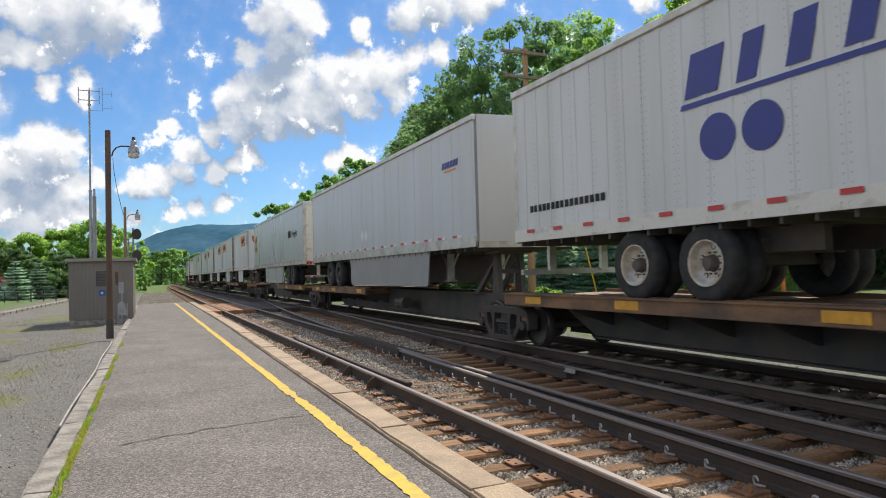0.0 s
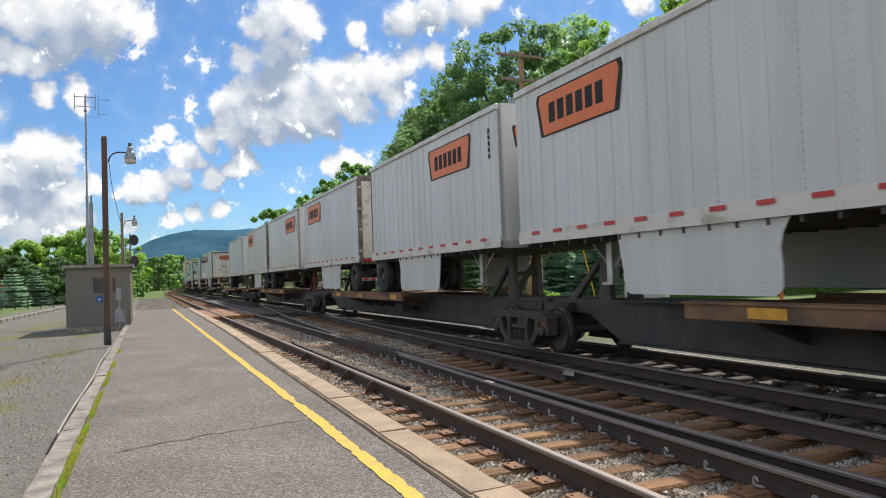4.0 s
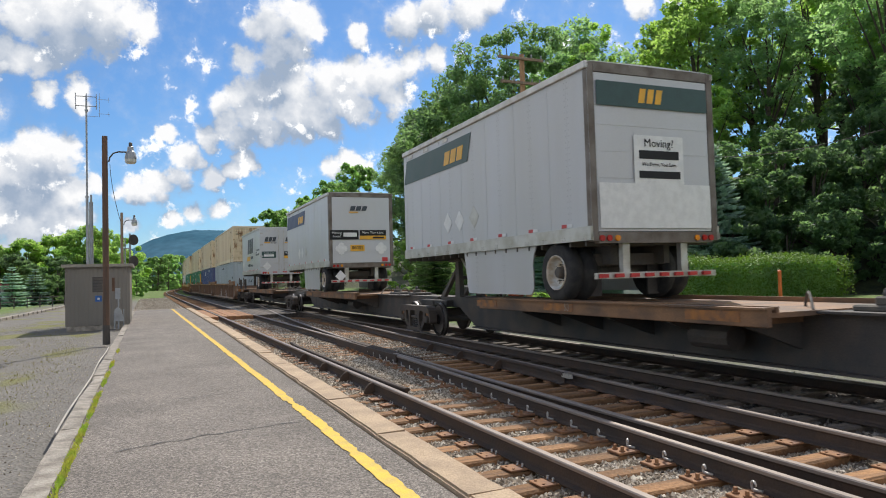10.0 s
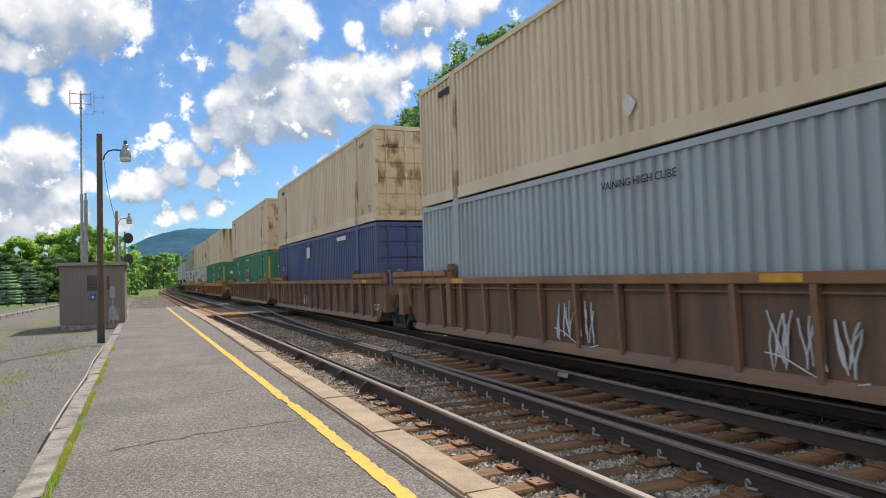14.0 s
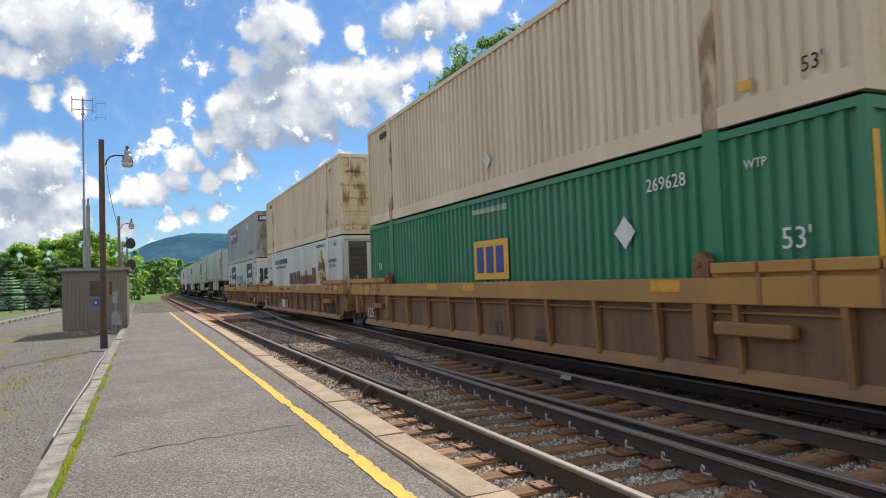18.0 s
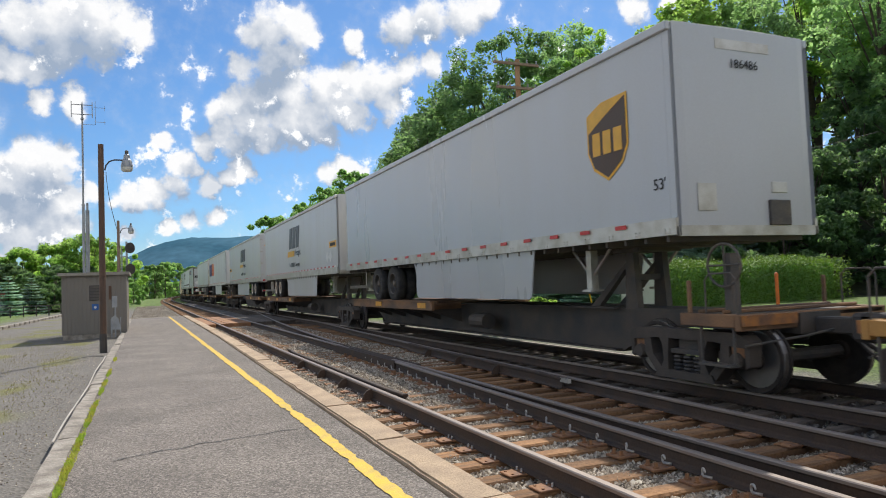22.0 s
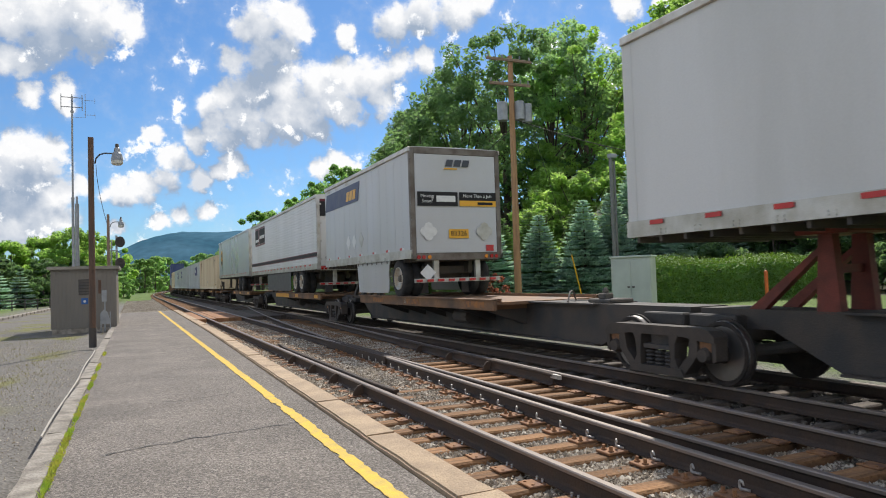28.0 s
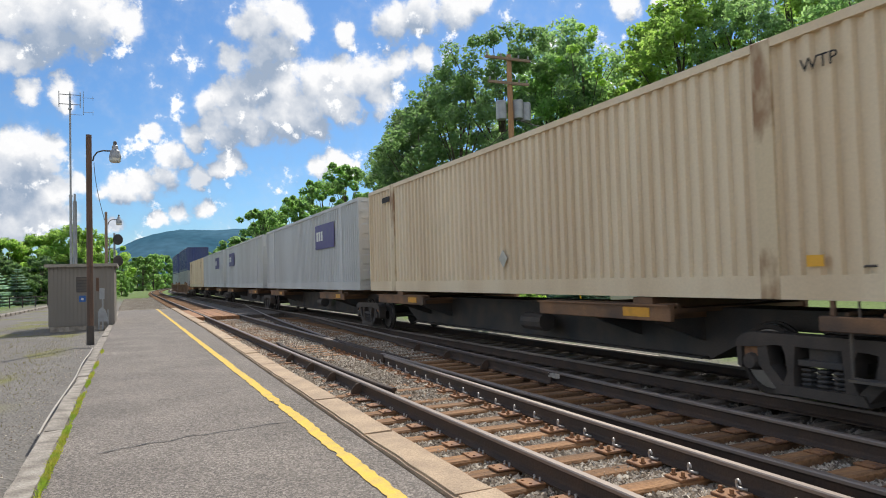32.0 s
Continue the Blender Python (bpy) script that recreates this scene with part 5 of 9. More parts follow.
rod(bm, (0, 0, 0), (0, 0, 1.33), 0.05, 10)
part("post", bm, mat("orange_plastic", (0.75, 0.16, 0.03), 0.5), om)
bm = bmn()
turned(bm, [(1.33, 0.055), (1.37, 0.05), (1.40, 0.01)], "Z", (0, 0, 0), 10)
part("cap", bm, mat("orange_plastic", (0.75, 0.16, 0.03), 0.5), om)
gw = thing("guy_wire_guard", "yellow plastic guard on a slanting guy wire", "guy wire", at=Matrix.Translation((17.1, 24.0, 0.1)))
bm = bmn()
rod(bm, (0, 0, 0), (-0.55, 0, 2.2), 0.03, 8)
part("guard", bm, gold, gw)
bm = bmn()
rod(bm, (-0.55, 0, 2.2), (-1.35, 1.5, 8.0), 0.008, 5)
part("wire", bm, soot, gw)
for run in ([(15.7 + 3 * f_, 27 + 33 * f_, 8.2 - 2 * f_ - 1.2 * math.sin(math.pi * f_)) for f_ in (k / 24 for k in range(25))],
            [(15.7 + 14 * f_, 27 - 7 * f_, 8.6 - 1.2 * f_ - 1.5 * math.sin(math.pi * f_)) for f_ in (k / 24 for k in range(25))]):
    tagged(new("overhead_wire", mesh_of("overhead_wire", tube(bmn(), run, 0.018, 5), soot)), "black overhead service wire sagging from the pole", "wire", "service wires")

# ---- plants ----


def leaf_mat(name, rgb, other, trans=0.68):
    return mat(name, rgb, 0.6, 0, 0.16, 0.35, 3.0, 0.0, other, 0.7, rand=0.16, trans=trans)


leaf_a = leaf_mat("mid_green_leaves", (0.175, 0.28, 0.118), (0.12, 0.20, 0.098))
leaf_b = leaf_mat("bright_green_leaves", (0.225, 0.325, 0.105), (0.15, 0.24, 0.09))
leaf_c = leaf_mat("dark_green_leaves", (0.185, 0.285, 0.155), (0.13, 0.21, 0.125))
# deep green of dense crowns; also painted shade on the undergrowth
leaf_d = leaf_mat("deep_green_and_shaded_leaves", (0.125, 0.20, 0.10), (0.078, 0.135, 0.072), 0.58)
needle = leaf_mat("blue_green_needles", (0.31, 0.42, 0.42), (0.20, 0.30, 0.29), 0.45)
needle_g = leaf_mat("green_needles", (0.17, 0.25, 0.12), (0.10, 0.17, 0.07), 0.4)
red_leaf = leaf_mat("red_brown_leaves", (0.19, 0.06, 0.05), (0.12, 0.05, 0.04))
hedge_m = leaf_mat("clipped_hedge_leaves", (0.125, 0.215, 0.025), (0.075, 0.145, 0.018), 0.20)
bark = mat("grey_brown_bark", (0.13, 0.10, 0.075), 0.9, 0, 0.25, 3, 30, 0.4)


def leaf_mesh(name, centres, radii, per, size, material, seed, flat=0.75):
    """Many small folded leaves round clump centres."""
    r = np.random.RandomState(seed)
    c = np.repeat(np.asarray(centres, float), per, 0)
    rad = np.repeat(np.asarray(radii, float), per)
    n = len(c)
    d = r.normal(0, 1, (n, 3))
    d /= np.linalg.norm(d, axis=1)[:, None]
    d[:, 2] *= flat
    pos = c + d * (rad * r.uniform(0.35, 1.0, n) ** 0.6)[:, None]
    up_ = r.normal(0, 0.8, (n, 3)) + d * 0.35 + np.array((0, 0, 1.0))      # leaves lie rather flat, tilted outwards
    a = np.cross(up_, r.normal(0, 1, (n, 3)))
    a /= np.linalg.norm(a, axis=1)[:, None]
    b = np.cross(up_, a)
    b /= np.linalg.norm(b, axis=1)[:, None]
    s = (size * r.uniform(0.6, 1.3, n))[:, None]
    v = np.zeros((n, 4, 3))
    v[:, 0], v[:, 1], v[:, 2], v[:, 3] = pos - a * s, pos + b * s * 0.55, pos + a * s, pos - b * s * 0.55
    v[:, 1, 2] -= s[:, 0] * 0.25
    me = bpy.data.meshes.new(name)
    me.from_pydata(v.reshape(-1, 3).tolist(), [], np.arange(n * 4).reshape(-1, 4).tolist())
    me.materials.append(material)
    return me


def broad_tree(label, h, w, material, seed, leaf=0.17, clumps=130, per=110, low=0.25, group="trees on the wooded slope"):
    """Tapered trunk with limbs; a crown of many leafy clumps with gaps."""
    r = random.Random(seed)
    t = thing("tree", label, "tree", group)
    bm = bmn()
    tops, y0 = [], 0
    lean = Vector((r.uniform(-0.06, 0.06), r.uniform(-0.06, 0.06), 1))
    p, n = Vector((0, 0, -0.5)), 7
    spine = [p]
    for k in range(n):
        q = p + lean * (h * 0.82 / n) + Vector((r.uniform(-0.12, 0.12), r.uniform(-0.12, 0.12), 0)) * (h / 14)
        ra = h * 0.017 * (1 - k / n) + 0.03
        rod(bm, p, q, ra + h * 0.002, 9, ra, caps=False)
        p = q
        spine.append(p)
    centres, radii = [], []
    for k in range(clumps):
        u = r.random()
        zf = low + (1 - low) * u ** 0.8
        prof = math.sin(math.pi * min(1, max(0.02, (zf - low + 0.10) / (1.16 - low)))) ** 0.7
        a = r.uniform(0, math.tau)
        rr = w / 2 * prof * (0.45 + 0.6 * r.random()) * (1 + 0.28 * math.sin(2 * a + seed) + 0.15 * math.sin(5 * a + 2 * seed))
        centres.append((rr * math.cos(a) + lean.x * h * zf, rr * math.sin(a) + lean.y * h * zf, h * zf - 0.4))
        radii.append(w * r.uniform(0.045, 0.10))
        if k % 5 == 0:
            i = min(n, max(2, int(zf * 0.75 * n)))
            rod(bm, spine[i], centres[-1], h * 0.006, 5, 0.02, caps=False)
    part("trunk", bm, bark, t)
    part("crown", leaf_mesh("crown", centres, radii, per, leaf, material, seed), None, t)
    return t


def spruce(label, h, w, material, seed, tiers=38, group="spruces on the lawn"):
    t = thing("spruce", label, "spruce tree", group)
    r = np.random.RandomState(seed)
    bm = bmn()
    rod(bm, (0, 0, -0.3), (0, 0, h * 0.97), 0.018 * h, 9, 0.02, caps=False)
    part("trunk", bm, bark, t)
    pos, dirs, sz = [], [], []
    for k in range(tiers):
        f = k / (tiers - 1)
        z = h * (0.03 + 0.93 * f) + r.normal(0, 0.05)
        reach = w / 2 * (1 - f) ** 0.85 + 0.08
        n = max(4, int(13 * (1 - f) + 4))
        for b in range(n):
            a = b * math.tau / n + r.uniform(-0.2, 0.2) + k
            rr = reach * r.uniform(0.8, 1.1)
            m = max(3, int(rr / 0.11))
            for q in range(m):
                d = (q + 1) / m
                droop = -0.25 * rr * d + 0.18 * rr * d * d
                spreadw = 0.16 * rr * (1 - 0.5 * d) + 0.05
                for _ in range(6):
                    off = r.uniform(-1, 1) * spreadw
                    pos.append((math.cos(a) * rr * d - math.sin(a) * off, math.sin(a) * rr * d + math.cos(a) * off, z + droop - abs(off) * 0.2 + r.normal(0, 0.02)))
                    dirs.append((math.cos(a + off), math.sin(a + off), -0.15 + 0.35 * d))
                    sz.append(0.20 * (0.7 + 0.5 * r.rand()))
    pos, dirs, sz = np.array(pos), np.array(dirs), np.array(sz)[:, None]
    n = len(pos)
    side = np.cross(dirs, r.normal(0, 1, (n, 3)) + np.array((0, 0, 0.6)))
    side /= np.linalg.norm(side, axis=1)[:, None]
    v = np.zeros((n, 3, 3))
    v[:, 0], v[:, 1], v[:, 2] = pos - side * sz * 0.34, pos + side * sz * 0.34, pos + dirs * sz * 1.3
    v[:, 2, 2] += 0.03
    me = bpy.data.meshes.new("foliage")
    me.from_pydata(v.reshape(-1, 3).tolist(), [], np.arange(n * 3).reshape(-1, 3).tolist())
    me.materials.append(material)
    part("foliage", me, None, t)
    return t


def plant(proto, spots, seed):
    """The first spot takes the prototype itself, the others copies, turned and scaled a little."""
    r = random.Random(seed)
    for k, (x, y, s) in enumerate(spots):
        m = Matrix.Translation((x, y, lie(x, y) - 0.05)) @ Matrix.Rotation(r.uniform(0, math.tau), 4, "Z")
        ob = proto if k == 0 else copy_thing(proto, m)
        if k == 0:
            ob.matrix_basis = m
        ob.scale = (s * r.uniform(0.92, 1.08), s * r.uniform(0.92, 1.08), s)


plant(broad_tree("tall broad-leaved tree with mid-green crown on the slope", 17, 11, leaf_a, 11), [(31.8, 48, 0.88), (45, 41, 0.95), (56, 36, 0.9), (40, 58, 1.05), (62, 26, 0.9)], 1)
plant(broad_tree("tall broad-leaved tree with bright sunlit leaves", 15, 9, leaf_b, 12), [(41.0, 42.5, 1.15), (33, 40, 0.62), (49, 36, 1.05), (28.5, 45, 0.62), (57, 44, 1.1), (45, 50, 1.15), (26.5, 41, 0.5), (36.5, 37, 0.62), (31.5, 38.5, 0.55)], 2)
plant(broad_tree("dark green broad-leaved tree with a dense crown", 18, 12, leaf_c, 13, low=0.15), [(42, 37, 0.8), (52, 31, 0.85), (47, 30, 0.65), (36, 52, 1.05), (60, 18, 0.9), (50, 24, 0.8), (42, 24, 0.75), (44, 29, 0.9), (46, 20, 0.7), (55, 21, 0.85), (54, 12, 0.8)], 3)
plant(broad_tree("deep green broad-leaved tree with a lobed dense crown", 18, 11.5, leaf_d, 19, 0.17, 120, 140, 0.12), [(24, 57, 0.92), (25.2, 52, 0.98), (27.5, 49, 1.10), (30, 62, 1.02), (26, 66, 0.95), (29, 76, 0.85)], 21)
plant(broad_tree("slender half-bare tree with thin leaves above the wood", 19, 6, leaf_b, 14, 0.2, 34, 60, 0.45), [(33.3, 45.5, 0.9), (45, 44, 1.05), (48, 37, 1.0)], 4)
plant(broad_tree("bushy young tree with bright yellow-green leaves", 6.5, 5.5, leaf_b, 15, 0.15, 70, 80, 0.05), [(22.5, 35, 0.9), (25.5, 37, 1.1), (28.5, 35.5, 1.0), (19.5, 38, 0.8), (21, 43, 1.0), (17.5, 45, 0.7), (24, 33, 0.7)], 5)
# the wood's shade is put into the leaf colour
plant(broad_tree("bushy young tree with leaves darkened for the wood's shade", 6.5, 5.5, leaf_d, 18, 0.14, 70, 90, 0.05), [(31.5, 33.5, 0.9), (38, 27, 0.9), (29.5, 31.5, 0.8), (37, 22, 0.9), (40, 25, 1.0), (43, 21, 1.0), (41.5, 29, 1.2), (46, 24, 1.1), (39.5, 17, 1.0), (34.5, 16, 0.8), (45, 17, 1.2), (49, 19, 1.2)], 16)
plant(broad_tree("far broad-leaved tree beside the tracks", 15, 10, leaf_a, 16, 0.26, 80, 120, 0.1, "trees further along the line"), [(23.5, 92, 0.55), (23, 138, 1.05), (27, 150, 1.0), (26, 118, 0.95), (31, 105, 1.1), (33, 128, 1.1), (36, 160, 1.1), (22, 105, 0.6), (31, 84, 0.8)], 6)
plant(spruce("blue spruce with drooping tiers before the wood", 7.4, 5.2, needle, 21), [(26.6, 27.0, 1.0), (25.2, 30.0, 0.98), (20.3, 28.3, 0.70), (22.2, 28.6, 0.76), (18.9, 30.2, 0.62), (16.2, 30.8, 0.66)], 7)
plant(spruce("green spruce standing among blue ones", 7.4, 4.8, needle_g, 22), [(27.6, 30.3, 1.06), (17.5, 31.5, 0.60), (15.2, 31.6, 0.58), (21.3, 30.2, 0.72), (23.6, 30.4, 0.80), (35.5, 21.0, 0.9), (19.6, 32.3, 0.66), (14.0, 34.0, 0.6)], 8)
# leaf colour darkened for the hollow below the canopy
plant(broad_tree("dense bush under the wood's edge, leaves darkened for shade", 4.6, 5.2, leaf_d, 17, 0.12, 70, 130, 0.02, "bushes at the wood's edge"), [(28.4, 24.2, 0.8), (30.6, 23.2, 0.9), (27, 26.6, 0.9), (29.4, 26.2, 1.1), (32, 25.6, 1.2), (29.8, 29, 1.3), (32.6, 28.4, 1.3), (34, 22.8, 1.2), (25.5, 25.0, 0.6), (31.4, 20.2, 0.8), (31.2, 17.6, 0.75), (32.5, 15, 0.8), (33.6, 18.4, 1.0)], 15)
shrub = broad_tree("small red-leaved shrub on the lawn", 1.9, 1.9, red_leaf, 23, 0.07, 40, 50, 0.12, "lawn shrubs")
shrub.matrix_world = Matrix.Translation((13.7, 26.0, 0.15))
shrub2 = broad_tree("low bright green shrub beside the pole", 1.0, 1.6, leaf_b, 24, 0.07, 30, 50, 0.1, "lawn shrubs")
shrub2.matrix_world = Matrix.Translation((15.2, 25.0, 0.15))

hedge = thing("hedge", "long clipped bright green hedge along the lawn", "hedge")
r_ = np.random.RandomState(31)
cs = [(x, y, z) for x in np.arange(18.2, 27.2, 0.32) for y in np.arange(20.2, 22.2, 0.32) for z in np.arange(0.3, 1.85, 0.3) if y < 20.7 or y > 21.8 or z > 1.4 or x < 18.7 or x > 26.7]
cs = [(x + r_.uniform(-.08, .08), y + r_.uniform(-.08, .08), z + 0.10 * math.sin(x * 1.1) + r_.uniform(-.06, .06)) for x, y, z in cs]
part("foliage", leaf_mesh("foliage", cs, [0.26] * len(cs), 38, 0.05, hedge_m, 32, 1.0), None, hedge)
bm = bmn()
box(bm, 18.4, 26.8, 20.4, 22.0, 0.0, 1.72)
part("core", bm, leaf_c, hedge)

# left of the line: trees, a house, cars and a fence
# sunlit and shaded trees here differ by leaf colour
plant(broad_tree("rounded sunlit tree behind the gravel lot", 8.6, 8.5, leaf_b, 41, 0.16, 90, 190, 0.06, "trees beyond the gravel lot"), [(-6.6, 96, 1.12), (-10.5, 100, 1.0), (-13.2, 96, 0.92), (-4.6, 108, 1.08), (-17, 96, 0.85), (-8.6, 94, 0.8)], 9)
plant(broad_tree("dark shaded tree behind the gravel lot", 7.5, 7.5, leaf_d, 42, 0.17, 70, 150, 0.04, "trees beyond the gravel lot"), [(-9, 88, 0.72), (-13.8, 89, 0.75), (-17.5, 90, 0.8), (-6.5, 92, 0.7), (-20, 100, 1.0), (-23, 92, 0.9), (-11.2, 86, 0.6), (-8.0, 91, 0.66), (-15.5, 92, 0.8), (-5.2, 98, 0.6)], 10)
plant(spruce("small blue spruce by the far house", 4.2, 3.4, needle, 43, 14, "trees beyond the gravel lot"), [(-12.6, 82, 1.0), (-10.8, 84, 0.95)], 11)
plant(broad_tree("far tree closing the view along the line", 12, 11, leaf_a, 44, 0.32, 80, 110, 0.03, "trees closing the view"), [(-3.5, 150, 0.42), (-2.6, 215, 0.7), (3, 235, 0.9), (7, 262, 1.05), (12, 300, 1.15), (-9, 230, 0.9), (-14, 220, 1.0), (-22, 230, 1.0), (-1.5, 120, 0.3), (2, 300, 1.0)], 12)
plant(broad_tree("dark far tree closing the view along the line", 12, 11, leaf_c, 45, 0.32, 80, 110, 0.03, "trees closing the view"), [(21, 245, 1.0), (27, 240, 1.05), (33, 225, 1.1), (8, 320, 1.1), (20, 330, 1.1), (-6, 260, 1.0), (30, 290, 1.1), (26, 190, 1.1), (33, 180, 1.2)], 13)

house = thing("house", "small white house with a red roof beyond the lot", "house", at=Matrix.Translation((-15.4, 86.0, -0.25)))
bm = bmn()
box(bm, -3.5, 1.4, 0, 5, 0, 1.9)
part("wall", bm, mat("cream_house_wall", (0.62, 0.58, 0.50), 0.8), house)
bm = bmn()
slab(bm, [(-3.9, 1.85), (1.9, 1.85), (1.9, 1.95), (-1.0, 3.3), (-3.9, 1.95)], "Y", -0.5, 5.4)
part("roof", bm, mat("red_roof", (0.42, 0.06, 0.05), 0.6), house)
for x in (-2.4, -0.6, 0.7):
    bm = bmn()
    box(bm, x, x + 0.55, -0.03, 0.02, 0.6, 1.5)
    w_ = part("window", bm, mat("dark_window_glass", (0.05, 0.06, 0.07), 0.15), house)
    bm = bmn()
    for a, b in ((x - 0.05, x), (x + 0.55, x + 0.6)):
        box(bm, a, b, -0.05, 0.02, 0.55, 1.55)
    part("frame", bm, white_paint, w_)


def parked_car(x, y, colour, label):
    t = thing("car", label, "car", "parked cars", at=Matrix.Translation((x, y, lie(x, y))) @ Matrix.Rotation(1.2, 4, "Z"))
    bm = bmn()
    slab(bm, [(-2.2, 0.3), (2.2, 0.3), (2.25, 0.7), (1.9, 0.88), (1.0, 0.95), (0.5, 1.42), (-1.2, 1.45), (-1.9, 0.98), (-2.25, 0.9)], "X", -0.85, 0.85)
    part("body", bm, mat(colour[0], colour[1], 0.25, 0.2, 0.03), t)
    bm = bmn()
    slab(bm, [(0.95, 0.97), (0.48, 1.38), (-1.15, 1.40), (-1.75, 1.0)], "X", -0.86, 0.86)
    part("window", bm, mat("dark_window_glass", (0.05, 0.06, 0.07), 0.15), t)
    for a in (-1.4, 1.4):
        for s in (-0.86, 0.70):
            bm = bmn()
            turned(bm, [(s, 0.2), (s + 0.02, 0.33), (s + 0.15, 0.33), (s + 0.16, 0.2)], "X", (0, a, 0.33), 14)
            part("wheel", bm, rubber, t)


parked_car(-15.2, 86.0, ("silver_car_paint", (0.45, 0.47, 0.48)), "silver car parked by the far house")
parked_car(-17.4, 84.0, ("green_car_paint", (0.10, 0.20, 0.10)), "green car parked by the far house")
fence = thing("rail_fence", "low dark rail fence beyond the gravel lot", "fence")
for k in range(9):
    bm = bmn()
    x, y = -13.0 + k * 0.95, 72 + k * 0.6
    rod(bm, (x, y, lie(x, y) - 0.1), (x, y, 0.75), 0.05, 6)
    part("post", bm, soot, fence)
for z in (0.3, 0.68):
    bm = bmn()
    rod(bm, (-13.0, 72, z), (-5.4, 76.8, z + 0.05), 0.035, 6)
    part("rail", bm, soot, fence)
kerb = thing("kerb", "low pale stone kerb across the gravel lot", "kerb", kind="structure")
for k in range(22):
    bm = bmn()
    y = 40 + k * 1.6
    box(bm, -7.95 + 0.035 * (y - 40), -7.6 + 0.035 * (y - 40), y, y + 1.56, -0.5, -0.08, 0.02)
    part("kerb_stone", bm, concrete, kerb)

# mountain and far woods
# distance haze is mixed into the ridge's base colour
far_hill = mat("hazy_wooded_mountain", (0.072, 0.155, 0.215), 0.95, 0, 0.2, 0.006, 0.03, 0.0, (0.045, 0.115, 0.165), 0.6)
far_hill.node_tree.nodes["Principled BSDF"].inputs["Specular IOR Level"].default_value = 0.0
az = [-70 + 0.5 * k for k in range(281)]
verts, faces = [], []
for j in range(9):
    for a in az:
        crest = 190 * math.exp(-((a - 7.5) / 9.5) ** 4 * 0.9) + 60 + 14 * noise.noise(Vector((a * 0.25, 3, 0))) + 5 * noise.noise(Vector((a * 1.3, 5, 0)))
        d = 2500 + 90 * j
        verts.append((d * math.sin(radians(a)), d * math.cos(radians(a)), -5 + crest * 0.95 * math.sin(math.pi / 2 * min(1, j / 7))))
n = len(az)
for j in range(8):
    for i in range(n - 1):
        faces.append((j * n + i, j * n + i + 1, (j + 1) * n + i + 1, (j + 1) * n + i))
me = bpy.data.meshes.new("far_mountain")
me.from_pydata(verts, [], faces)
for poly in me.polygons:
    poly.use_smooth = True
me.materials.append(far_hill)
tagged(new("far_mountain", me), "long wooded ridge on the horizon, tinted blue for haze", "mountain", kind="structure")
far_c = [(900 * math.sin(radians(a)), 900 * math.cos(radians(a)), 4 + 5 * abs(noise.noise(Vector((a, 0, 0))))) for a in np.arange(-60, 60, 0.45)]
tagged(new("far_woods", leaf_mesh("far_woods", far_c, [9] * len(far_c), 120, 1.6, leaf_a, 51)), "band of far green woods below the ridge", "woods", kind="stuff")
# ---- the train ----
TRACK_X = 7.76
BEND_Y, BEND_R = 112.0, 1500.0
ROLLING = []


def on_track(s, side=0.0):
    """Place and heading on the train's track s metres ahead of the platform's start."""
    if s < BEND_Y:
        return Vector((TRACK_X + side, s, 0)), 0.0
    a = (s - BEND_Y) / BEND_R
    r = BEND_R - side
    return Vector((TRACK_X + BEND_R - r * math.cos(a), BEND_Y + r * math.sin(a), 0)), -a


def rolls(ob, u, z=0.0):
    """Note a thing that rolls with the train; u is where its middle is at the start."""
    ROLLING.append((ob, u, z))
    p, a = on_track(u)
    ob.matrix_world = Matrix.Translation((p.x, p.y, z)) @ Matrix.Rotation(a, 4, "Z")
    return ob


HALF = 1.295


def decal(parent, L, face, pts, material, name="marking", lift=0.004, label=""):
    """A flat marking. On the side u runs from the far end towards the near one; on the end face u runs across from the near side."""
    bm = bmn()
    if face == "side":
        slab(bm, [(L / 2 - u, v) for u, v in pts], "X", -HALF - lift - 0.004, -HALF - lift + 0.002)
    else:
        slab(bm, [(u - HALF, v) for u, v in pts], "Y", -L / 2 - lift - 0.004, -L / 2 - lift + 0.002)
    return part(name, bm, material, parent, label)


def quad(u0, u1, v0, v1, slant=0.0):
    return [(u0, v0), (u1, v0), (u1 + slant, v1), (u0 + slant, v1)]


def words(parent, L, face, u, v, text, size, material, lift=0.008):
    ob = new("lettering", text_mesh(text, size, material))
    ob.parent = parent
    if face == "side":
        ob.matrix_basis = Matrix.Translation((-HALF - lift, L / 2 - u, v)) @ Matrix(((0, 0, -1), (-1, 0, 0), (0, 1, 0))).to_4x4()
    else:
        ob.matrix_basis = Matrix.Translation((u - HALF, -L / 2 - lift, v)) @ Matrix(((1, 0, 0), (0, 0, -1), (0, 1, 0))).to_4x4()
    return ob


def glyphs(parent, L, face, u0, u1, v0, v1, n, material, slant=0.0, lift=0.006, gap=0.28):
    """A row of plain blocks in place of a maker's name."""
    w = (u1 - u0) / n
    for k in range(n):
        a = u0 + k * w
        decal(parent, L, face, quad(a, a + w * (1 - gap), v0, v1, slant), material, "emblem", lift)


def diamond(parent, L, face, u, v, r, material, name="placard"):
    decal(parent, L, face, [(u, v - r), (u + r, v), (u, v + r), (u - r, v)], material, name, 0.006)


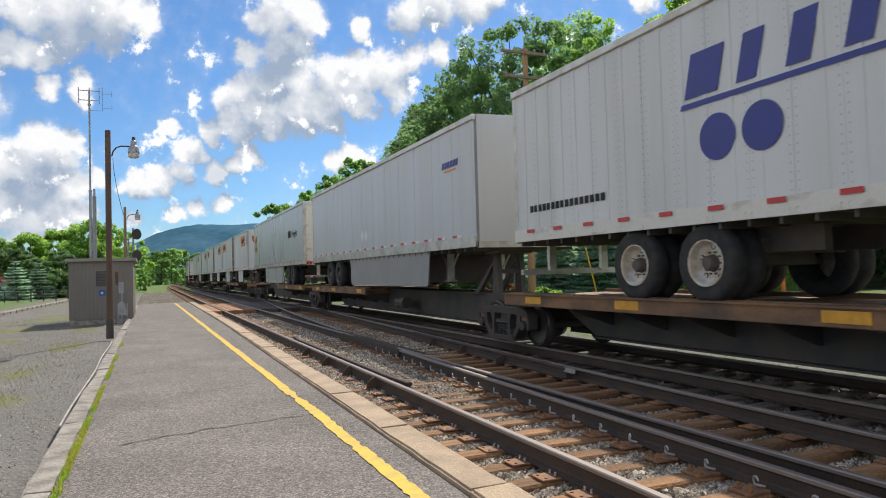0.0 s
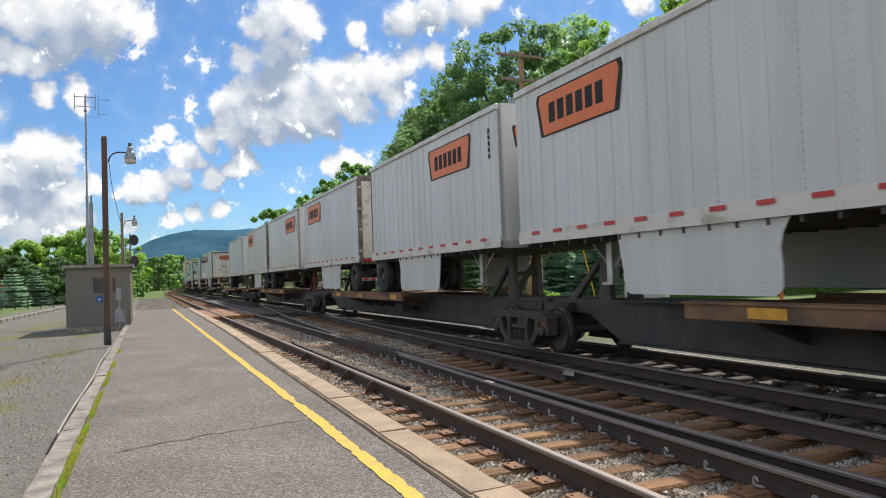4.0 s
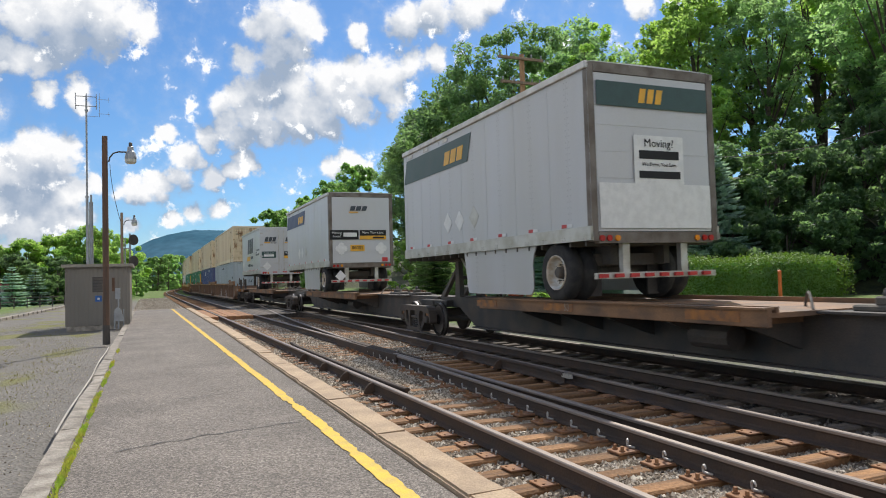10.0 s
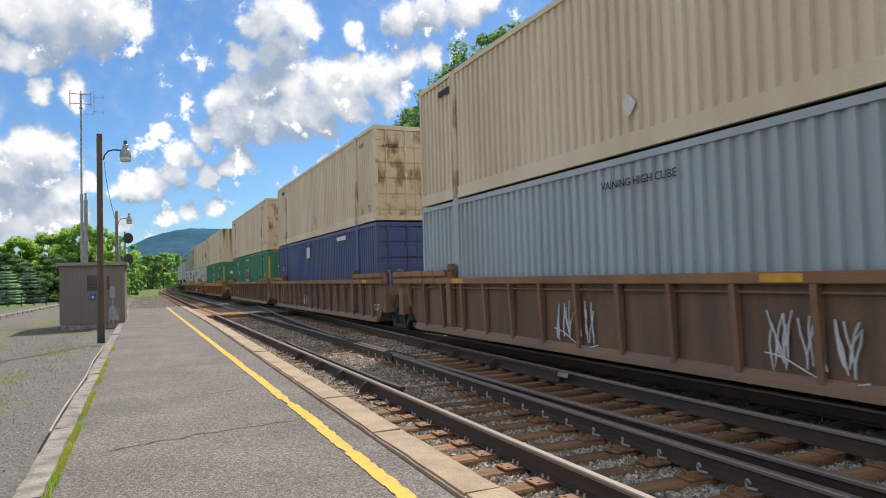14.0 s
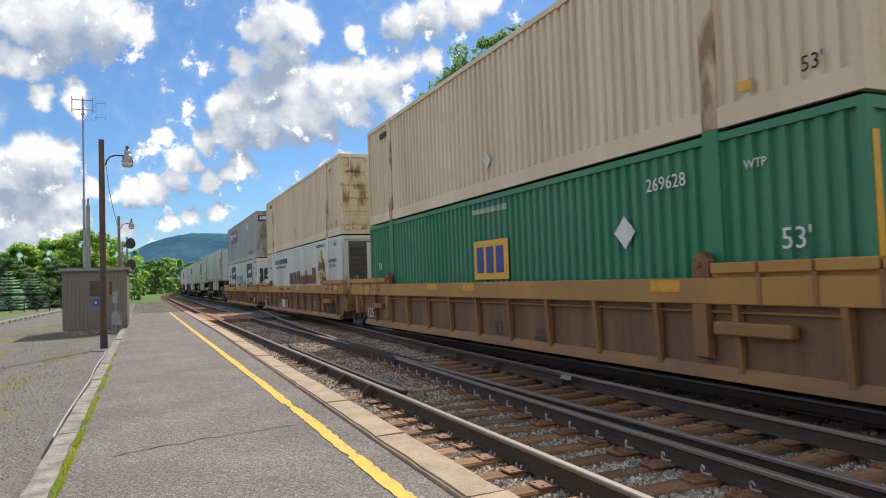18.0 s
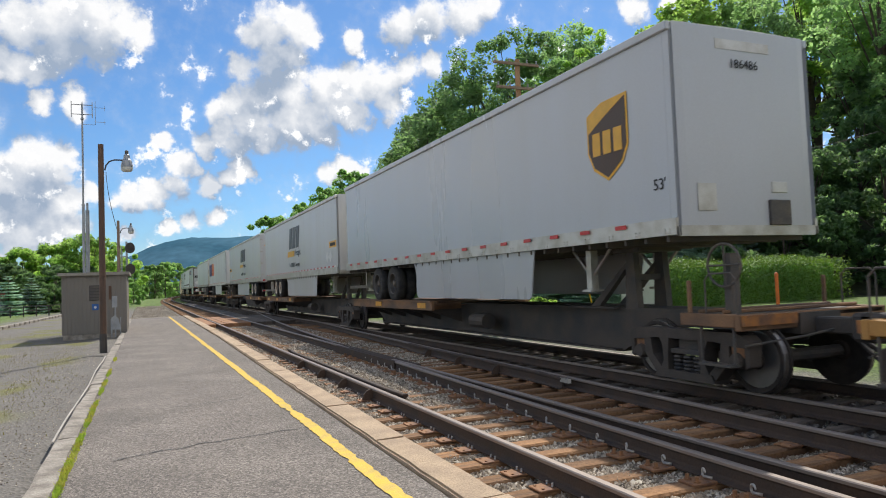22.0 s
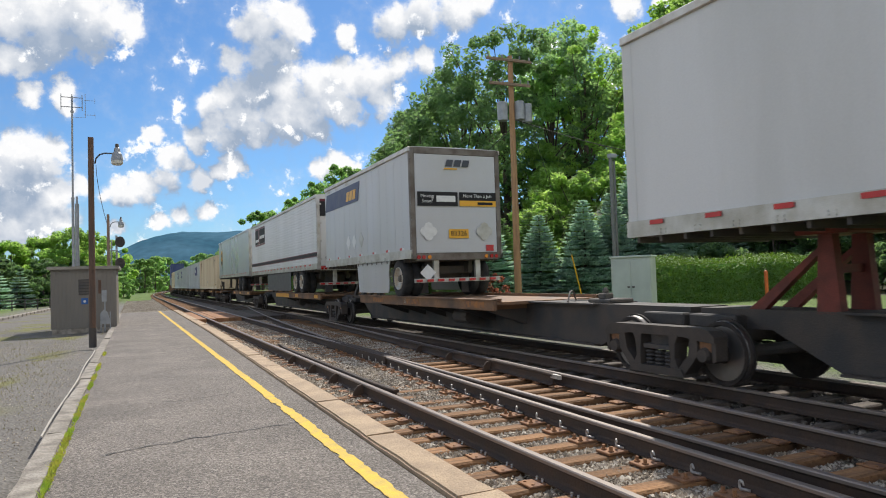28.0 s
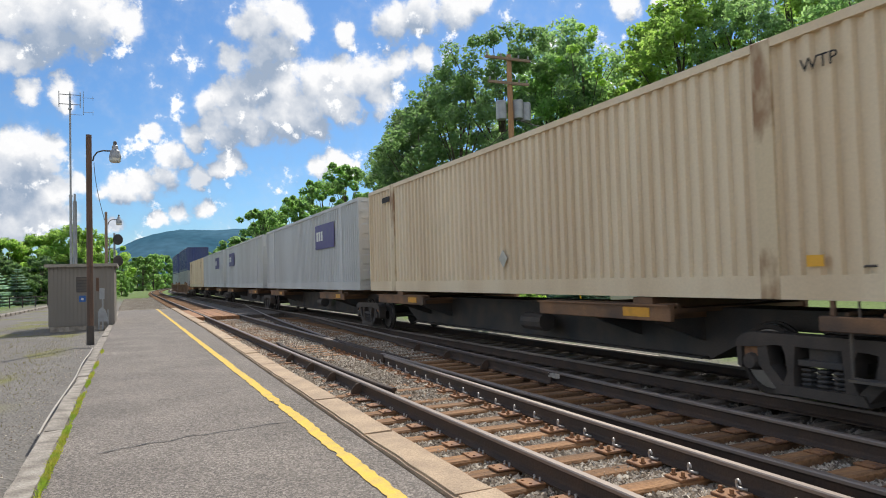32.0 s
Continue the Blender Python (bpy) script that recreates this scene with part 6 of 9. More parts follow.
def rub_tape(parent, L, z, every, face="side", first=0.5, wide=0.42, paired=False):
    u = first
    end = L - 0.3 if face == "side" else 2.5
    while u + wide < end:
        lift = 0.052 if not paired else 0.010
        decal(parent, L, face, quad(u, u + wide * 0.6, z, z + 0.06), tape_red, "reflector", lift)
        if paired:
            decal(parent, L, face, quad(u + wide * 0.6, u + wide * 1.2, z, z + 0.06), tape_white, "reflector", lift)
        u += every


WHEEL_CACHE = {}


def dual_wheel_mesh(kind):
    if kind not in WHEEL_CACHE:
        bm = bmn()
        turned(bm, [(-0.27, 0.30), (-0.29, 0.44), (-0.26, 0.495), (-0.18, 0.51), (-0.06, 0.495), (-0.02, 0.44), (0.02, 0.44), (0.06, 0.495), (0.2, 0.51), (0.27, 0.46), (0.27, 0.3), (-0.27, 0.30)], "X", (0, 0, 0), 26, False)
        tyre = mesh_of("tyre", bm, rubber, True)
        bm = bmn()
        turned(bm, [(-0.10, 0.01), (-0.10, 0.24), (-0.16, 0.296), (-0.292, 0.303), (-0.296, 0.293), (-0.262, 0.278), (-0.20, 0.268), (-0.165, 0.255), (-0.145, 0.21), (-0.140, 0.15), (-0.150, 0.12), (-0.150, 0.01)], "X", (0, 0, 0), 26)
        rim = mesh_of("rim", bm, rim_mat if kind == "white" else dark_rim, True)
        bm = bmn()
        turned(bm, [(-0.148, 0.115), (-0.175, 0.105), (-0.235, 0.095), (-0.262, 0.075), (-0.268, 0.01)], "X", (0, 0, 0), 14)
        for k in range(10):
            a = k * math.tau / 10
            rod(bm, (-0.140, 0.142 * math.cos(a), 0.142 * math.sin(a)), (-0.172, 0.142 * math.cos(a), 0.142 * math.sin(a)), 0.014, 6)
        hub = mesh_of("hub", bm, dark_frame)
        bm = bmn()
        for k in range(5):
            a = (k + 0.3) * math.tau / 5
            turned(bm, [(-0.136, 0.036), (-0.1535, 0.036), (-0.1535, 0.028), (-0.140, 0.026)], "X", (0, 0.207 * math.cos(a), 0.207 * math.sin(a)), 10)
        holes = mesh_of("hand_holes", bm, rubber)
        rim = (rim, hub, holes)
        WHEEL_CACHE[kind] = (tyre, rim)
    return WHEEL_CACHE[kind]


def tyres(parent, y, z, kind):
    """A pair of wheels on one axle."""
    tyre, rim = dual_wheel_mesh(kind)
    for side in (-1, 1):
        t = part("tyre", tyre, None, parent)
        t.matrix_basis = Matrix.Translation((side * 0.98, y, z)) @ Matrix.Rotation(0 if side < 0 else math.pi, 4, "Z")
        part("rim", rim[0], None, t)
        part("hub", rim[1], None, t, "dark wheel hub with studs")
        part("hand_holes", rim[2], None, t)
    bm = bmn()
    rod(bm, (-0.8, y, z), (0.8, y, z), 0.065, 8)
    part("axle", bm, dark_frame, parent)


def wall_profile(L, style):
    """Outline of a side wall in plan, as (y, depth) from near to far end."""
    pts = [(-L / 2, 0.0)]
    if style == "post":
        n = round(L / 0.41)
        for k in range(1, n):
            y = -L / 2 + k * L / n
            pts += [(y - 0.045, 0.0), (y - 0.035, 0.012), (y + 0.035, 0.012), (y + 0.045, 0.0)]
    elif style == "plate":
        n = round(L / 1.22)
        for k in range(1, n):
            y = -L / 2 + k * L / n
            pts += [(y - 0.03, 0.0), (y - 0.028, 0.005), (y + 0.028, 0.005), (y + 0.03, 0.0)]
    elif style == "corrugated":
        n = round(L / 0.232)
        for k in range(n):
            y = -L / 2 + k * L / n
            w = L / n
            pts += [(y + 0.10 * w, 0.0), (y + 0.24 * w, -0.05), (y + 0.60 * w, -0.05), (y + 0.72 * w, 0.0)]
    pts.append((L / 2, 0.0))
    return pts


WALL_CACHE = {}


def side_wall(L, style, z0, z1, material, inset=0.0):
    key = (L, style, z0, z1, material.name, inset)
    if key not in WALL_CACHE:
        bm = bmn()
        if style == "lap":
            n = 22
            prof = []
            for k in range(n):
                a, h = z0 + k * (z1 - z0) / n, (z1 - z0) / n
                prof += [(a, 0.012), (a + h * 0.8, 0.006), (a + h * 0.9, 0.0)]
            prof.append((z1, 0.0))
            rows = [[bm.verts.new((-HALF + inset - d + 0.006, y, z)) for z, d in prof] for y in (-L / 2, L / 2)]
            for k in range(len(prof) - 1):
                bm.faces.new((rows[0][k], rows[0][k + 1], rows[1][k + 1], rows[1][k]))
        else:
            pts = wall_profile(L, style)
            lo = [bm.verts.new((-HALF + inset - d, y, z0)) for y, d in pts]
            hi = [bm.verts.new((-HALF + inset - d, y, z1)) for y, d in pts]
            for k in range(len(pts) - 1):
                bm.faces.new((lo[k], hi[k], hi[k + 1], lo[k + 1]))
        inner = [bm.verts.new(c) for c in ((-HALF + inset + 0.06, -L / 2, z0), (-HALF + inset + 0.06, L / 2, z0), (-HALF + inset + 0.06, L / 2, z1), (-HALF + inset + 0.06, -L / 2, z1))]
        bm.faces.new(inner)
        WALL_CACHE[key] = mesh_of("side_wall", bm, material)
    return WALL_CACHE[key]


def trailer(u0, L, paint, style, rear_near, label, axles=1, z0=2.03, z1=4.90, skirt=True, rim="dark", door=None, tape=0.9, skirt_mat=None, roof_band=None, frame=None, rollup=False, wheels=None, skirt_u=None, legs=None):
    """A road trailer on a deck: box with walls, rails, roof, doors or nose, running gear, landing legs and skirts."""
    t = thing("semi_trailer", label, "trailer", "road trailers on the train")
    rolls(t, u0 + L / 2)
    sgn = -1 if rear_near else 1          # end at which the wheels stand
    dm = door or cream_paint
    wall = side_wall(L, style, z0 + 0.13, z1 - 0.10, paint)
    part("side_wall", wall, None, t)
    w2 = part("side_wall", wall, None, t)
    w2.matrix_basis = Matrix.Rotation(math.pi, 4, "Z")
    for side in (-1, 1):
        bm = bmn()
        box(bm, side * 1.30 - 0.03, side * 1.30 + 0.022, -L / 2, L / 2, z0, z0 + 0.225)
        box(bm, side * 1.30 - 0.02, side * 1.30 + 0.034, -L / 2, L / 2, z0, z0 + 0.105)
        for k in range(int(L / 0.61)):
            for dy in (0.12, 0.21):
                for zz, xx in ((0.03, 1.334), (0.075, 1.334), (0.14, 1.322), (0.195, 1.322)):
                    y = -L / 2 + dy + k * 0.61
                    box(bm, side * xx - 0.006, side * xx + 0.006, y - 0.011, y + 0.011, z0 + zz - 0.011, z0 + zz + 0.011)
        part("bottom_rail", bm, alu if paint is not white_paint else cream_paint, t)
        bm = bmn()
        box(bm, side * 1.29 - 0.05, side * 1.29 + 0.035, -L / 2, L / 2, z1 - 0.12, z1, 0.012)
        part("top_rail", bm, roof_band or alu, t)
    bm = bmn()
    slab(bm, [(-1.29, z1 - 0.02), (1.29, z1 - 0.02), (1.2, z1 + 0.012), (0, z1 + 0.03), (-1.2, z1 + 0.012)], "Y", -L / 2 + 0.01, L / 2 - 0.01)
    part("roof", bm, white_paint, t)
    bm = bmn()
    comb(bm, -L / 2 + 0.02, L / 2 - 0.02, z0 + 0.12, z0 + 0.01, z0 - 0.08, 0.2, 0.45, 0.05, -1.26, 1.26)
    part("floor", bm, dark_frame, t)
    # ends: -1 near, +1 far
    for end in (-1, 1):
        y = end * L / 2
        if end == sgn:
            bm = bmn()
            for x in (-1.3, 1.17):
                box(bm, x, x + 0.13, min(y, y - end * 0.12), max(y, y - end * 0.12), z0 - 0.02, z1, 0.01)
            box(bm, -1.17, 1.17, min(y, y - end * 0.12), max(y, y - end * 0.12), z1 - 0.16, z1)
            box(bm, -1.17, 1.17, min(y, y - end * 0.12), max(y, y - end * 0.12), z0 - 0.05, z0 + 0.13)
            part("rear_frame", bm, frame or (alu if dm is not grey_paint else grey_paint), t)
            for x0, x1 in ((-1.16, 1.16),) if rollup else ((-1.16, -0.005), (0.005, 1.16)):
                bm = bmn()
                box(bm, x0, x1, y - end * 0.035 - 0.02, y - end * 0.035 + 0.02, z0 + 0.14, z1 - 0.17)
                dr = part("door", bm, dm, t)
                if end < 0:
                    for k in range(1, 6):
                        z = z0 + 0.14 + k * 0.43
                        part("door_seam", box(bmn(), x0, x1, y + 0.009, y + 0.0145, z, z + 0.012), dm, dr)
            if end < 0:
                for x in (-0.16, 0.16) if not rollup else ():
                    bm = bmn()
                    rod(bm, (x, y - 0.025, z0 + 0.1), (x, y - 0.025, z1 - 0.15), 0.018, 6)
                    for z in (z0 + 0.2, z0 + 0.75, z1 - 0.3):
                        box(bm, x - 0.04, x + 0.04, y - 0.04, y, z, z + 0.07)
                    box(bm, min(x, x * 3.2), max(x, x * 3.2), y - 0.05, y - 0.03, z0 + 0.62, z0 + 0.66)
                    part("lock_rod", bm, alu, t)
                for x in (-1.21, 1.21) if not rollup else ():
                    for z in (z0 + 0.35, z0 + 1.05, z0 + 1.75, z1 - 0.4):
                        bm = bmn()
                        box(bm, x - 0.09, x + 0.09, y - 0.03, y - 0.004, z, z + 0.07)
                        part("hinge", bm, alu, t)
                for x, m in ((-1.12, lamp_red), (-0.98, lamp_red), (0.98, lamp_red), (1.12, lamp_red), (-0.82, lamp_amber), (0.82, lamp_amber)):
                    bm = bmn()
                    rod(bm, (x, y + 0.02, z0 + 0.03), (x, y - 0.03, z0 + 0.03), 0.05, 10)
                    part("tail_lamp", bm, m, t)
            # under-ride guard
            bm = bmn()
            box(bm, -1.22, 1.22, y - 0.05 * end - 0.04, y - 0.05 * end + 0.04, z0 - 0.62, z0 - 0.52)
            for x in (-0.6, 0.6):
                box(bm, x - 0.07, x + 0.07, y - 0.12 * end - 0.05, y - 0.12 * end + 0.05, z0 - 0.55, z0)
            part("underride_guard", bm, alu, t)
            if end < 0:
                for k in range(8):
                    bm = bmn()
                    box(bm, -1.2 + k * 0.3, -1.04 + k * 0.3, y - 0.048, y + 0.0, z0 - 0.60, z0 - 0.54)
                    part("reflector", bm, tape_red, t)
                for x in (-0.78, 0.5):
                    bm = bmn()
                    box(bm, x, x + 0.28, y + 0.9, y + 0.94, z0 - 0.92, z0 - 0.1)
                    part("mud_flap", bm, soot, t)
        else:
            bm = bmn()
            slab(bm, [(-1.30, y), (-1.30, y - end * 0.12), (-1.22, y - end * 0.005), (-1.1, y + end * 0.01), (1.1, y + end * 0.01), (1.22, y - end * 0.005), (1.3, y - end * 0.12), (1.3, y - end * 0.2), (-1.3, y - end * 0.2)][1:], "Z", z0, z1)
            part("nose", bm, paint, t)
            if end < 0:
                bm = bmn()
                box(bm, 0.35, 0.75, y - 0.05, y, z0 + 0.12, z0 + 0.48, 0.01)
                part("hookup_box", bm, dark_frame, t)
                bm = bmn()
                box(bm, 0.42, 0.72, y - 0.03, y, z0 + 0.58, z0 + 0.74, 0.01)
                part("document_box", bm, alu, t)
                bm = bmn()
                box(bm, -1.25, 1.25, y - 0.015, y + 0.05, z0 - 0.02, z0 + 0.12)
                part("nose_rail", bm, alu, t)
    # running gear
    wy = [sgn * (L / 2 - (1.15 if axles == 1 else 1.7))]
    if axles == 2:
        wy.append(wy[0] - sgn * 1.28)
    if wheels:
        wy = sorted((L / 2 - u for u in wheels), key=lambda q: -sgn * q)
    zw = 1.02 + 0.512
    for y in wy:
        tyres(t, y, zw, rim)
    bm = bmn()
    a, b = wy[0] + sgn * 0.7, wy[-1] - sgn * 1.2
    for x in (-0.55, 0.55):
        box(bm, x - 0.06, x + 0.06, min(a, b), max(a, b), zw + 0.12, z0)
    for y in wy:
        box(bm, -0.6, 0.6, y - 0.1, y + 0.1, zw - 0.05, zw + 0.2)
        box(bm, -0.75, 0.75, y - 0.45, y - 0.35, zw + 0.1, zw + 0.3)
    part("slider_frame", bm, dark_frame, t)
    # landing legs
    ly = -sgn * (L / 2 - 2.75 if L > 12 else L / 2 - 2.0)
    if legs:
        ly = L / 2 - legs
    for x in (-0.72, 0.72):
        bm = bmn()
        box(bm, x - 0.07, x + 0.07, ly - 0.07, ly + 0.07, 1.30, z0)
        box(bm, x - 0.13, x + 0.13, ly - 0.13, ly + 0.13, 1.26, 1.30)
        for d in (-0.6, 0.6):
            rod(bm, (x, ly, 1.5), (x, ly + d, z0), 0.028, 6)
        part("landing_leg", bm, alu if skirt else dark_frame, t)
    if skirt:
        c0, c1 = (ly + sgn * 0.25), (wy[-1] - sgn * 0.75)
        lo, hi = min(c0, c1), max(c0, c1)
        if skirt_u:
            lo, hi = L / 2 - skirt_u[1], L / 2 - skirt_u[0]
        for x in (-1.24, 1.24):
            bm = bmn()
            ye, yl = (hi, lo) if sgn > 0 else (lo, hi)         # ye: beside the wheels, with a hollow curve; yl: beside the landing legs
            d = 1 if sgn > 0 else -1
            edge = [(ye, z0), (ye - d * 0.10, z0 - 0.16), (ye - d * 0.15, z0 - 0.34), (ye - d * 0.13, z0 - 0.55), (ye - d * 0.14, 1.26), (ye - d * 0.17, 1.19), (ye - d * 0.25, 1.14)]
            slab(bm, edge + [(yl + d * 0.26, 1.14), (yl + d * 0.17, 1.18), (yl, z0)], "X", x - 0.012, x + 0.012)
            part("side_skirt", bm, skirt_mat or paint, t)
    if tape:
        rub_tape(t, L, z0 + 0.15 if paint is not grey_paint else z0 + 0.24, tape, paired=paint is grey_paint)
        if rear_near:
            rub_tape(t, L, z0 + 0.05, 0.62, "end", 0.12, 0.45)
    return t


def diamonds(t, L, us, v, r, m=None):
    for u in us:
        diamond(t, L, "side", u, v, r, m or tape_white)


def orange_badge(t, L, face, u, v, w, flat=0.36):
    """An orange six-sided panel with a black edge and a row of black blocks."""
    h = w * flat
    def hexa(k):
        return [(u - w / 2 * k + 0.06 * w, v - h / 2 * k), (u + w / 2 * k - 0.06 * w, v - h / 2 * k), (u + w / 2 * k, v + h / 2 * k - 0.05 * w), (u + w / 2 * k - 0.02 * w, v + h / 2 * k), (u - w / 2 * k + 0.02 * w, v + h / 2 * k), (u - w / 2 * k, v + h / 2 * k - 0.05 * w)]
    decal(t, L, face, hexa(1.06), black, "badge_edge", 0.013)
    decal(t, L, face, hexa(0.98), orange, "badge", 0.016)
    n, w0 = 6, w * 0.70
    for k in range(n):
        a = u - w0 / 2 + k * w0 / n
        decal(t, L, face, quad(a, a + w0 / n * 0.7, v - h * 0.24, v + h * 0.24), black, "emblem", 0.020)


def pup(u0, rear_near, label, style="post", paint=None, badge=True, rim="dark", L=8.55, at=6.1, **kw):
    t = trailer(u0, L, paint or white_paint, style, rear_near, label, 1, rim=rim, tape=0.72, wheels=(7.75,) if rear_near else (0.8,), skirt_u=(2.85, 5.9) if rear_near else (2.25, 5.3), frame=grimy_frame, **kw)
    if badge:
        if rear_near:
            orange_badge(t, L, "side", 2.0, 4.25, 2.32, 0.31)
            orange_badge(t, L, "end", 1.42, 4.27, 1.18)
        else:
            orange_badge(t, L, "side", at, 4.19, 2.32, 0.30)
            orange_badge(t, L, "end", 0.93, 4.25, 1.15)
            for k in range(5):
                decal(t, L, "side", quad(8.12, 8.20, 3.85 + k * 0.13, 3.95 + k * 0.13), black, "number_bar", 0.013)
    return t


def slanted_mark(t, L, u0, u1, v0, v1, bar, face="side", m=None):
    """Three slanting dark blocks over a yellow bar (u0, u1, v0, v1)."""
    w, slant = (u1 - u0) / 3.25, (v1 - v0) * 0.30
    for k in range(3):
        a = u0 + k * (w * 1.06)
        lift = 0.010 if face == "side" else 0.018
        decal(t, L, face, quad(a, a + w * 0.86, v0, v1, slant), m or slate, "emblem", lift)
    decal(t, L, face, quad(bar[0], bar[1], bar[2], bar[3], (bar[3] - bar[2]) * 0.3), gold, "emblem_bar", 0.010 if face == "side" else 0.018)


def freight_marks(t, L, u0, u1, v0, v1, bar, word, line):
    """The blocks, a word beside the yellow bar, and a small line beneath; word and line: centre u, v and size."""
    slanted_mark(t, L, u0, u1, v0, v1, bar)
    words(t, L, "side", *word[:2], "Freight", word[2], slate)
    u, v, s = line
    words(t, L, "side", u - 4.4 * s, v, "An", s, slate)
    words(t, L, "side", u + 2.5 * s, v, "Company", s, slate)
    decal(t, L, "side", quad(u - 3.2 * s, u - 0.2 * s, v - 0.35 * s, v + 0.4 * s, 0.03), slate, "name_bar", 0.010)


def upack_rear(t, L, number, band=None, flip=False):
    if band:
        decal(t, L, "end", quad(0.16, 2.44, 4.20, 4.60), band, "band", 0.010)
        for k in range(3):
            decal(t, L, "end", quad(0.98 + k * 0.17, 1.10 + k * 0.17, 4.28, 4.52, 0.05), gold, "emblem", 0.018)
        decal(t, L, "end", quad(0.86, 1.88, 2.95, 3.75), tape_white, "panel", 0.012)
        words(t, L, "end", 1.37, 3.62, "Moving?", 0.19, black, 0.024)
        decal(t, L, "end", quad(0.96, 1.78, 3.36, 3.50), black, "name_bar", 0.020)
        words(t, L, "end", 1.37, 3.27, "We Drive, You Save.", 0.085, black, 0.024)
        decal(t, L, "end", quad(0.95, 1.80, 3.04, 3.16), black, "phone_bar", 0.020)
        decal(t, L, "end", quad(0.16, 2.44, 2.22, 2.95), tape_white, "panel", 0.010)
        diamond(t, L, "end", 0.42, 2.72, 0.20, grey_paint)
    else:
        ex, ez, px, pz, ny = (0.15, 0.22, 0.15, 0.31, -0.08) if number == "83326" else (0, 0, 0, 0, 0)
        for k in range(3):
            decal(t, L, "end", quad(0.84 + ex + k * 0.235, 1.03 + ex + k * 0.235, 4.20 + ez, 4.38 + ez, 0.05), slate, "emblem", 0.012)
        decal(t, L, "end", quad(0.80 + ex, 1.18 + ex, 4.12 + ez, 4.16 + ez), gold, "emblem_bar", 0.012)
        decal(t, L, "end", quad(0.03 + px, 1.17 + px, 3.07 + pz, 3.44 + pz), black, "panel", 0.012)
        decal(t, L, "end", quad(1.22 + px, 2.3 + px, 3.22 + pz, 3.44 + pz), black, "panel", 0.012)
        decal(t, L, "end", quad(1.22 + px, 2.3 + px, 3.07 + pz, 3.22 + pz), gold, "panel", 0.012)
        words(t, L, "end", 0.30 + px, 3.26 + pz, "Moving\nSoon?", 0.13, tape_white, 0.022)
        decal(t, L, "end", quad(0.56 + px, 1.10 + px, 3.18 + pz, 3.34 + pz), tape_white, "name_bar", 0.020)
        words(t, L, "end", 1.76 + px, 3.34 + pz, "More Than a Job.", 0.125, tape_white, 0.022)
        decal(t, L, "end", quad(1.75 + px, 2.2 + px, 3.11 + pz, 3.18 + pz), black, "name_bar", 0.020)
        decal(t, L, "end", quad(0.83 + px * 1.4, 1.40 + px * 1.4, 2.62 + ny, 2.86 + ny), gold, "number_panel", 0.012)
        words(t, L, "end", 1.115 + px * 1.4, 2.74 + ny, number, 0.19, black, 0.022)
        for x, m in ((0.47, tape_white), (2.08, tape_white if number != "83326" else alu)):
            for k, d in enumerate(((0.11, 0), (-0.11, 0), (0, 0.11), (0, -0.11))):
                decal(t, L, "end", [(x + d[0] + 0.13 * math.cos(a), 2.72 + d[1] + 0.13 * math.sin(a)) for a in (q * math.tau / 8 for q in range(8))], m, "placard", 0.012 + 0.0015 * k)
        decal(t, L, "end", quad(2.12, 2.34, 2.20, 2.36), tape_red, "sticker", 0.012)
        diamond(t, L, "end", 0.42, 1.66, 0.22, tape_white)


def banded_pup(u0, number, band, green_rear, label, rim="white"):
    L = 8.55
    t = trailer(u0, L, grey_paint, "plate", True, label, 1, rim=rim, door=grey_paint, tape=0, wheels=(7.4,), frame=grimy_frame, rollup=True, skirt_u=(3.65, 6.75), legs=2.85)
    bandm = navy if band == "navy" else deep_green
    decal(t, L, "side", quad(0.05, 4.05, 4.02, 4.62, 0.22), bandm, "band", 0.010)
    for k in range(3):
        decal(t, L, "side", quad(2.76 + k * 0.36, 3.05 + k * 0.36, 4.12, 4.42, 0.1), gold, "emblem", 0.016)
    for u in (0.4, 1.5, 2.7):
        decal(t, L, "side", quad(u, u + 0.3, 4.66, 4.76), alu, "vent", 0.012)
    diamonds(t, L, (2.9, 3.55), 2.76, 0.24, tape_white)
    diamond(t, L, "side", 4.3, 2.78, 0.24, alu)
    for u in (0.4, 1.6, 2.9, 4.1, 5.4, 6.6, 7.7):
        decal(t, L, "side", quad(u, u + 0.16, 2.27, 2.33), tape_red, "reflector", 0.012)
        decal(t, L, "side", quad(u + 0.16, u + 0.32, 2.27, 2.33), tape_white, "reflector", 0.012)
    upack_rear(t, L, number, deep_green if green_rear else None)
    return t


def badge_shield(t, L, u, v, s, m_top=None):
    pts = [(u - s * 0.42, v + s * 0.36), (u - s * 0.1, v + s * 0.48), (u + s * 0.42, v + s * 0.5), (u + s * 0.42, v - s * 0.15), (u + s * 0.3, v - s * 0.36), (u, v - s * 0.55), (u - s * 0.3, v - s * 0.38), (u - s * 0.42, v - s * 0.15)]
    decal(t, L, "side", pts, gold, "badge_edge", 0.008)
    decal(t, L, "side", [(u + (a - u) * 0.92, v + (b - v) * 0.92) for a, b in pts], brown_badge, "badge", 0.012)
    decal(t, L, "side", [(u - s * 0.38, v + s * 0.33), (u - s * 0.1, v + s * 0.44), (u + s * 0.38, v + s * 0.46), (u - s * 0.05, v + s * 0.28), (u - s * 0.38, v + s * 0.12)], gold, "badge_crest", 0.015)
    for k in range(3):
        decal(t, L, "side", quad(u - s * 0.30 + k * s * 0.22, u - s * 0.14 + k * s * 0.22, v - s * 0.2, v + s * 0.1), gold, "emblem", 0.017)


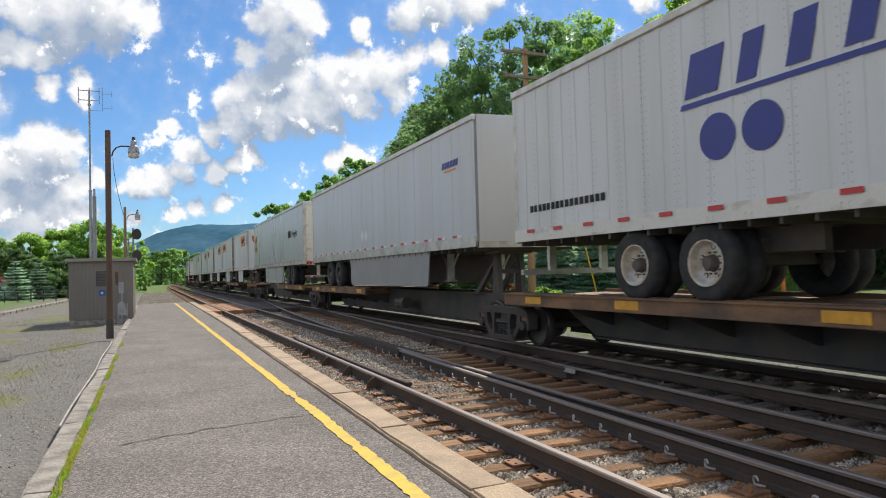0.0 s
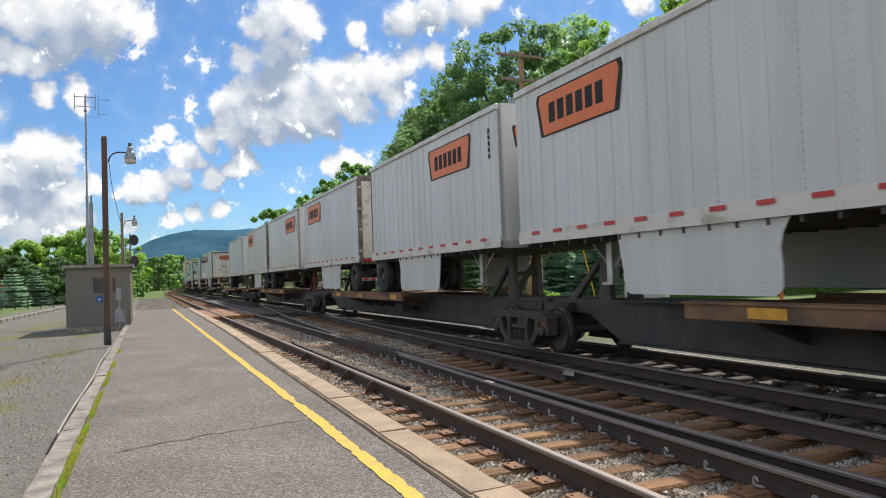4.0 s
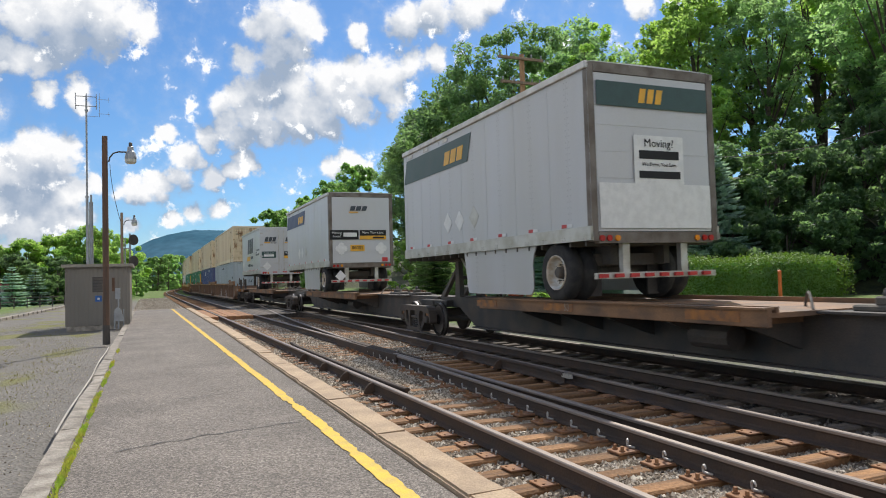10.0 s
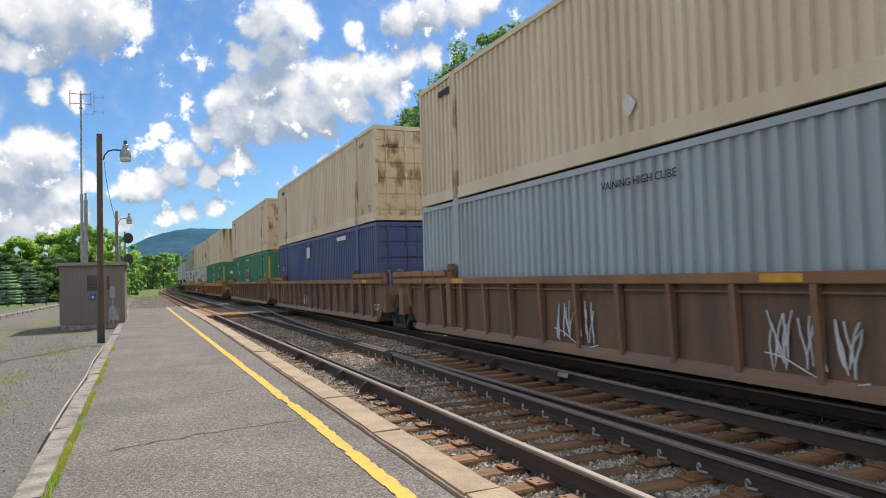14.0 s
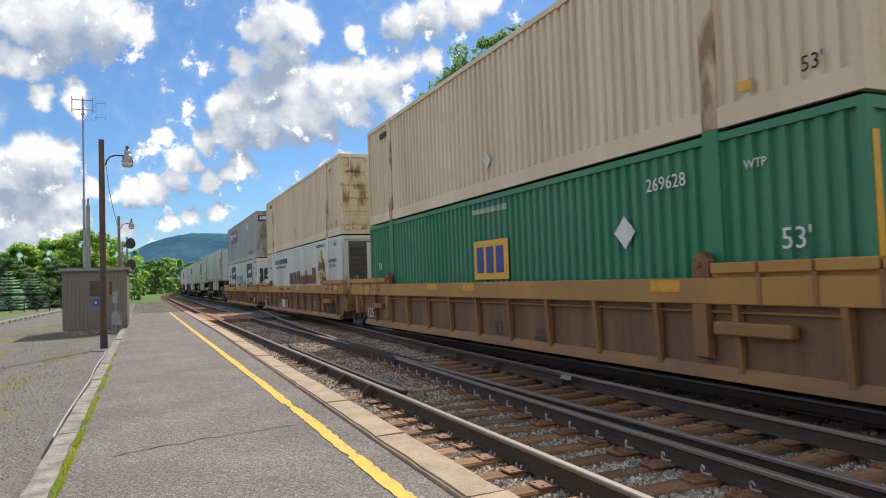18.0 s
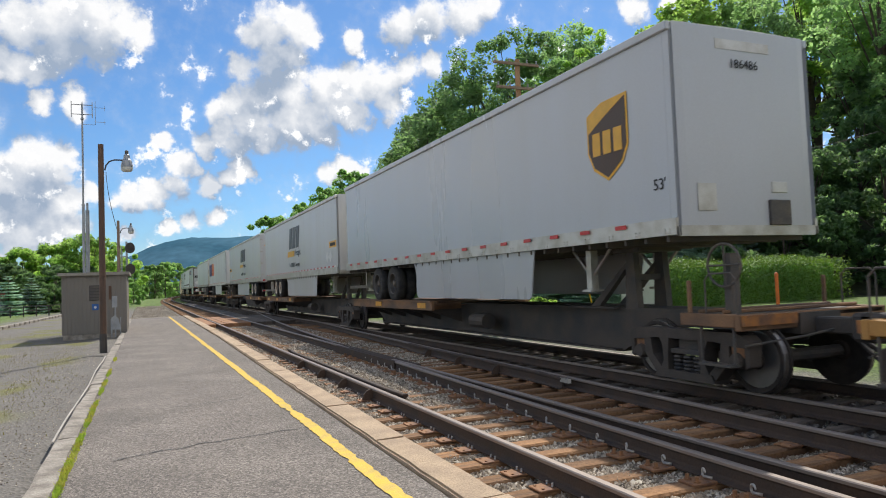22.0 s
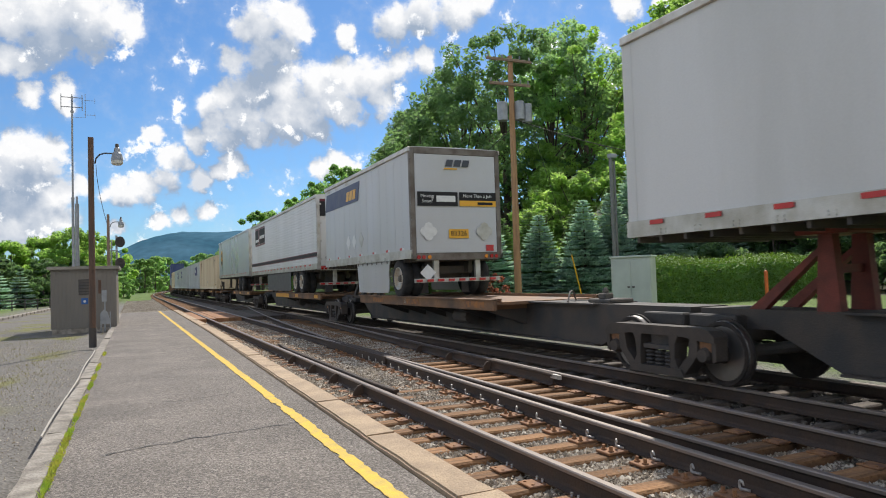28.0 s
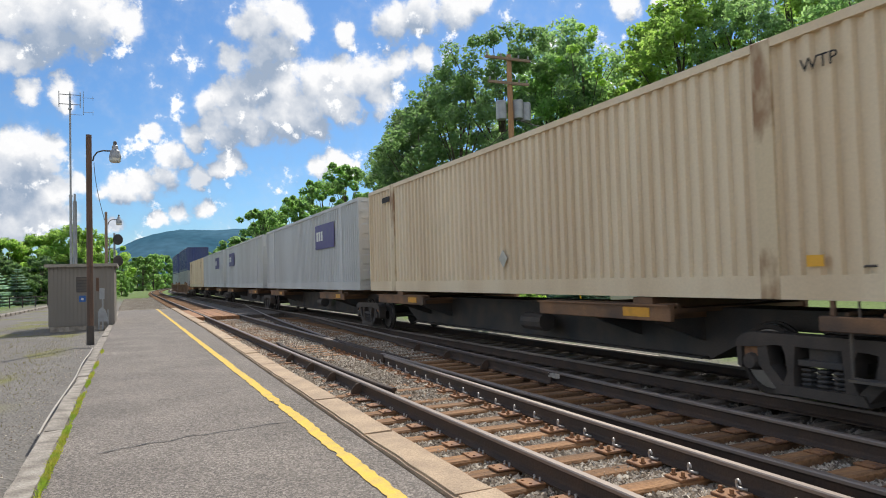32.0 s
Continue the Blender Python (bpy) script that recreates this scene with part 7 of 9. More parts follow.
# containers -----------------------------------------------------------------


def corner_castings(c, L, z0, z1, material):
    for x in (-1.27, 1.09):
        for y in (-L / 2 + 1.92, L / 2 - 2.10):
            for z in (z0, z1 - 0.12):
                bm = bmn()
                box(bm, x, x + 0.18, y, y + 0.18, z, z + 0.12)
                part("corner_casting", bm, material, c)


def container(u0, z0, paint, near, label, L=16.15, side="corrugated", endpaint=None, rails=True):
    """A 53-foot domestic box, corrugated or smooth. near: what faces the platform's start: doors, nose or reefer unit."""
    c = thing("shipping_container", label, "container", "containers on the train")
    rolls(c, u0 + L / 2)
    z_top = z0 + 2.896
    z1 = z_top - (0.055 if z0 < 1 else 0.0)      # a lower box carries the next one on its posts
    ep = endpaint or paint
    wall = side_wall(L - 0.2, side, z0 + 0.25, z1 - 0.10, paint, 0.03)
    part("side_wall", wall, None, c)
    part("side_wall", wall, None, c).matrix_basis = Matrix.Rotation(math.pi, 4, "Z")
    for s in (-1, 1):
        bm = bmn()
        box(bm, s * 1.255 - 0.04, s * 1.255 + 0.04, -L / 2 + 0.1, L / 2 - 0.1, z0, z0 + 0.26)
        part("bottom_rail", bm, paint, c)
        bm = bmn()
        box(bm, s * 1.255 - 0.04, s * 1.255 + 0.04, -L / 2 + 0.1, L / 2 - 0.1, z1 - 0.10, z1)
        part("top_rail", bm, paint, c)
        for y in (-L / 2 + 2.02, L / 2 - 2.02):
            bm = bmn()
            box(bm, s * 1.25 - 0.055, s * 1.25 + 0.052, y - 0.13, y + 0.13, z0, z_top, 0.008)
            part("lift_post", bm, tan_door if paint is tan_cont else paint, c)
    corner_castings(c, L, z0, z_top, paint)
    bm = bmn()
    box(bm, -1.25, 1.25, -L / 2 + 0.05, L / 2 - 0.05, z1 - 0.05, z1 - 0.01)
    part("roof", bm, paint, c)
    bm = bmn()
    box(bm, -1.24, 1.24, -L / 2 + 0.05, L / 2 - 0.05, z0 + 0.05, z0 + 0.15)
    part("floor", bm, dark_frame, c)
    for e in (-1, 1):
        y = e * L / 2
        ya, yb = min(y, y - e * 0.1), max(y, y - e * 0.1)
        bm = bmn()
        for x in (-1.295, 1.195):
            box(bm, x, x + 0.10, ya, yb, z0, z1)
        box(bm, -1.195, 1.195, ya, yb, z1 - 0.13, z1)
        box(bm, -1.195, 1.195, ya, yb, z0, z0 + 0.15)
        part("end_frame", bm, paint if ep is tan_door else (ep if e < 0 else paint), c)
        kind = near if e < 0 else ("nose" if near == "doors" else "doors")
        if kind == "doors":
            for x0, x1 in ((-1.19, -0.006), (0.006, 1.19)):
                bm = bmn()
                if e < 0:
                    pts = [(y + 0.075, z0 + 0.16), (y + 0.032, z0 + 0.16)]
                    for k in range(5):
                        z = z0 + 0.30 + k * 0.48
                        pts += [(y + 0.032, z), (y + 0.006, z + 0.05), (y + 0.006, z + 0.30), (y + 0.032, z + 0.35)]
                    slab(bm, pts + [(y + 0.032, z1 - 0.14), (y + 0.075, z1 - 0.14)], "X", x0, x1)
                else:
                    box(bm, x0, x1, y - e * 0.05 - 0.02, y - e * 0.05 + 0.02, z0 + 0.16, z1 - 0.14)
                part("door", bm, ep, c)
            if e < 0:
                for x in (-0.92, -0.30, 0.30, 0.92):
                    bm = bmn()
                    rod(bm, (x, y - 0.02, z0 + 0.06), (x, y - 0.02, z1 - 0.05), 0.02, 6)
                    for z in (z0 + 0.1, z0 + 0.5, z0 + 1.35, z0 + 2.15, z1 - 0.16):
                        box(bm, x - 0.05, x + 0.05, y - 0.04, y, z, z + 0.08)
                    box(bm, x - 0.02, x + 0.28, y - 0.05, y - 0.03, z0 + 0.42, z0 + 0.46)
                    part("lock_rod", bm, paint if ep is tan_door else ep, c)
                for x in (-1.2, 1.2):
                    for z in (z0 + 0.3, z0 + 1.0, z0 + 1.75, z0 + 2.45):
                        bm = bmn()
                        box(bm, x - 0.08, x + 0.08, y - 0.03, y + 0.01, z, z + 0.1)
                        part("hinge", bm, ep, c)
        elif kind == "nose":
            bm = bmn()
            n = 9
            pts = []
            for k in range(n):
                x, w = -1.19 + k * 2.38 / n, 2.38 / n
                pts += [(x, y - e * 0.02), (x + 0.28 * w, y - e * 0.02), (x + 0.42 * w, y - e * 0.055), (x + 0.85 * w, y - e * 0.055)]
            pts += [(1.19, y - e * 0.02), (1.19, y - e * 0.09), (-1.19, y - e * 0.09)]
            slab(bm, pts, "Z", z0 + 0.15, z1 - 0.13)
            part("end_wall", bm, ep if e < 0 else paint, c)
        else:
            bm = bmn()
            box(bm, -1.19, 1.19, y + 0.06, y + 0.12, z0 + 0.15, z1 - 0.13)
            part("bulkhead", bm, paint, c)
            bm = bmn()
            box(bm, -1.02, 1.0, y + 0.02, y + 0.06, z0 + 0.62, z1 - 0.2, 0.015)
            unit = part("refrigeration_unit", bm, dark_frame, c, "dark cooling unit")
            bm = bmn()
            box(bm, -0.36, 0.62, y - 0.03, y + 0.02, z0 + 1.25, z1 - 0.25, 0.015)
            part("unit_cover", bm, reefer, unit, "white cover panel")
            bm = bmn()
            box(bm, -0.36, 0.62, y - 0.02, y + 0.02, z0 + 0.70, z0 + 1.20, 0.015)
            part("lower_cover", bm, soot, unit)
            for k in range(9):
                bm = bmn()
                box(bm, -0.96, -0.45, y - 0.02, y + 0.02, z0 + 0.80 + k * 0.19, z0 + 0.90 + k * 0.19)
                part("slat", bm, soot, unit)
            bm = bmn()
            box(bm, 0.68, 0.94, y - 0.02, y + 0.02, z0 + 1.3, z0 + 2.0, 0.01)
            part("control_box", bm, alu, unit)
            bm = bmn()
            box(bm, -0.2, 0.45, y - 0.045, y - 0.03, z0 + 1.42, z0 + 1.62)
            part("emblem", bm, black, unit)
            for x in (-1.245, 1.245):
                bm = bmn()
                tube(bm, [(x, y - 0.02, z0 + 0.3), (x, y - 0.02, z1 - 0.3)], 0.018, 6)
                part("grab_bar", bm, alu, c)
    return c


# rolling stock --------------------------------------------------------------
TRUCKS = {}


def truck_meshes():
    if not TRUCKS:
        # cast side frame: flat top chord, pedestal jaws over the bearings, sloping lower arms, two windows and a spring nest
        bm = bmn()
        slab(bm, [(-1.09, 0.58), (-1.09, 0.66), (-1.00, 0.735), (-0.86, 0.765), (0.86, 0.765), (1.00, 0.735), (1.09, 0.66), (1.09, 0.58), (0.80, 0.60), (0.55, 0.635), (-0.55, 0.635), (-0.80, 0.60)], "X", -1.14, -0.90)
        for s in (-1, 1):
            slab(bm, [(s * 1.02, 0.62), (s * 1.10, 0.62), (s * 1.09, 0.36), (s * 1.03, 0.33)], "X", -1.12, -0.92)
            slab(bm, [(s * 0.66, 0.63), (s * 0.79, 0.63), (s * 0.78, 0.40), (s * 0.71, 0.32), (s * 0.52, 0.12), (s * 0.38, 0.12), (s * 0.44, 0.22), (s * 0.62, 0.40)], "X", -1.13, -0.91)
            slab(bm, [(s * 0.27, 0.66), (s * 0.46, 0.66), (s * 0.40, 0.54), (s * 0.38, 0.34), (s * 0.48, 0.14), (s * 0.30, 0.14), (s * 0.30, 0.34)], "X", -1.145, -0.92)
        slab(bm, [(-0.56, 0.10), (0.56, 0.10), (0.50, 0.205), (-0.50, 0.205)], "X", -1.16, -0.89)
        TRUCKS["frame"] = mesh_of("side_frame", bm, truck_dust)
        bm = bmn()
        for s in (-1, 1):
            box(bm, -1.10, -0.94, s * 0.90 - 0.105, s * 0.90 + 0.105, 0.46, 0.60, 0.01)
        TRUCKS["adapter"] = mesh_of("bearing_adapter", bm, plate_rust)
        bm = bmn()
        for y in (-0.19, 0.0, 0.19):
            for k in range(4):
                turned(bm, [(0.21 + k * 0.052, 0.070), (0.23 + k * 0.052, 0.088), (0.25 + k * 0.052, 0.070)], "Z", (-1.03, y, 0), 8)
        box(bm, -1.12, -0.95, -0.27, 0.27, 0.43, 0.50, 0.01)
        TRUCKS["spring"] = mesh_of("spring_nest", bm, soot)
        bm = bmn()
        box(bm, -1.05, 1.05, -0.19, 0.19, 0.45, 0.66, 0.02)
        TRUCKS["bolster"] = mesh_of("bolster", bm, soot)
        bm = bmn()
        turned(bm, [(-0.815, 0.02), (-0.815, 0.12), (-0.76, 0.14), (-0.755, 0.33), (-0.815, 0.37), (-0.815, 0.415), (-0.72, 0.425), (-0.715, 0.45), (-0.685, 0.45), (-0.685, 0.36), (-0.70, 0.33), (-0.72, 0.14), (-0.68, 0.12), (-0.68, 0.02)], "X", (0, 0, 0), 28)
        TRUCKS["wheel"] = mesh_of("wheel", bm, wheel_steel)
        bm = bmn()
        turned(bm, [(-0.790, 0.4165), (-0.785, 0.4225), (-0.725, 0.4275), (-0.722, 0.4165)], "X", (0, 0, 0), 28)
        TRUCKS["tread"] = mesh_of("tread", bm, tread)
        bm = bmn()
        rod(bm, (-0.7, 0, 0), (0.7, 0, 0), 0.085, 10)
        TRUCKS["axle"] = mesh_of("axle", bm, soot)
        bm = bmn()
        turned(bm, [(-1.16, 0.02), (-1.16, 0.085), (-1.12, 0.10), (-0.95, 0.12), (-0.9, 0.12)], "X", (0, 0, 0), 12)
        TRUCKS["cap"] = mesh_of("bearing_cap", bm, truck_dust)
    return TRUCKS


FIRST_TRUCK = []


def rail_truck(u):
    m = truck_meshes()
    if FIRST_TRUCK:
        t = copy_thing(FIRST_TRUCK[0], Matrix())
        return rolls(t, u)
    t = thing("rail_truck", "two-axle freight truck in grimy cast steel on the rails", "rail truck", "wheel trucks under the train")
    for s in (0, math.pi):
        f = part("side_frame", m["frame"], None, t)
        f.matrix_basis = Matrix.Rotation(s, 4, "Z")
        part("spring_nest", m["spring"], None, f)
        part("bearing_adapter", m["adapter"], None, f, "rusty bearing adapters")
    part("bolster", m["bolster"], None, t)
    for y in (-0.89, 0.89):
        a = part("axle", m["axle"], None, t)
        a.matrix_basis = Matrix.Translation((0, y, 0.4215))
        for s in (0, math.pi):
            w = part("wheel", m["wheel"], None, a)
            w.matrix_basis = Matrix.Rotation(s, 4, "Z")
            tr = part("tread", m["tread"], None, a)
            tr.matrix_basis = Matrix.Rotation(s, 4, "Z")
            c = part("bearing_cap", m["cap"], None, a)
            c.matrix_basis = Matrix.Rotation(s, 4, "Z")
    FIRST_TRUCK.append(t)
    return rolls(t, u)


def deck_platform(name, t, y0, y1, paint, patches, tape=None):
    """A wheel platform of the spine car: deck plate with deep side sills, posts beneath and tape patches."""
    bm = bmn()
    comb(bm, y0 + 0.02, y1 - 0.02, 1.0, 0.94, 0.84, 0.3, 1.1, 0.1, -1.22, 1.22)
    part("deck_plate", bm, paint, t)
    for s in (-1, 1):
        bm = bmn()
        box(bm, min(s * 1.23, s * 1.31), max(s * 1.23, s * 1.31), y0, y1, 0.83, 1.055, 0.01)
        box(bm, min(s * 1.20, s * 1.35), max(s * 1.20, s * 1.35), y0, y1, 1.035, 1.06)
        part("side_sill", bm, paint, t)
        for k in range(max(2, int((y1 - y0) / 1.35))):
            y = y0 + 0.35 + k * 1.35
            bm = bmn()
            slab(bm, [(s * 0.35, 0.50), (s * 1.2, 0.80), (s * 1.2, 0.90), (s * 0.35, 0.90)], "Y", y, y + 0.08)
            part("cross_bearer", bm, soot, t)
    for p in patches:
        bm = bmn()
        box(bm, -1.318, -1.308, y0 + p, y0 + p + (0.9 if tape else 0.55), 0.88, 1.01)
        part("tape_patch", bm, tape or reflex_yellow, t, "yellow reflective tape" if not tape else "worn orange tape")
    bm = bmn()
    box(bm, -1.17, -1.12, y0, y1, 1.0, 1.07)
    box(bm, 1.12, 1.17, y0, y1, 1.0, 1.07)
    part("guide_rail", bm, paint, t)


def hitch(t, y, zt, red=False, raised=True):
    """A folding trailer hitch on the spine."""
    m = mat("red_primer_steel", (0.22, 0.05, 0.035), 0.6, 0.1, 0.2, 3, 50, 0.1) if red else dark_frame
    if raised:
        head = part("trailer_hitch", box(bmn(), -0.45, 0.45, y - 0.35, y + 0.35, zt - 0.14, zt - 0.04, 0.02), m, t)
        for x in (-0.3, 0.3):
            part("strut", slab(bmn(), [(y - 0.16, 0.95), (y + 0.16, 0.95), (y + 0.09, zt - 0.12), (y - 0.09, zt - 0.12)], "X", x - 0.06, x + 0.06), m, head)
            part("brace", slab(bmn(), [(y + 0.95, 0.95), (y + 1.2, 0.95), (y + 0.12, zt - 0.3), (y + 0.02, zt - 0.3)], "X", x - 0.05, x + 0.05), m, head)
        part("crossbar", box(bmn(), -0.3, 0.3, y - 0.05, y + 0.05, zt - 0.6, zt - 0.5), m, head)
    else:
        base = part("folded_hitch", box(bmn(), -0.26, 0.26, y - 0.3, y + 0.35, 0.98, 1.06, 0.02), m, t)
        part("hitch_block", box(bmn(), -0.22, -0.02, y - 0.1, y + 0.1, 1.05, 1.16, 0.02), m, base)
        part("knob", turned(bmn(), [(1.14, 0.06), (1.20, 0.055), (1.24, 0.035), (1.26, 0.01)], "Z", (-0.12, y, 0), 10), m, base)
        part("air_line", tube(bmn(), [(-0.45 + 0.1 * q, y + 0.7 + 0.25 * q * 0.4, 1.0 + 0.2 * math.sin(math.pi * q / 6)) for q in range(7)], 0.018, 6), m, base)


def end_platform(t, y, s, paint, brake=False):
    """Steps, hand rails and a coupler at a car's outer end; s: the way out."""
    bm = bmn()
    box(bm, -1.24, 1.24, min(y, y - s * 1.0), max(y, y - s * 1.0), 0.93, 0.975)
    part("end_deck_grating", bm, dark_frame, t)
    part("end_sill", box(bmn(), -1.3, 1.3, min(y, y - s * 0.09), max(y, y - s * 0.09), 0.80, 1.0, 0.01), paint, t)
    for x in (-1.25, 1.25):
        part("side_sill", box(bmn(), x - 0.05, x + 0.05, min(y - s * 0.09, y - s * 1.0), max(y - s * 0.09, y - s * 1.0), 0.84, 1.0, 0.01), paint, t)
        a, b = y - s * 0.15, y - s * 0.68
        part("step", tube(bmn(), [(x, a, 0.84), (x, a, 0.40), (x, (a + b) / 2, 0.36), (x, b, 0.40), (x, b, 0.84)], 0.022, 6), dark_frame, t)
        part("step_tread", box(bmn(), x - 0.08, x + 0.08, min(a, b), max(a, b), 0.36, 0.39), dark_frame, t)
        part("hand_rail", tube(bmn(), [(x, y - s * 0.08, 1.0), (x, y - s * 0.08, 1.42), (x, y - s * 0.16, 1.50), (x, y - s * 0.5, 1.50), (x, y - s * 0.58, 1.42), (x, y - s * 0.58, 1.0)], 0.013, 6), dark_frame, t)
        part("post", box(bmn(), x - 0.022, x + 0.022, y - s * 0.86 - 0.025, y - s * 0.86 + 0.025, 1.0, 1.42, 0.006), paint, t)
    for q in (0.35, 0.75):
        part("cross_bar", tube(bmn(), [(-1.2, y - s * q, 1.02), (1.2, y - s * q, 1.02)], 0.025, 6), paint, t)
    bm = bmn()
    box(bm, -0.1, 0.1, min(y, y + s * 0.75), max(y, y + s * 0.75), 0.72, 0.92, 0.02)
    box(bm, -0.16, 0.16, min(y + s * 0.55, y + s * 0.85), max(y + s * 0.55, y + s * 0.85), 0.64, 0.98, 0.04)
    part("coupler", bm, soot, t)
    bm = bmn()
    rod(bm, (0.2, y + s * 0.1, 0.85), (0.25, y + s * 0.7, 0.45), 0.03, 6)
    part("air_hose", bm, soot, t)
    bm = bmn()
    tube(bm, [(-1.22, y - s * 0.02, 0.62), (-0.9, y + s * 0.06, 0.66), (-0.35, y + s * 0.10, 0.70), (-0.1, y + s * 0.3, 0.78)], 0.016, 6)
    part("uncoupling_lever", bm, dark_frame, t)
    bm = bmn()
    tube(bm, [(0.35, y + s * 0.02, 0.80), (0.45, y + s * 0.25, 0.55), (0.42, y + s * 0.5, 0.36), (0.30, y + s * 0.72, 0.42)], 0.028, 6)
    part("brake_hose", bm, soot, t)
    bm = bmn()
    box(bm, -1.28, -0.4, min(y - s * 0.02, y + s * 0.05), max(y - s * 0.02, y + s * 0.05), 0.86, 0.99)
    part("end_tape", bm, worn_tape, t, "worn orange tape")
    if brake:
        bm = bmn()
        box(bm, -1.10, -0.96, y - s * 0.35 - 0.06, y - s * 0.35 + 0.06, 1.0, 1.75)
        part("brake_stand", bm, dark_frame, t)
        wheel = part("brake_wheel", tube(bmn(), [(-1.15, y - s * 0.35 + 0.27 * math.cos(k * math.tau / 20), 1.60 + 0.27 * math.sin(k * math.tau / 20)) for k in range(21)], 0.018, 6), dark_frame, t)
        for k in range(4):
            a = k * math.tau / 4
            part("spoke", tube(bmn(), [(-1.13, y - s * 0.35, 1.60), (-1.15, y - s * 0.35 + 0.27 * math.cos(a), 1.60 + 0.27 * math.sin(a))], 0.014, 5), dark_frame, wheel)


def spine_car(ua, ub, label, decks, hitches, ends=(False, False), patches=(0.4,), paint=None, number=None, lowhitch=()):
    """One unit of an articulated spine car between two trucks. decks, hitches: metres from the near truck."""
    L = ub - ua
    t = thing("spine_car", label, "rail car", "units of the freight train")
    rolls(t, (ua + ub) / 2)
    paint = paint or deck_brown
    bm = bmn()
    slab(bm, [(-L / 2 + 0.1, 0.72), (-L / 2 + 1.3, 0.72), (-L / 2 + 2.3, 0.24), (L / 2 - 2.3, 0.24), (L / 2 - 1.3, 0.72), (L / 2 - 0.1, 0.72), (L / 2 - 0.1, 0.98), (-L / 2 + 0.1, 0.98)], "X", -0.36, 0.36)
    part("centre_sill", bm, soot, t)
    bm = bmn()
    for s in (-1, 1):
        for z in (0.26, 0.96):
            box(bm, min(s * 0.3, s * 0.5), max(s * 0.3, s * 0.5), -L / 2 + 2.3, L / 2 - 2.3, z, z + 0.03)
    part("sill_flange", bm, soot, t)
    for k, (a, b) in enumerate(decks):
        deck_platform("deck", t, -L / 2 + a, -L / 2 + b, paint, [p for p in patches if p < b - a - 0.6], worn_tape if 110 < ua < 200 or 415 < ua < 420 else None)
    for h, red in hitches:
        hitch(t, -L / 2 + h, 2.03, red)
    for h in lowhitch:
        hitch(t, -L / 2 + h, 1.2, False, False)
    if number and decks:
        a, b = decks[0]
        ob = words(t, L, "side", L - a - (b - a) * (0.32 if len(number) > 7 else 0.55), 0.945, number, 0.17, worn_white, 0.03)
    for s, on in ((-1, ends[0]), (1, ends[1])):
        if on:
            end_platform(t, s * (L / 2 + 1.15), s, paint, True)
            bm = bmn()
            box(bm, -0.36, 0.36, min(s * (L / 2 - 0.2), s * (L / 2 + 1.2)), max(s * (L / 2 - 0.2), s * (L / 2 + 1.2)), 0.72, 0.98)
            part("end_sill_beam", bm, soot, t)
        else:
            bm = bmn()
            box(bm, -0.55, 0.55, min(s * (L / 2 - 0.9), s * (L / 2 - 0.05)), max(s * (L / 2 - 0.9), s * (L / 2 - 0.05)), 0.72, 0.90, 0.02)
            part("body_bolster", bm, soot, t)
    bm = bmn()
    rod(bm, (-0.75, -L * 0.12, 0.62), (-0.75, -L * 0.12 + 0.7, 0.62), 0.17, 12)
    part("air_tank", bm, soot, t)
    return t


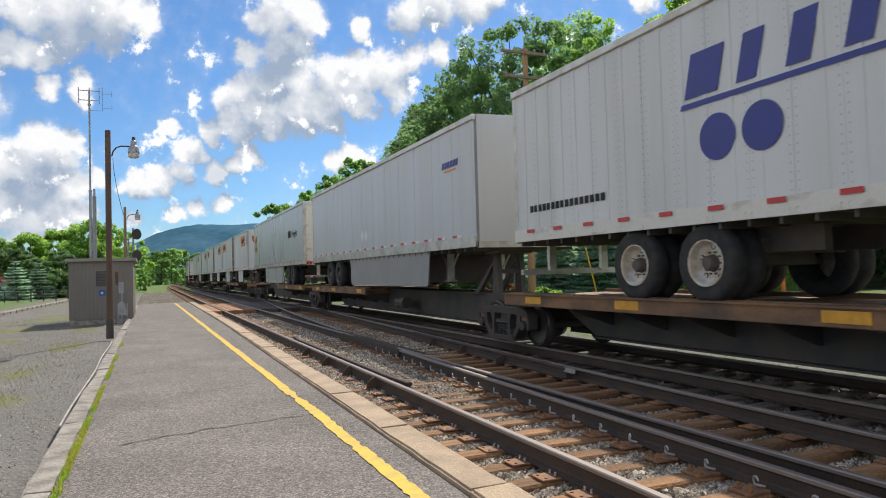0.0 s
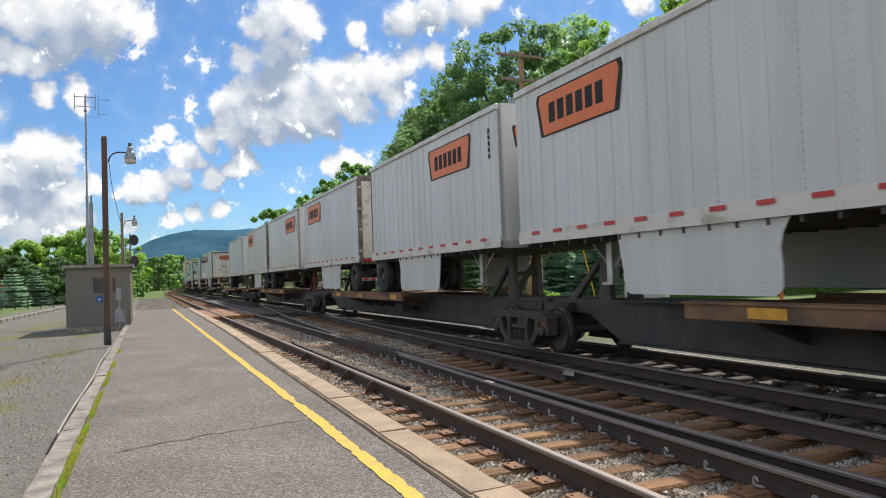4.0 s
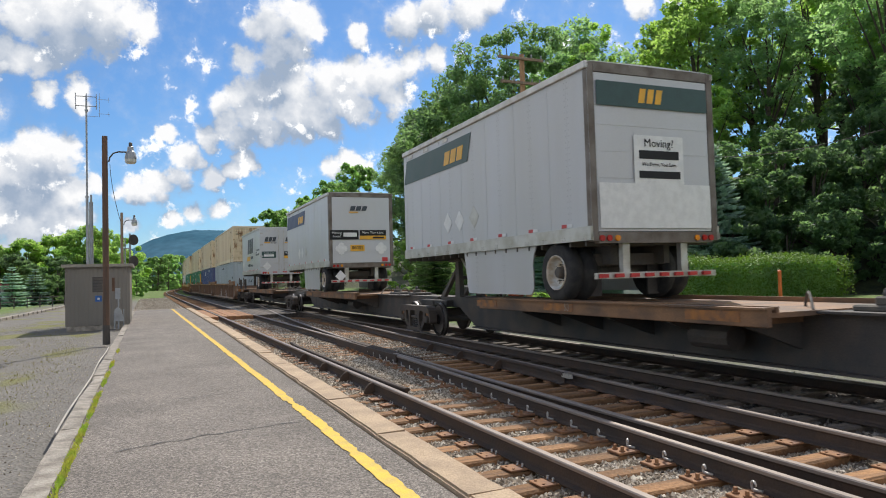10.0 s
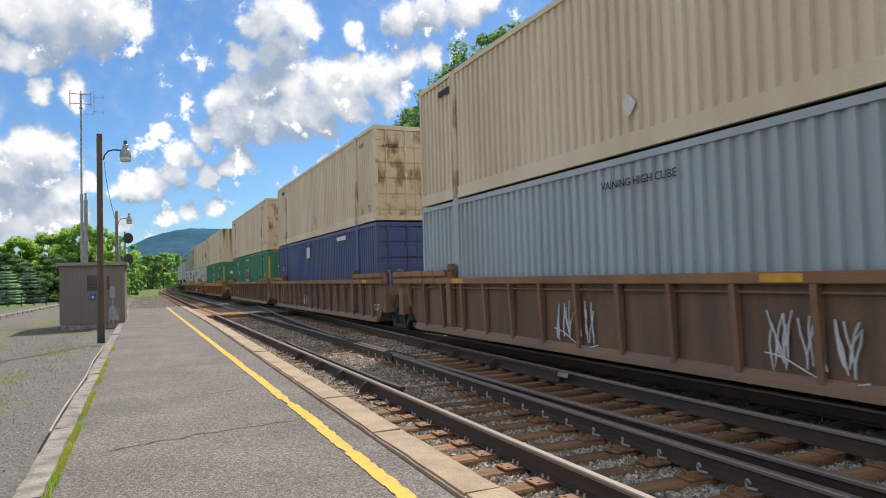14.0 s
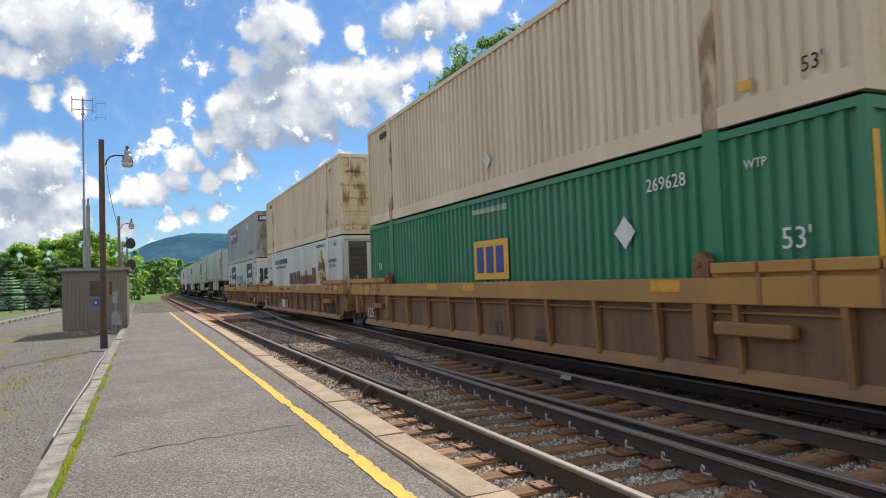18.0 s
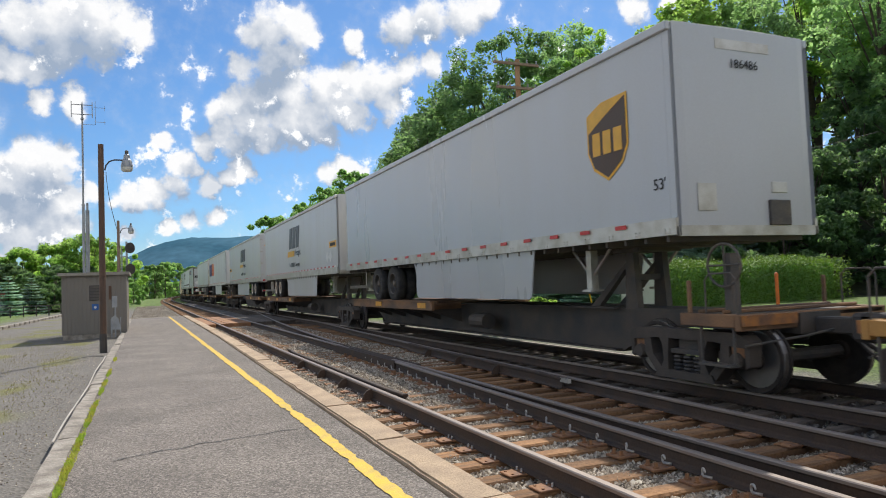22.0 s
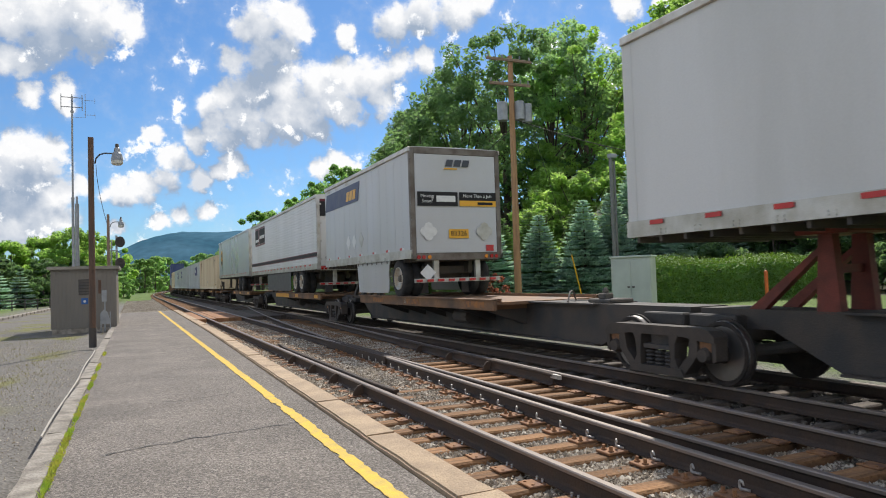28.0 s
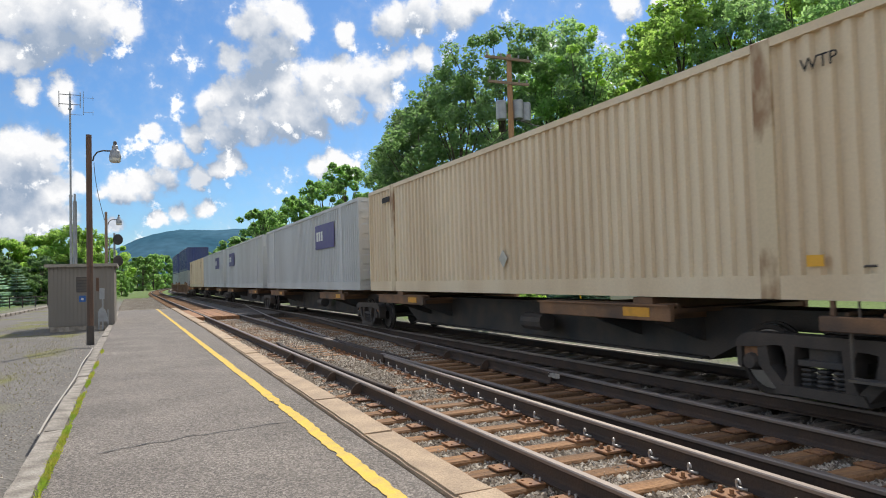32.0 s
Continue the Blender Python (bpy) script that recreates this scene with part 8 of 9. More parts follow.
def well_car(ua, ub, label, yellow=False, marks=(), ends=(False, False), number=None, scrawl=()):
    """One well of a double-stack car: sill chords, ribbed sides, floor and end decks."""
    L = ub - ua
    t = thing("well_car", label, "rail car", "units of the freight train")
    rolls(t, (ua + ub) / 2)
    p, top = (well_yellow, well_yellow) if yellow else (well_brown, rusty_chord)
    if yellow:
        p = mat("ochre_brown_well_paint", (0.34, 0.165, 0.055), 0.62, 0.0, 0.14, 0.9, 40, 0.1, (0.23, 0.11, 0.045), 0.6, (1, 0.8, 0.4))
    sheet = ochre_sheet if yellow else well_sheet
    w = L - 1.7
    c0, c1 = (1.10, 1.42) if yellow else (1.325, 1.46)      # foot and top of the top chord
    for s in (-1, 1):
        def span(a, b):
            return min(s * a, s * b), max(s * a, s * b)
        bm = bmn()
        slab(bm, [(-w / 2 - 0.35, c0 + 0.01), (w / 2, c0 + 0.01), (w / 2, 1.04), (w / 2 - 0.35, 1.02), (w / 2 - 0.55, 0.86), (w / 2 - 1.15, 0.22), (-w / 2 + 0.30, 0.22), (-w / 2 - 0.22, 0.86), (-w / 2 - 0.30, 1.0), (-w / 2 - 0.35, 1.04)], "X", *span(1.32, 1.368))
        part("side_sheet", bm, sheet, t)
        bm = bmn()
        slab(bm, [(w / 2 - 0.62, 0.92), (w / 2 - 0.62, 1.08), (w / 2 - 1.6, 1.08), (w / 2 - 1.6, 0.24), (w / 2 - 1.12, 0.24), (w / 2 - 1.0, 0.36)], "X", *span(1.299, 1.317))
        part("end_gusset", bm, soot, t)
        bm = bmn()
        box(bm, *span(1.34, 1.50), -w / 2 - 0.35, w / 2 + 0.35, c0, c1, 0.012)
        part("top_chord", bm, top, t)
        bm = bmn()
        slab(bm, [(s * 1.36, 0.20), (s * 1.47, 0.20), (s * 1.455, 0.27), (s * 1.40, 0.36), (s * 1.36, 0.36)], "Y", -w / 2 + 0.32, w / 2 - 1.15)
        part("bottom_chord", bm, p, t)
        bm = bmn()
        tube(bm, [(s * 1.425, -w / 2 + 0.8, c0 - 0.09), (s * 1.425, w / 2 - 0.8, c0 - 0.09)], 0.018, 6)
        part("pipe", bm, p, t)
        n = 13 if yellow else 17
        for k in range(n):
            y = -w / 2 + 0.75 + k * (w - 1.5) / (n - 1)
            lo = 0.27 if y < w / 2 - 1.2 else 0.74
            bm = bmn()
            slab(bm, [(s * 1.385, lo), (s * 1.44, lo), (s * 1.498, c0 - 0.02), (s * 1.498, c0 + 0.004), (s * 1.385, c0 + 0.004)], "Y", y - 0.035, y + 0.045)
            part("rib", bm, p, t)
        for y0, y1, e in ((-w / 2 - 0.35, -w / 2 + 2.5, -1), (w / 2 - 3.2, w / 2 + 0.35, 1)):
            bm = bmn()
            box(bm, *span(1.36, 1.44), y0, y1, c1 - 0.005, c1 + 0.06)
            k, gap = y0, 0.71
            while k < y1 - 0.1:
                box(bm, *span(1.345, 1.525), k, min(k + gap - 0.035, y1), c1 + 0.045, c1 + 0.175, 0.012)
                k += gap
            part("raised_chord", bm, top, t)
            for k in range(1, 4):
                part("stiffener", box(bmn(), *span(1.49, 1.512), y0 + k * gap - 0.05, y0 + k * gap + 0.01, c0 + 0.01, c1 + 0.05), p, t)
            y = y1 + 0.16 if e < 0 else y0 - 0.16
            bm = bmn()
            slab(bm, [(y - 0.13, c1), (y + 0.13, c1), (y + 0.13, c1 + 0.22), (y + 0.04, c1 + 0.31), (y - 0.07, c1 + 0.31), (y - 0.13, c1 + 0.20)], "X", *span(1.36, 1.47))
            rod(bm, (s * 1.36, y, c1 + 0.16), (s * 1.53, y, c1 + 0.16), 0.035, 8)
            part("guide", bm, plate_rust, t, "rusty container guide")
            bm = bmn()
            slab(bm, [(s * 1.39, 0.42), (s * 1.50, 0.46), (s * 1.515, c0), (s * 1.39, c0)], "Y", y - 0.10, y + 0.12)
            part("wide_post", bm, p, t)
        if yellow:
            part("tool_box", box(bmn(), *span(1.39, 1.53), -w / 2 + 1.35, -w / 2 + 2.45, 0.74, 0.90, 0.02), p, t)
            part("tool_box", box(bmn(), *span(1.39, 1.53), w / 2 - 2.9, w / 2 - 2.15, 0.72, 0.86, 0.02), p, t)
    for y in (-w / 2 + 0.39, w / 2 - 0.93):
        bm = bmn()
        box(bm, -1.318, 1.318, y - 0.03, y + 0.03, 0.90, 1.26)
        for x in (-1.318, 0.90):
            box(bm, x, x + 0.418, y - 0.03, y + 0.03, 0.22, 0.90)
        part("end_bulkhead", bm, p, t)
    for k in range(9):
        y = -w / 2 + 0.9 + k * (w - 1.8) / 8
        part("floor_beam", box(bmn(), -1.37, 1.37, y - 0.15, y + 0.15, 0.22, 0.33), soot, t)
    for s in (-1, 1):
        bm = bmn()
        y0, y1 = s * (w / 2), s * (L / 2 + (1.1 if ends[0 if s < 0 else 1] else -0.1))
        box(bm, -0.5, 0.5, min(y0, y1), max(y0, y1), 0.68, 1.0, 0.02)
        box(bm, -1.36, 1.36, min(y0, y0 + s * 0.3), max(y0, y0 + s * 0.3), 0.5, 1.2)
        part("end_deck", bm, p, t)
        part("end_grating", box(bmn(), -1.05, 1.05, min(y0 + s * 0.3, y1), max(y0 + s * 0.3, y1), 1.002, 1.03), dark_frame, t)
        if ends[0 if s < 0 else 1]:
            end_platform(t, s * (L / 2 + 1.15), s, top, s < 0)
        else:
            for x in (-1.3, 1.3):
                ya, yb = s * (w / 2 + 0.15), s * (w / 2 + 0.55)
                part("hand_rail", tube(bmn(), [(x, ya, 1.0), (x, ya, 1.62), (x, ya + s * 0.06, 1.70), (x, yb - s * 0.06, 1.70), (x, yb, 1.62), (x, yb, 1.0)], 0.02, 6), top, t)
    for k, m in enumerate(marks):
        y = -w / 2 + m
        bm = bmn()
        box(bm, -1.506, -1.499, y, y + 0.55, c0 + 0.02 if not yellow else c1 - 0.17, c1 - 0.02)
        part("tape_patch", bm, reflex_yellow, t, "yellow reflective tape")
    for u, v, s, wd, m in number or ():
        words(t, L, "side", u, v + (0.14 if v > 1 else 0.0), wd, s, m, 0.206 if v > 1 else 0.10)
    for u, v, s in scrawl:
        bm = bmn()
        r = random.Random(int(u * 100))
        for q in range(6):
            mid = L / 2 - u - s * (0.42 - 0.165 * q)
            pts = [(mid + s * r.uniform(-0.09, 0.09), v + s * (0.24 * (1 - 2 * (k % 2)) + r.uniform(-0.06, 0.06))) for k in range(r.choice((3, 4, 5)))]
            fine = [tuple(Vector((*a_, 0)).lerp(Vector((*b_, 0)), f / 4))[:2] for a_, b_ in zip(pts, pts[1:]) for f in range(4)] + [pts[-1]]
            tube(bm, [(-1.404, yy + 0.02 * s * math.sin(k * 1.3), zz + 0.02 * s * math.cos(k * 1.1)) for k, (yy, zz) in enumerate(fine)], 0.007 * s + 0.003, 5)
        tube(bm, [(-1.404, L / 2 - u - s * (0.55 - 1.1 * f), v - s * (0.30 + 0.08 * math.sin(f * 5) - 0.10 * f)) for f in (k / 16 for k in range(17))], 0.007 * s + 0.002, 5)
        part("paint_scrawl", bm, tape_white, t, "white sprayed scrawl")
    return t


# --- the consist, front to rear: loads first, then what they ride on ---
P53 = 16.15
t = trailer(-4.5, P53, white_paint, "post", False, "white road trailer with large blue blocks and two blue discs", 2, rim="white", skirt=False, wheels=(3.43, 4.83))
for k in range(8):
    a = 4.63 + k * 0.70
    slim = 0.30 if k in (1, 2, 3) else 0.56
    if slim < 0.5:
        a += 0.16
    decal(t, P53, "side", quad(a, a + slim, 3.66, 4.22, 0.14), royal, "emblem", 0.014)
decal(t, P53, "side", quad(4.55, 10.3, 3.53, 3.60, 0.02), royal, "emblem_bar", 0.014)
for u in (5.16, 5.84):
    decal(t, P53, "side", [(u + 0.29 * math.cos(a), 3.09 + 0.29 * math.sin(a)) for a in (k * math.tau / 28 for k in range(28))], royal, "emblem_disc", 0.014)
glyphs(t, P53, "side", 0.58, 2.89, 2.55, 2.67, 16, black, 0, 0.014, 0.35)
t = trailer(13.4, P53, grey_paint, "plate", False, "pale grey road trailer with a small blue emblem and side skirt", 2, skirt_u=(5.69, 13.3), wheels=(2.8, 4.1), skirt_mat=mat("dull_grey_skirt", (0.30, 0.30, 0.295), 0.5, 0, 0.06, 1.5, 40, 0.02))
glyphs(t, P53, "side", 14.35, 15.3, 3.93, 4.08, 6, royal, 0.04, 0.010)
decal(t, P53, "side", quad(14.45, 15.15, 3.84, 3.88, 0.05), orange, "emblem_bar", 0.010)
diamonds(t, P53, (7.5, 7.95), 2.75, 0.2, tape_white)
t = trailer(31.6, P53, ups_grey, "plate", True, "grey road trailer with dark lettering and a brown shield badge", 2, door=cream_paint, roof_band=ups_grey, skirt_u=(4.43, 10.74), wheels=(12.0, 13.25))
glyphs(t, P53, "side", 12.35, 13.15, 3.4, 3.75, 3, black, 0.0, 0.010, 0.2)
words(t, P53, "side", 14.02, 3.55, "Freight", 0.46, black)
badge_shield(t, P53, 0.9, 3.62, 1.12)
diamonds(t, P53, (7.37,), 2.8, 0.16, tape_white)
pup(51.3, False, "white ribbed short trailer with orange badge, nose towards the platform end")
pup(61.4, True, "white ribbed short trailer with orange badge, doors towards the platform end")
pup(70.7, False, "white ribbed short trailer with orange badge and white skirt")
pup(80.7, True, "white ribbed short trailer with orange badge and scuffed skirt")
pup(90.7, False, "white smooth-sided short trailer with orange badge and patched panel", "plate", skirt=False, at=6.62)
pup(100.0, True, "white ribbed short trailer with scribbled paint and grimy doors")
t = pup(111.7, False, "white ribbed short trailer with blue blocks on its nose", badge=False, skirt=False)
glyphs(t, 8.55, "end", 0.68, 1.89, 4.40, 4.73, 3, royal, 0.06, 0.016, 0.16)
decal(t, 8.55, "end", [(0.68, 4.08), (1.85, 4.24), (1.85, 4.32), (0.68, 4.28)], orange, "emblem_bar", 0.016)
words(t, 8.55, "end", 1.45, 4.0, "FREIGHT", 0.16, royal, 0.02)
t = pup(137.9, True, "white ribbed short trailer with orange badges and stained rear doors")
words(t, 8.55, "end", 0.30, 2.62, "129834", 0.10, black, 0.02)
decal(t, 8.55, "end", quad(1.0, 1.55, 3.28, 3.33), black, "address_bar", 0.03)
banded_pup(155.5, "", "green", True, "light grey short trailer with green band and yellow blocks")
banded_pup(172.6, "86085", "navy", False, "light grey short trailer with navy band and black rear panels")
L28 = 8.55
t = trailer(190.3, L28, grey_paint, "plate", True, "light grey short trailer with large dark slanted blocks", 1, rim="white", door=grey_paint, tape=0.62, skirt=False, wheels=(7.45,))
freight_marks(t, L28, 2.9, 5.55, 3.44, 4.41, (2.56, 4.1, 2.97, 3.27), (4.9, 3.18, 0.38), (4.2, 2.65, 0.26))
decal(t, L28, "side", quad(6.77, 8.2, 3.2, 3.58, 0.05), slate, "panel", 0.010)
words(t, L28, "side", 7.08, 3.42, "Moving\nSoon?", 0.14, tape_white, 0.02)
decal(t, L28, "side", quad(7.42, 8.1, 3.31, 3.49, 0.05), tape_white, "name_bar", 0.018)
for x in (0.27, 1.55):
    slanted_mark(t, L28, x, x + 0.72, 4.02, 4.30, (x - 0.04, x + 0.32, 3.92, 3.98), "end")
    words(t, L28, "end", x + 0.58, 3.94, "Freight", 0.12, slate, 0.03)
decal(t, L28, "end", quad(0.10, 0.97, 3.0, 3.40), deep_green, "panel", 0.012)
words(t, L28, "end", 0.53, 3.31, "Moving Soon?", 0.11, tape_white, 0.022)
decal(t, L28, "end", quad(0.22, 0.85, 3.08, 3.22), tape_white, "name_bar", 0.020)
decal(t, L28, "end", quad(1.45, 2.5, 3.13, 3.40), black, "panel", 0.012)
words(t, L28, "end", 1.97, 3.29, "More Than a Job.", 0.12, tape_white, 0.022)
decal(t, L28, "end", quad(1.45, 2.5, 2.97, 3.13), gold, "panel", 0.012)
decal(t, L28, "end", quad(1.95, 2.4, 3.01, 3.09), black, "name_bar", 0.020)
decal(t, L28, "end", quad(1.83, 2.46, 2.55, 2.75), gold, "number_panel", 0.012)
words(t, L28, "end", 2.145, 2.65, "554225", 0.17, black, 0.022)
decal(t, L28, "end", quad(1.98, 2.3, 2.18, 2.38), gold, "sticker", 0.012)
for a, b in ((0.42, 2.62), (0.29, 2.49), (0.55, 2.49), (0.42, 2.36)):
    diamond(t, L28, "end", a, b, 0.14, tape_white)
diamonds(t, L28, (0.5, 0.9), 2.75, 0.2, tape_white)

STACK = 0.34
UP = STACK + 2.896


def box_text(c, z0, num, pre=False):
    words(c, P53, "end", 0.48, z0 + 2.25, num, 0.17, black, 0.06)


def tan_box(u0, near, num, z0=UP, rust=False):
    c = container(u0, z0, tan_cont, near, "tan corrugated container stacked above another, rust-stained end" if z0 > 2 else "tan corrugated container riding a spine car, rust-streaked end", endpaint=tan_rust if near == "nose" else tan_door)
    if num:
        box_text(c, z0, num) if near == "doors" else words(c, P53, "end", 1.5, z0 + 2.48, num, 0.17, black, 0.03)
    diamond(c, P53, "side", 8.1, z0 + 0.66, 0.17, alu)
    words(c, P53, "side", 15.6, z0 + 0.42, "53'", 0.24, black, 0.01)
    words(c, P53, "side", 14.85, z0 + 2.45, "WTP", 0.20, black, 0.01)
    decal(c, P53, "side", quad(14.6, 14.8, z0 + 0.35, z0 + 0.47), gold, "sticker", 0.004)
    decal(c, P53, "side", quad(1.2, 1.8, z0 + 2.45, z0 + 2.6), black, "number_bar", -0.005)
    return c


tan_box(204.9, "doors", "606194")
c = container(204.9, STACK, ice_cont, "nose", "pale blue-grey corrugated container in the well of a rail car")
words(c, P53, "side", 15.5, STACK + 1.55, "53'", 0.3, black, 0.01)
words(c, P53, "side", 8.2, STACK + 2.45, "VAINING HIGH CUBE", 0.17, black, 0.012)
words(c, P53, "end", 1.35, 1.62, "53'", 0.28, black, 0.03)
for u in (0.3, 2.05):
    for q in range(4):
        decal(c, P53, "end", quad(u + q * 0.08, u + 0.04 + q * 0.08, 3.08, 3.14, 0.04), black, "hazard_stripe", 0.004)
tan_box(224.8, "doors", "604588")
c = container(224.8, STACK, blue_cont, "doors", "deep blue corrugated container in the well of a rail car")
decal(c, P53, "side", quad(6.6, 7.2, STACK + 2.05, STACK + 2.5), tape_white, "panel", 0.004)
decal(c, P53, "side", quad(11.6, 12.8, STACK + 2.5, STACK + 2.64), tape_white, "number_bar", 0.004)
words(c, P53, "side", 1.3, STACK + 1.7, "53'", 0.26, tape_white, 0.01)
tan_box(244.5, "doors", "")


def green_box(u0, num, label):
    c = container(u0, STACK, green_cont, "nose", label)
    words(c, P53, "side", 15.3, 1.82, "53'", 0.34, tape_white, 0.012)
    words(c, P53, "side", 1.0, 1.93, "53'", 0.26, tape_white, 0.012)
    words(c, P53, "end", 1.55, 1.62, "53'", 0.28, tape_white, 0.03)
    for u in (0.35, 2.05):
        for q in range(3):
            decal(c, P53, "end", quad(u + q * 0.08, u + 0.04 + q * 0.08, 3.12, 3.18, 0.04), gold, "hazard_stripe", 0.004)
    words(c, P53, "side", 13.3 if num == "269628" else 3.2, 2.70, num, 0.26, tape_white, 0.012)
    words(c, P53, "side", 14.8, 2.72, "WTP", 0.15, tape_white, 0.012)
    diamond(c, P53, "side", 12.4 if num == "269628" else 3.8, 2.1, 0.24, tape_white)
    decal(c, P53, "side", quad(7.35, 8.85, 1.47, 2.27), gold, "badge", 0.004)
    glyphs(c, P53, "side", 7.48, 8.78, 1.6, 2.14, 3, royal, 0, 0.010)
    words(c, P53, "side", 8.1, 2.88, "VAINING HIGH CUBE", 0.16, tape_white, 0.012)
    decal(c, P53, "end", quad(0.95, 1.6, STACK + 2.3, STACK + 2.65), gold, "badge", 0.004)
    glyphs(c, P53, "end", 1.02, 1.55, STACK + 2.36, STACK + 2.58, 3, royal, 0, 0.01)
    for u in (0.06, 2.44):
        decal(c, P53, "end", quad(u, u + 0.1, STACK + 1.2, STACK + 2.5), gold, "stripe", 0.004)
    diamond(c, P53, "end", 0.75, STACK + 1.95, 0.18, tape_white)
    return c


green_box(244.5, "272437", "bright green corrugated container with yellow badge in a well car")
tan_box(268.0, "nose", "612039")
green_box(268.0, "269628", "bright green corrugated container with white diamond in a well car")
tan_box(287.6, "doors", "600772")
c = container(287.6, STACK, reefer, "reefer", "white refrigerated container with maroon blocks and a cooling unit", side="plate")
u = 6.5
for wide, low, high in ((0.62, 1.5, 2.02), (0.12, 1.5, 1.6), (0.66, 1.5, 2.05), (0.12, 1.5, 1.6), (0.62, 1.5, 2.08), (0.48, 1.5, 1.86), (0.48, 1.46, 1.86), (0.24, 1.5, 2.08), (0.46, 1.5, 1.86), (0.48, 1.5, 1.86), (0.56, 1.5, 2.15)):
    decal(c, P53, "side", quad(u, u + wide - 0.06, low, high), maroon, "emblem", 0.006)
    u += wide + 0.06
for sgn_ in (-1, 1):
    decal(c, P53, "side", [(13.04 + sgn_ * q, z) for q, z in ((0.22, 1.5), (0.50, 1.62), (0.56, 1.85), (0.42, 1.98), (0.26, 1.9))], gold, "crest_scroll", 0.005)
    decal(c, P53, "side", [(13.04 + sgn_ * q, z) for q, z in ((0.22, 1.98), (0.46, 1.98), (0.54, 2.12), (0.42, 2.30), (0.40, 2.46), (0.30, 2.36), (0.26, 2.2))], maroon, "crest_wing", 0.006)
decal(c, P53, "side", [(12.72, 1.48), (13.36, 1.48), (13.38, 1.95), (13.2, 2.05), (12.88, 2.05), (12.70, 1.95)], gold, "crest", 0.008)
decal(c, P53, "side", quad(12.77, 13.31, 1.48, 1.90), royal, "crest_shield", 0.012)
for z in (1.54, 1.72):
    decal(c, P53, "side", quad(12.90, 13.18, z, z + 0.12), gold, "crest_charge", 0.016)
decal(c, P53, "side", [(12.88, 2.05), (13.2, 2.05), (13.18, 2.22), (13.04, 2.34), (12.90, 2.22)], slate, "crest_helmet", 0.009)
decal(c, P53, "side", [(12.90, 2.32), (13.16, 2.30), (13.22, 2.48), (13.12, 2.62), (13.18, 2.74), (13.04, 2.84), (12.88, 2.76), (12.94, 2.6), (12.86, 2.46)], gold, "crest_lion", 0.010)
glyphs(c, P53, "side", 2.54, 4.2, 2.55, 2.78, 4, sky_blue, 0.02, 0.006, 0.2)
glyphs(c, P53, "side", 4.2, 5.87, 2.55, 2.78, 5, slate, 0.02, 0.006, 0.2)
words(c, P53, "side", 4.2, 2.37, "REFRIGERATED INTERMODAL NETWORK", 0.15, slate, 0.01)
words(c, P53, "side", 12.9, 2.97, "STACK LIMIT 3 HIGH", 0.15, black, 0.01)
words(c, P53, "side", 15.3, 2.92, "WTP", 0.2, black, 0.01)
words(c, P53, "side", 14.82, 2.23, "TARE WEIGHT\n(LB) 13230", 0.19, black, 0.012)
words(c, P53, "side", 1.2, STACK + 2.1, "633369", 0.15, black, 0.01)
c = container(307.6, UP, fed_cont, "doors", "grey corrugated container with purple panel stacked on a white one", endpaint=fed_door)
decal(c, P53, "side", quad(2.4, 6.1, 4.88, 5.75), purple, "badge", 0.004)
glyphs(c, P53, "side", 2.6, 3.4, 5.14, 5.5, 3, tape_white, 0, 0.01)
glyphs(c, P53, "side", 3.4, 3.95, 5.14, 5.5, 2, orange, 0, 0.01)
glyphs(c, P53, "side", 4.15, 5.9, 5.22, 5.46, 8, tape_white, 0.03, 0.01, 0.4)
words(c, P53, "side", 13.55, 3.67, "TOP LIFT ONLY", 0.3, black, 0.012)
decal(c, P53, "end", quad(0.1, 2.45, UP + 2.25, UP + 2.62), purple, "badge", 0.05)
glyphs(c, P53, "end", 0.2, 0.62, UP + 2.36, UP + 2.54, 3, tape_white, 0, 0.056)
glyphs(c, P53, "end", 0.62, 0.92, UP + 2.36, UP + 2.54, 2, orange, 0, 0.056)
diamonds(c, P53, (11.4, 12.1), UP + 2.2, 0.24, tape_white)
c = container(307.6, STACK, reefer, "doors", "white refrigerated container with dark teal panels and blue lettering", side="plate")
for x0_ in (0.13, 1.31):
    decal(c, P53, "end", quad(x0_, x0_ + 1.14, 1.15, 2.55), teal, "panel", -0.002)
glyphs(c, P53, "end", 0.45, 2.15, 1.5, 1.86, 4, tape_white, 0, 0.004, 0.3)
decal(c, P53, "end", quad(0.5, 2.0, 2.05, 2.3, 0.2), tape_white, "emblem", 0.004)
for u0_, u1_ in ((2.4, 5.06), (11.3, 14.15)):
    decal(c, P53, "side", quad(u0_, u1_, 1.4, 2.95), teal, "panel", 0.003)
    mid = (u0_ + u1_) / 2
    glyphs(c, P53, "side", mid - 0.42 * (u1_ - u0_), mid + 0.42 * (u1_ - u0_), 1.62, 2.02, 4, tape_white, 0, 0.008)
    decal(c, P53, "side", [(mid - 0.8, 2.22), (mid - 0.55, 2.5), (mid - 0.2, 2.55), (mid + 0.2, 2.46), (mid + 0.55, 2.6), (mid + 0.85, 2.55), (mid + 0.6, 2.44), (mid + 0.75, 2.3), (mid + 0.3, 2.36), (mid - 0.2, 2.36), (mid - 0.5, 2.3)], tape_white, "emblem", 0.008)
words(c, P53, "side", 7.46, 2.0, "EXCELLENCE", 0.60, sky_blue, 0.012)
words(c, P53, "side", 6.95, 1.60, "THROUGH", 0.30, slate, 0.012)
words(c, P53, "side", 9.25, 1.56, "EXECUTION", 0.56, slate, 0.012)
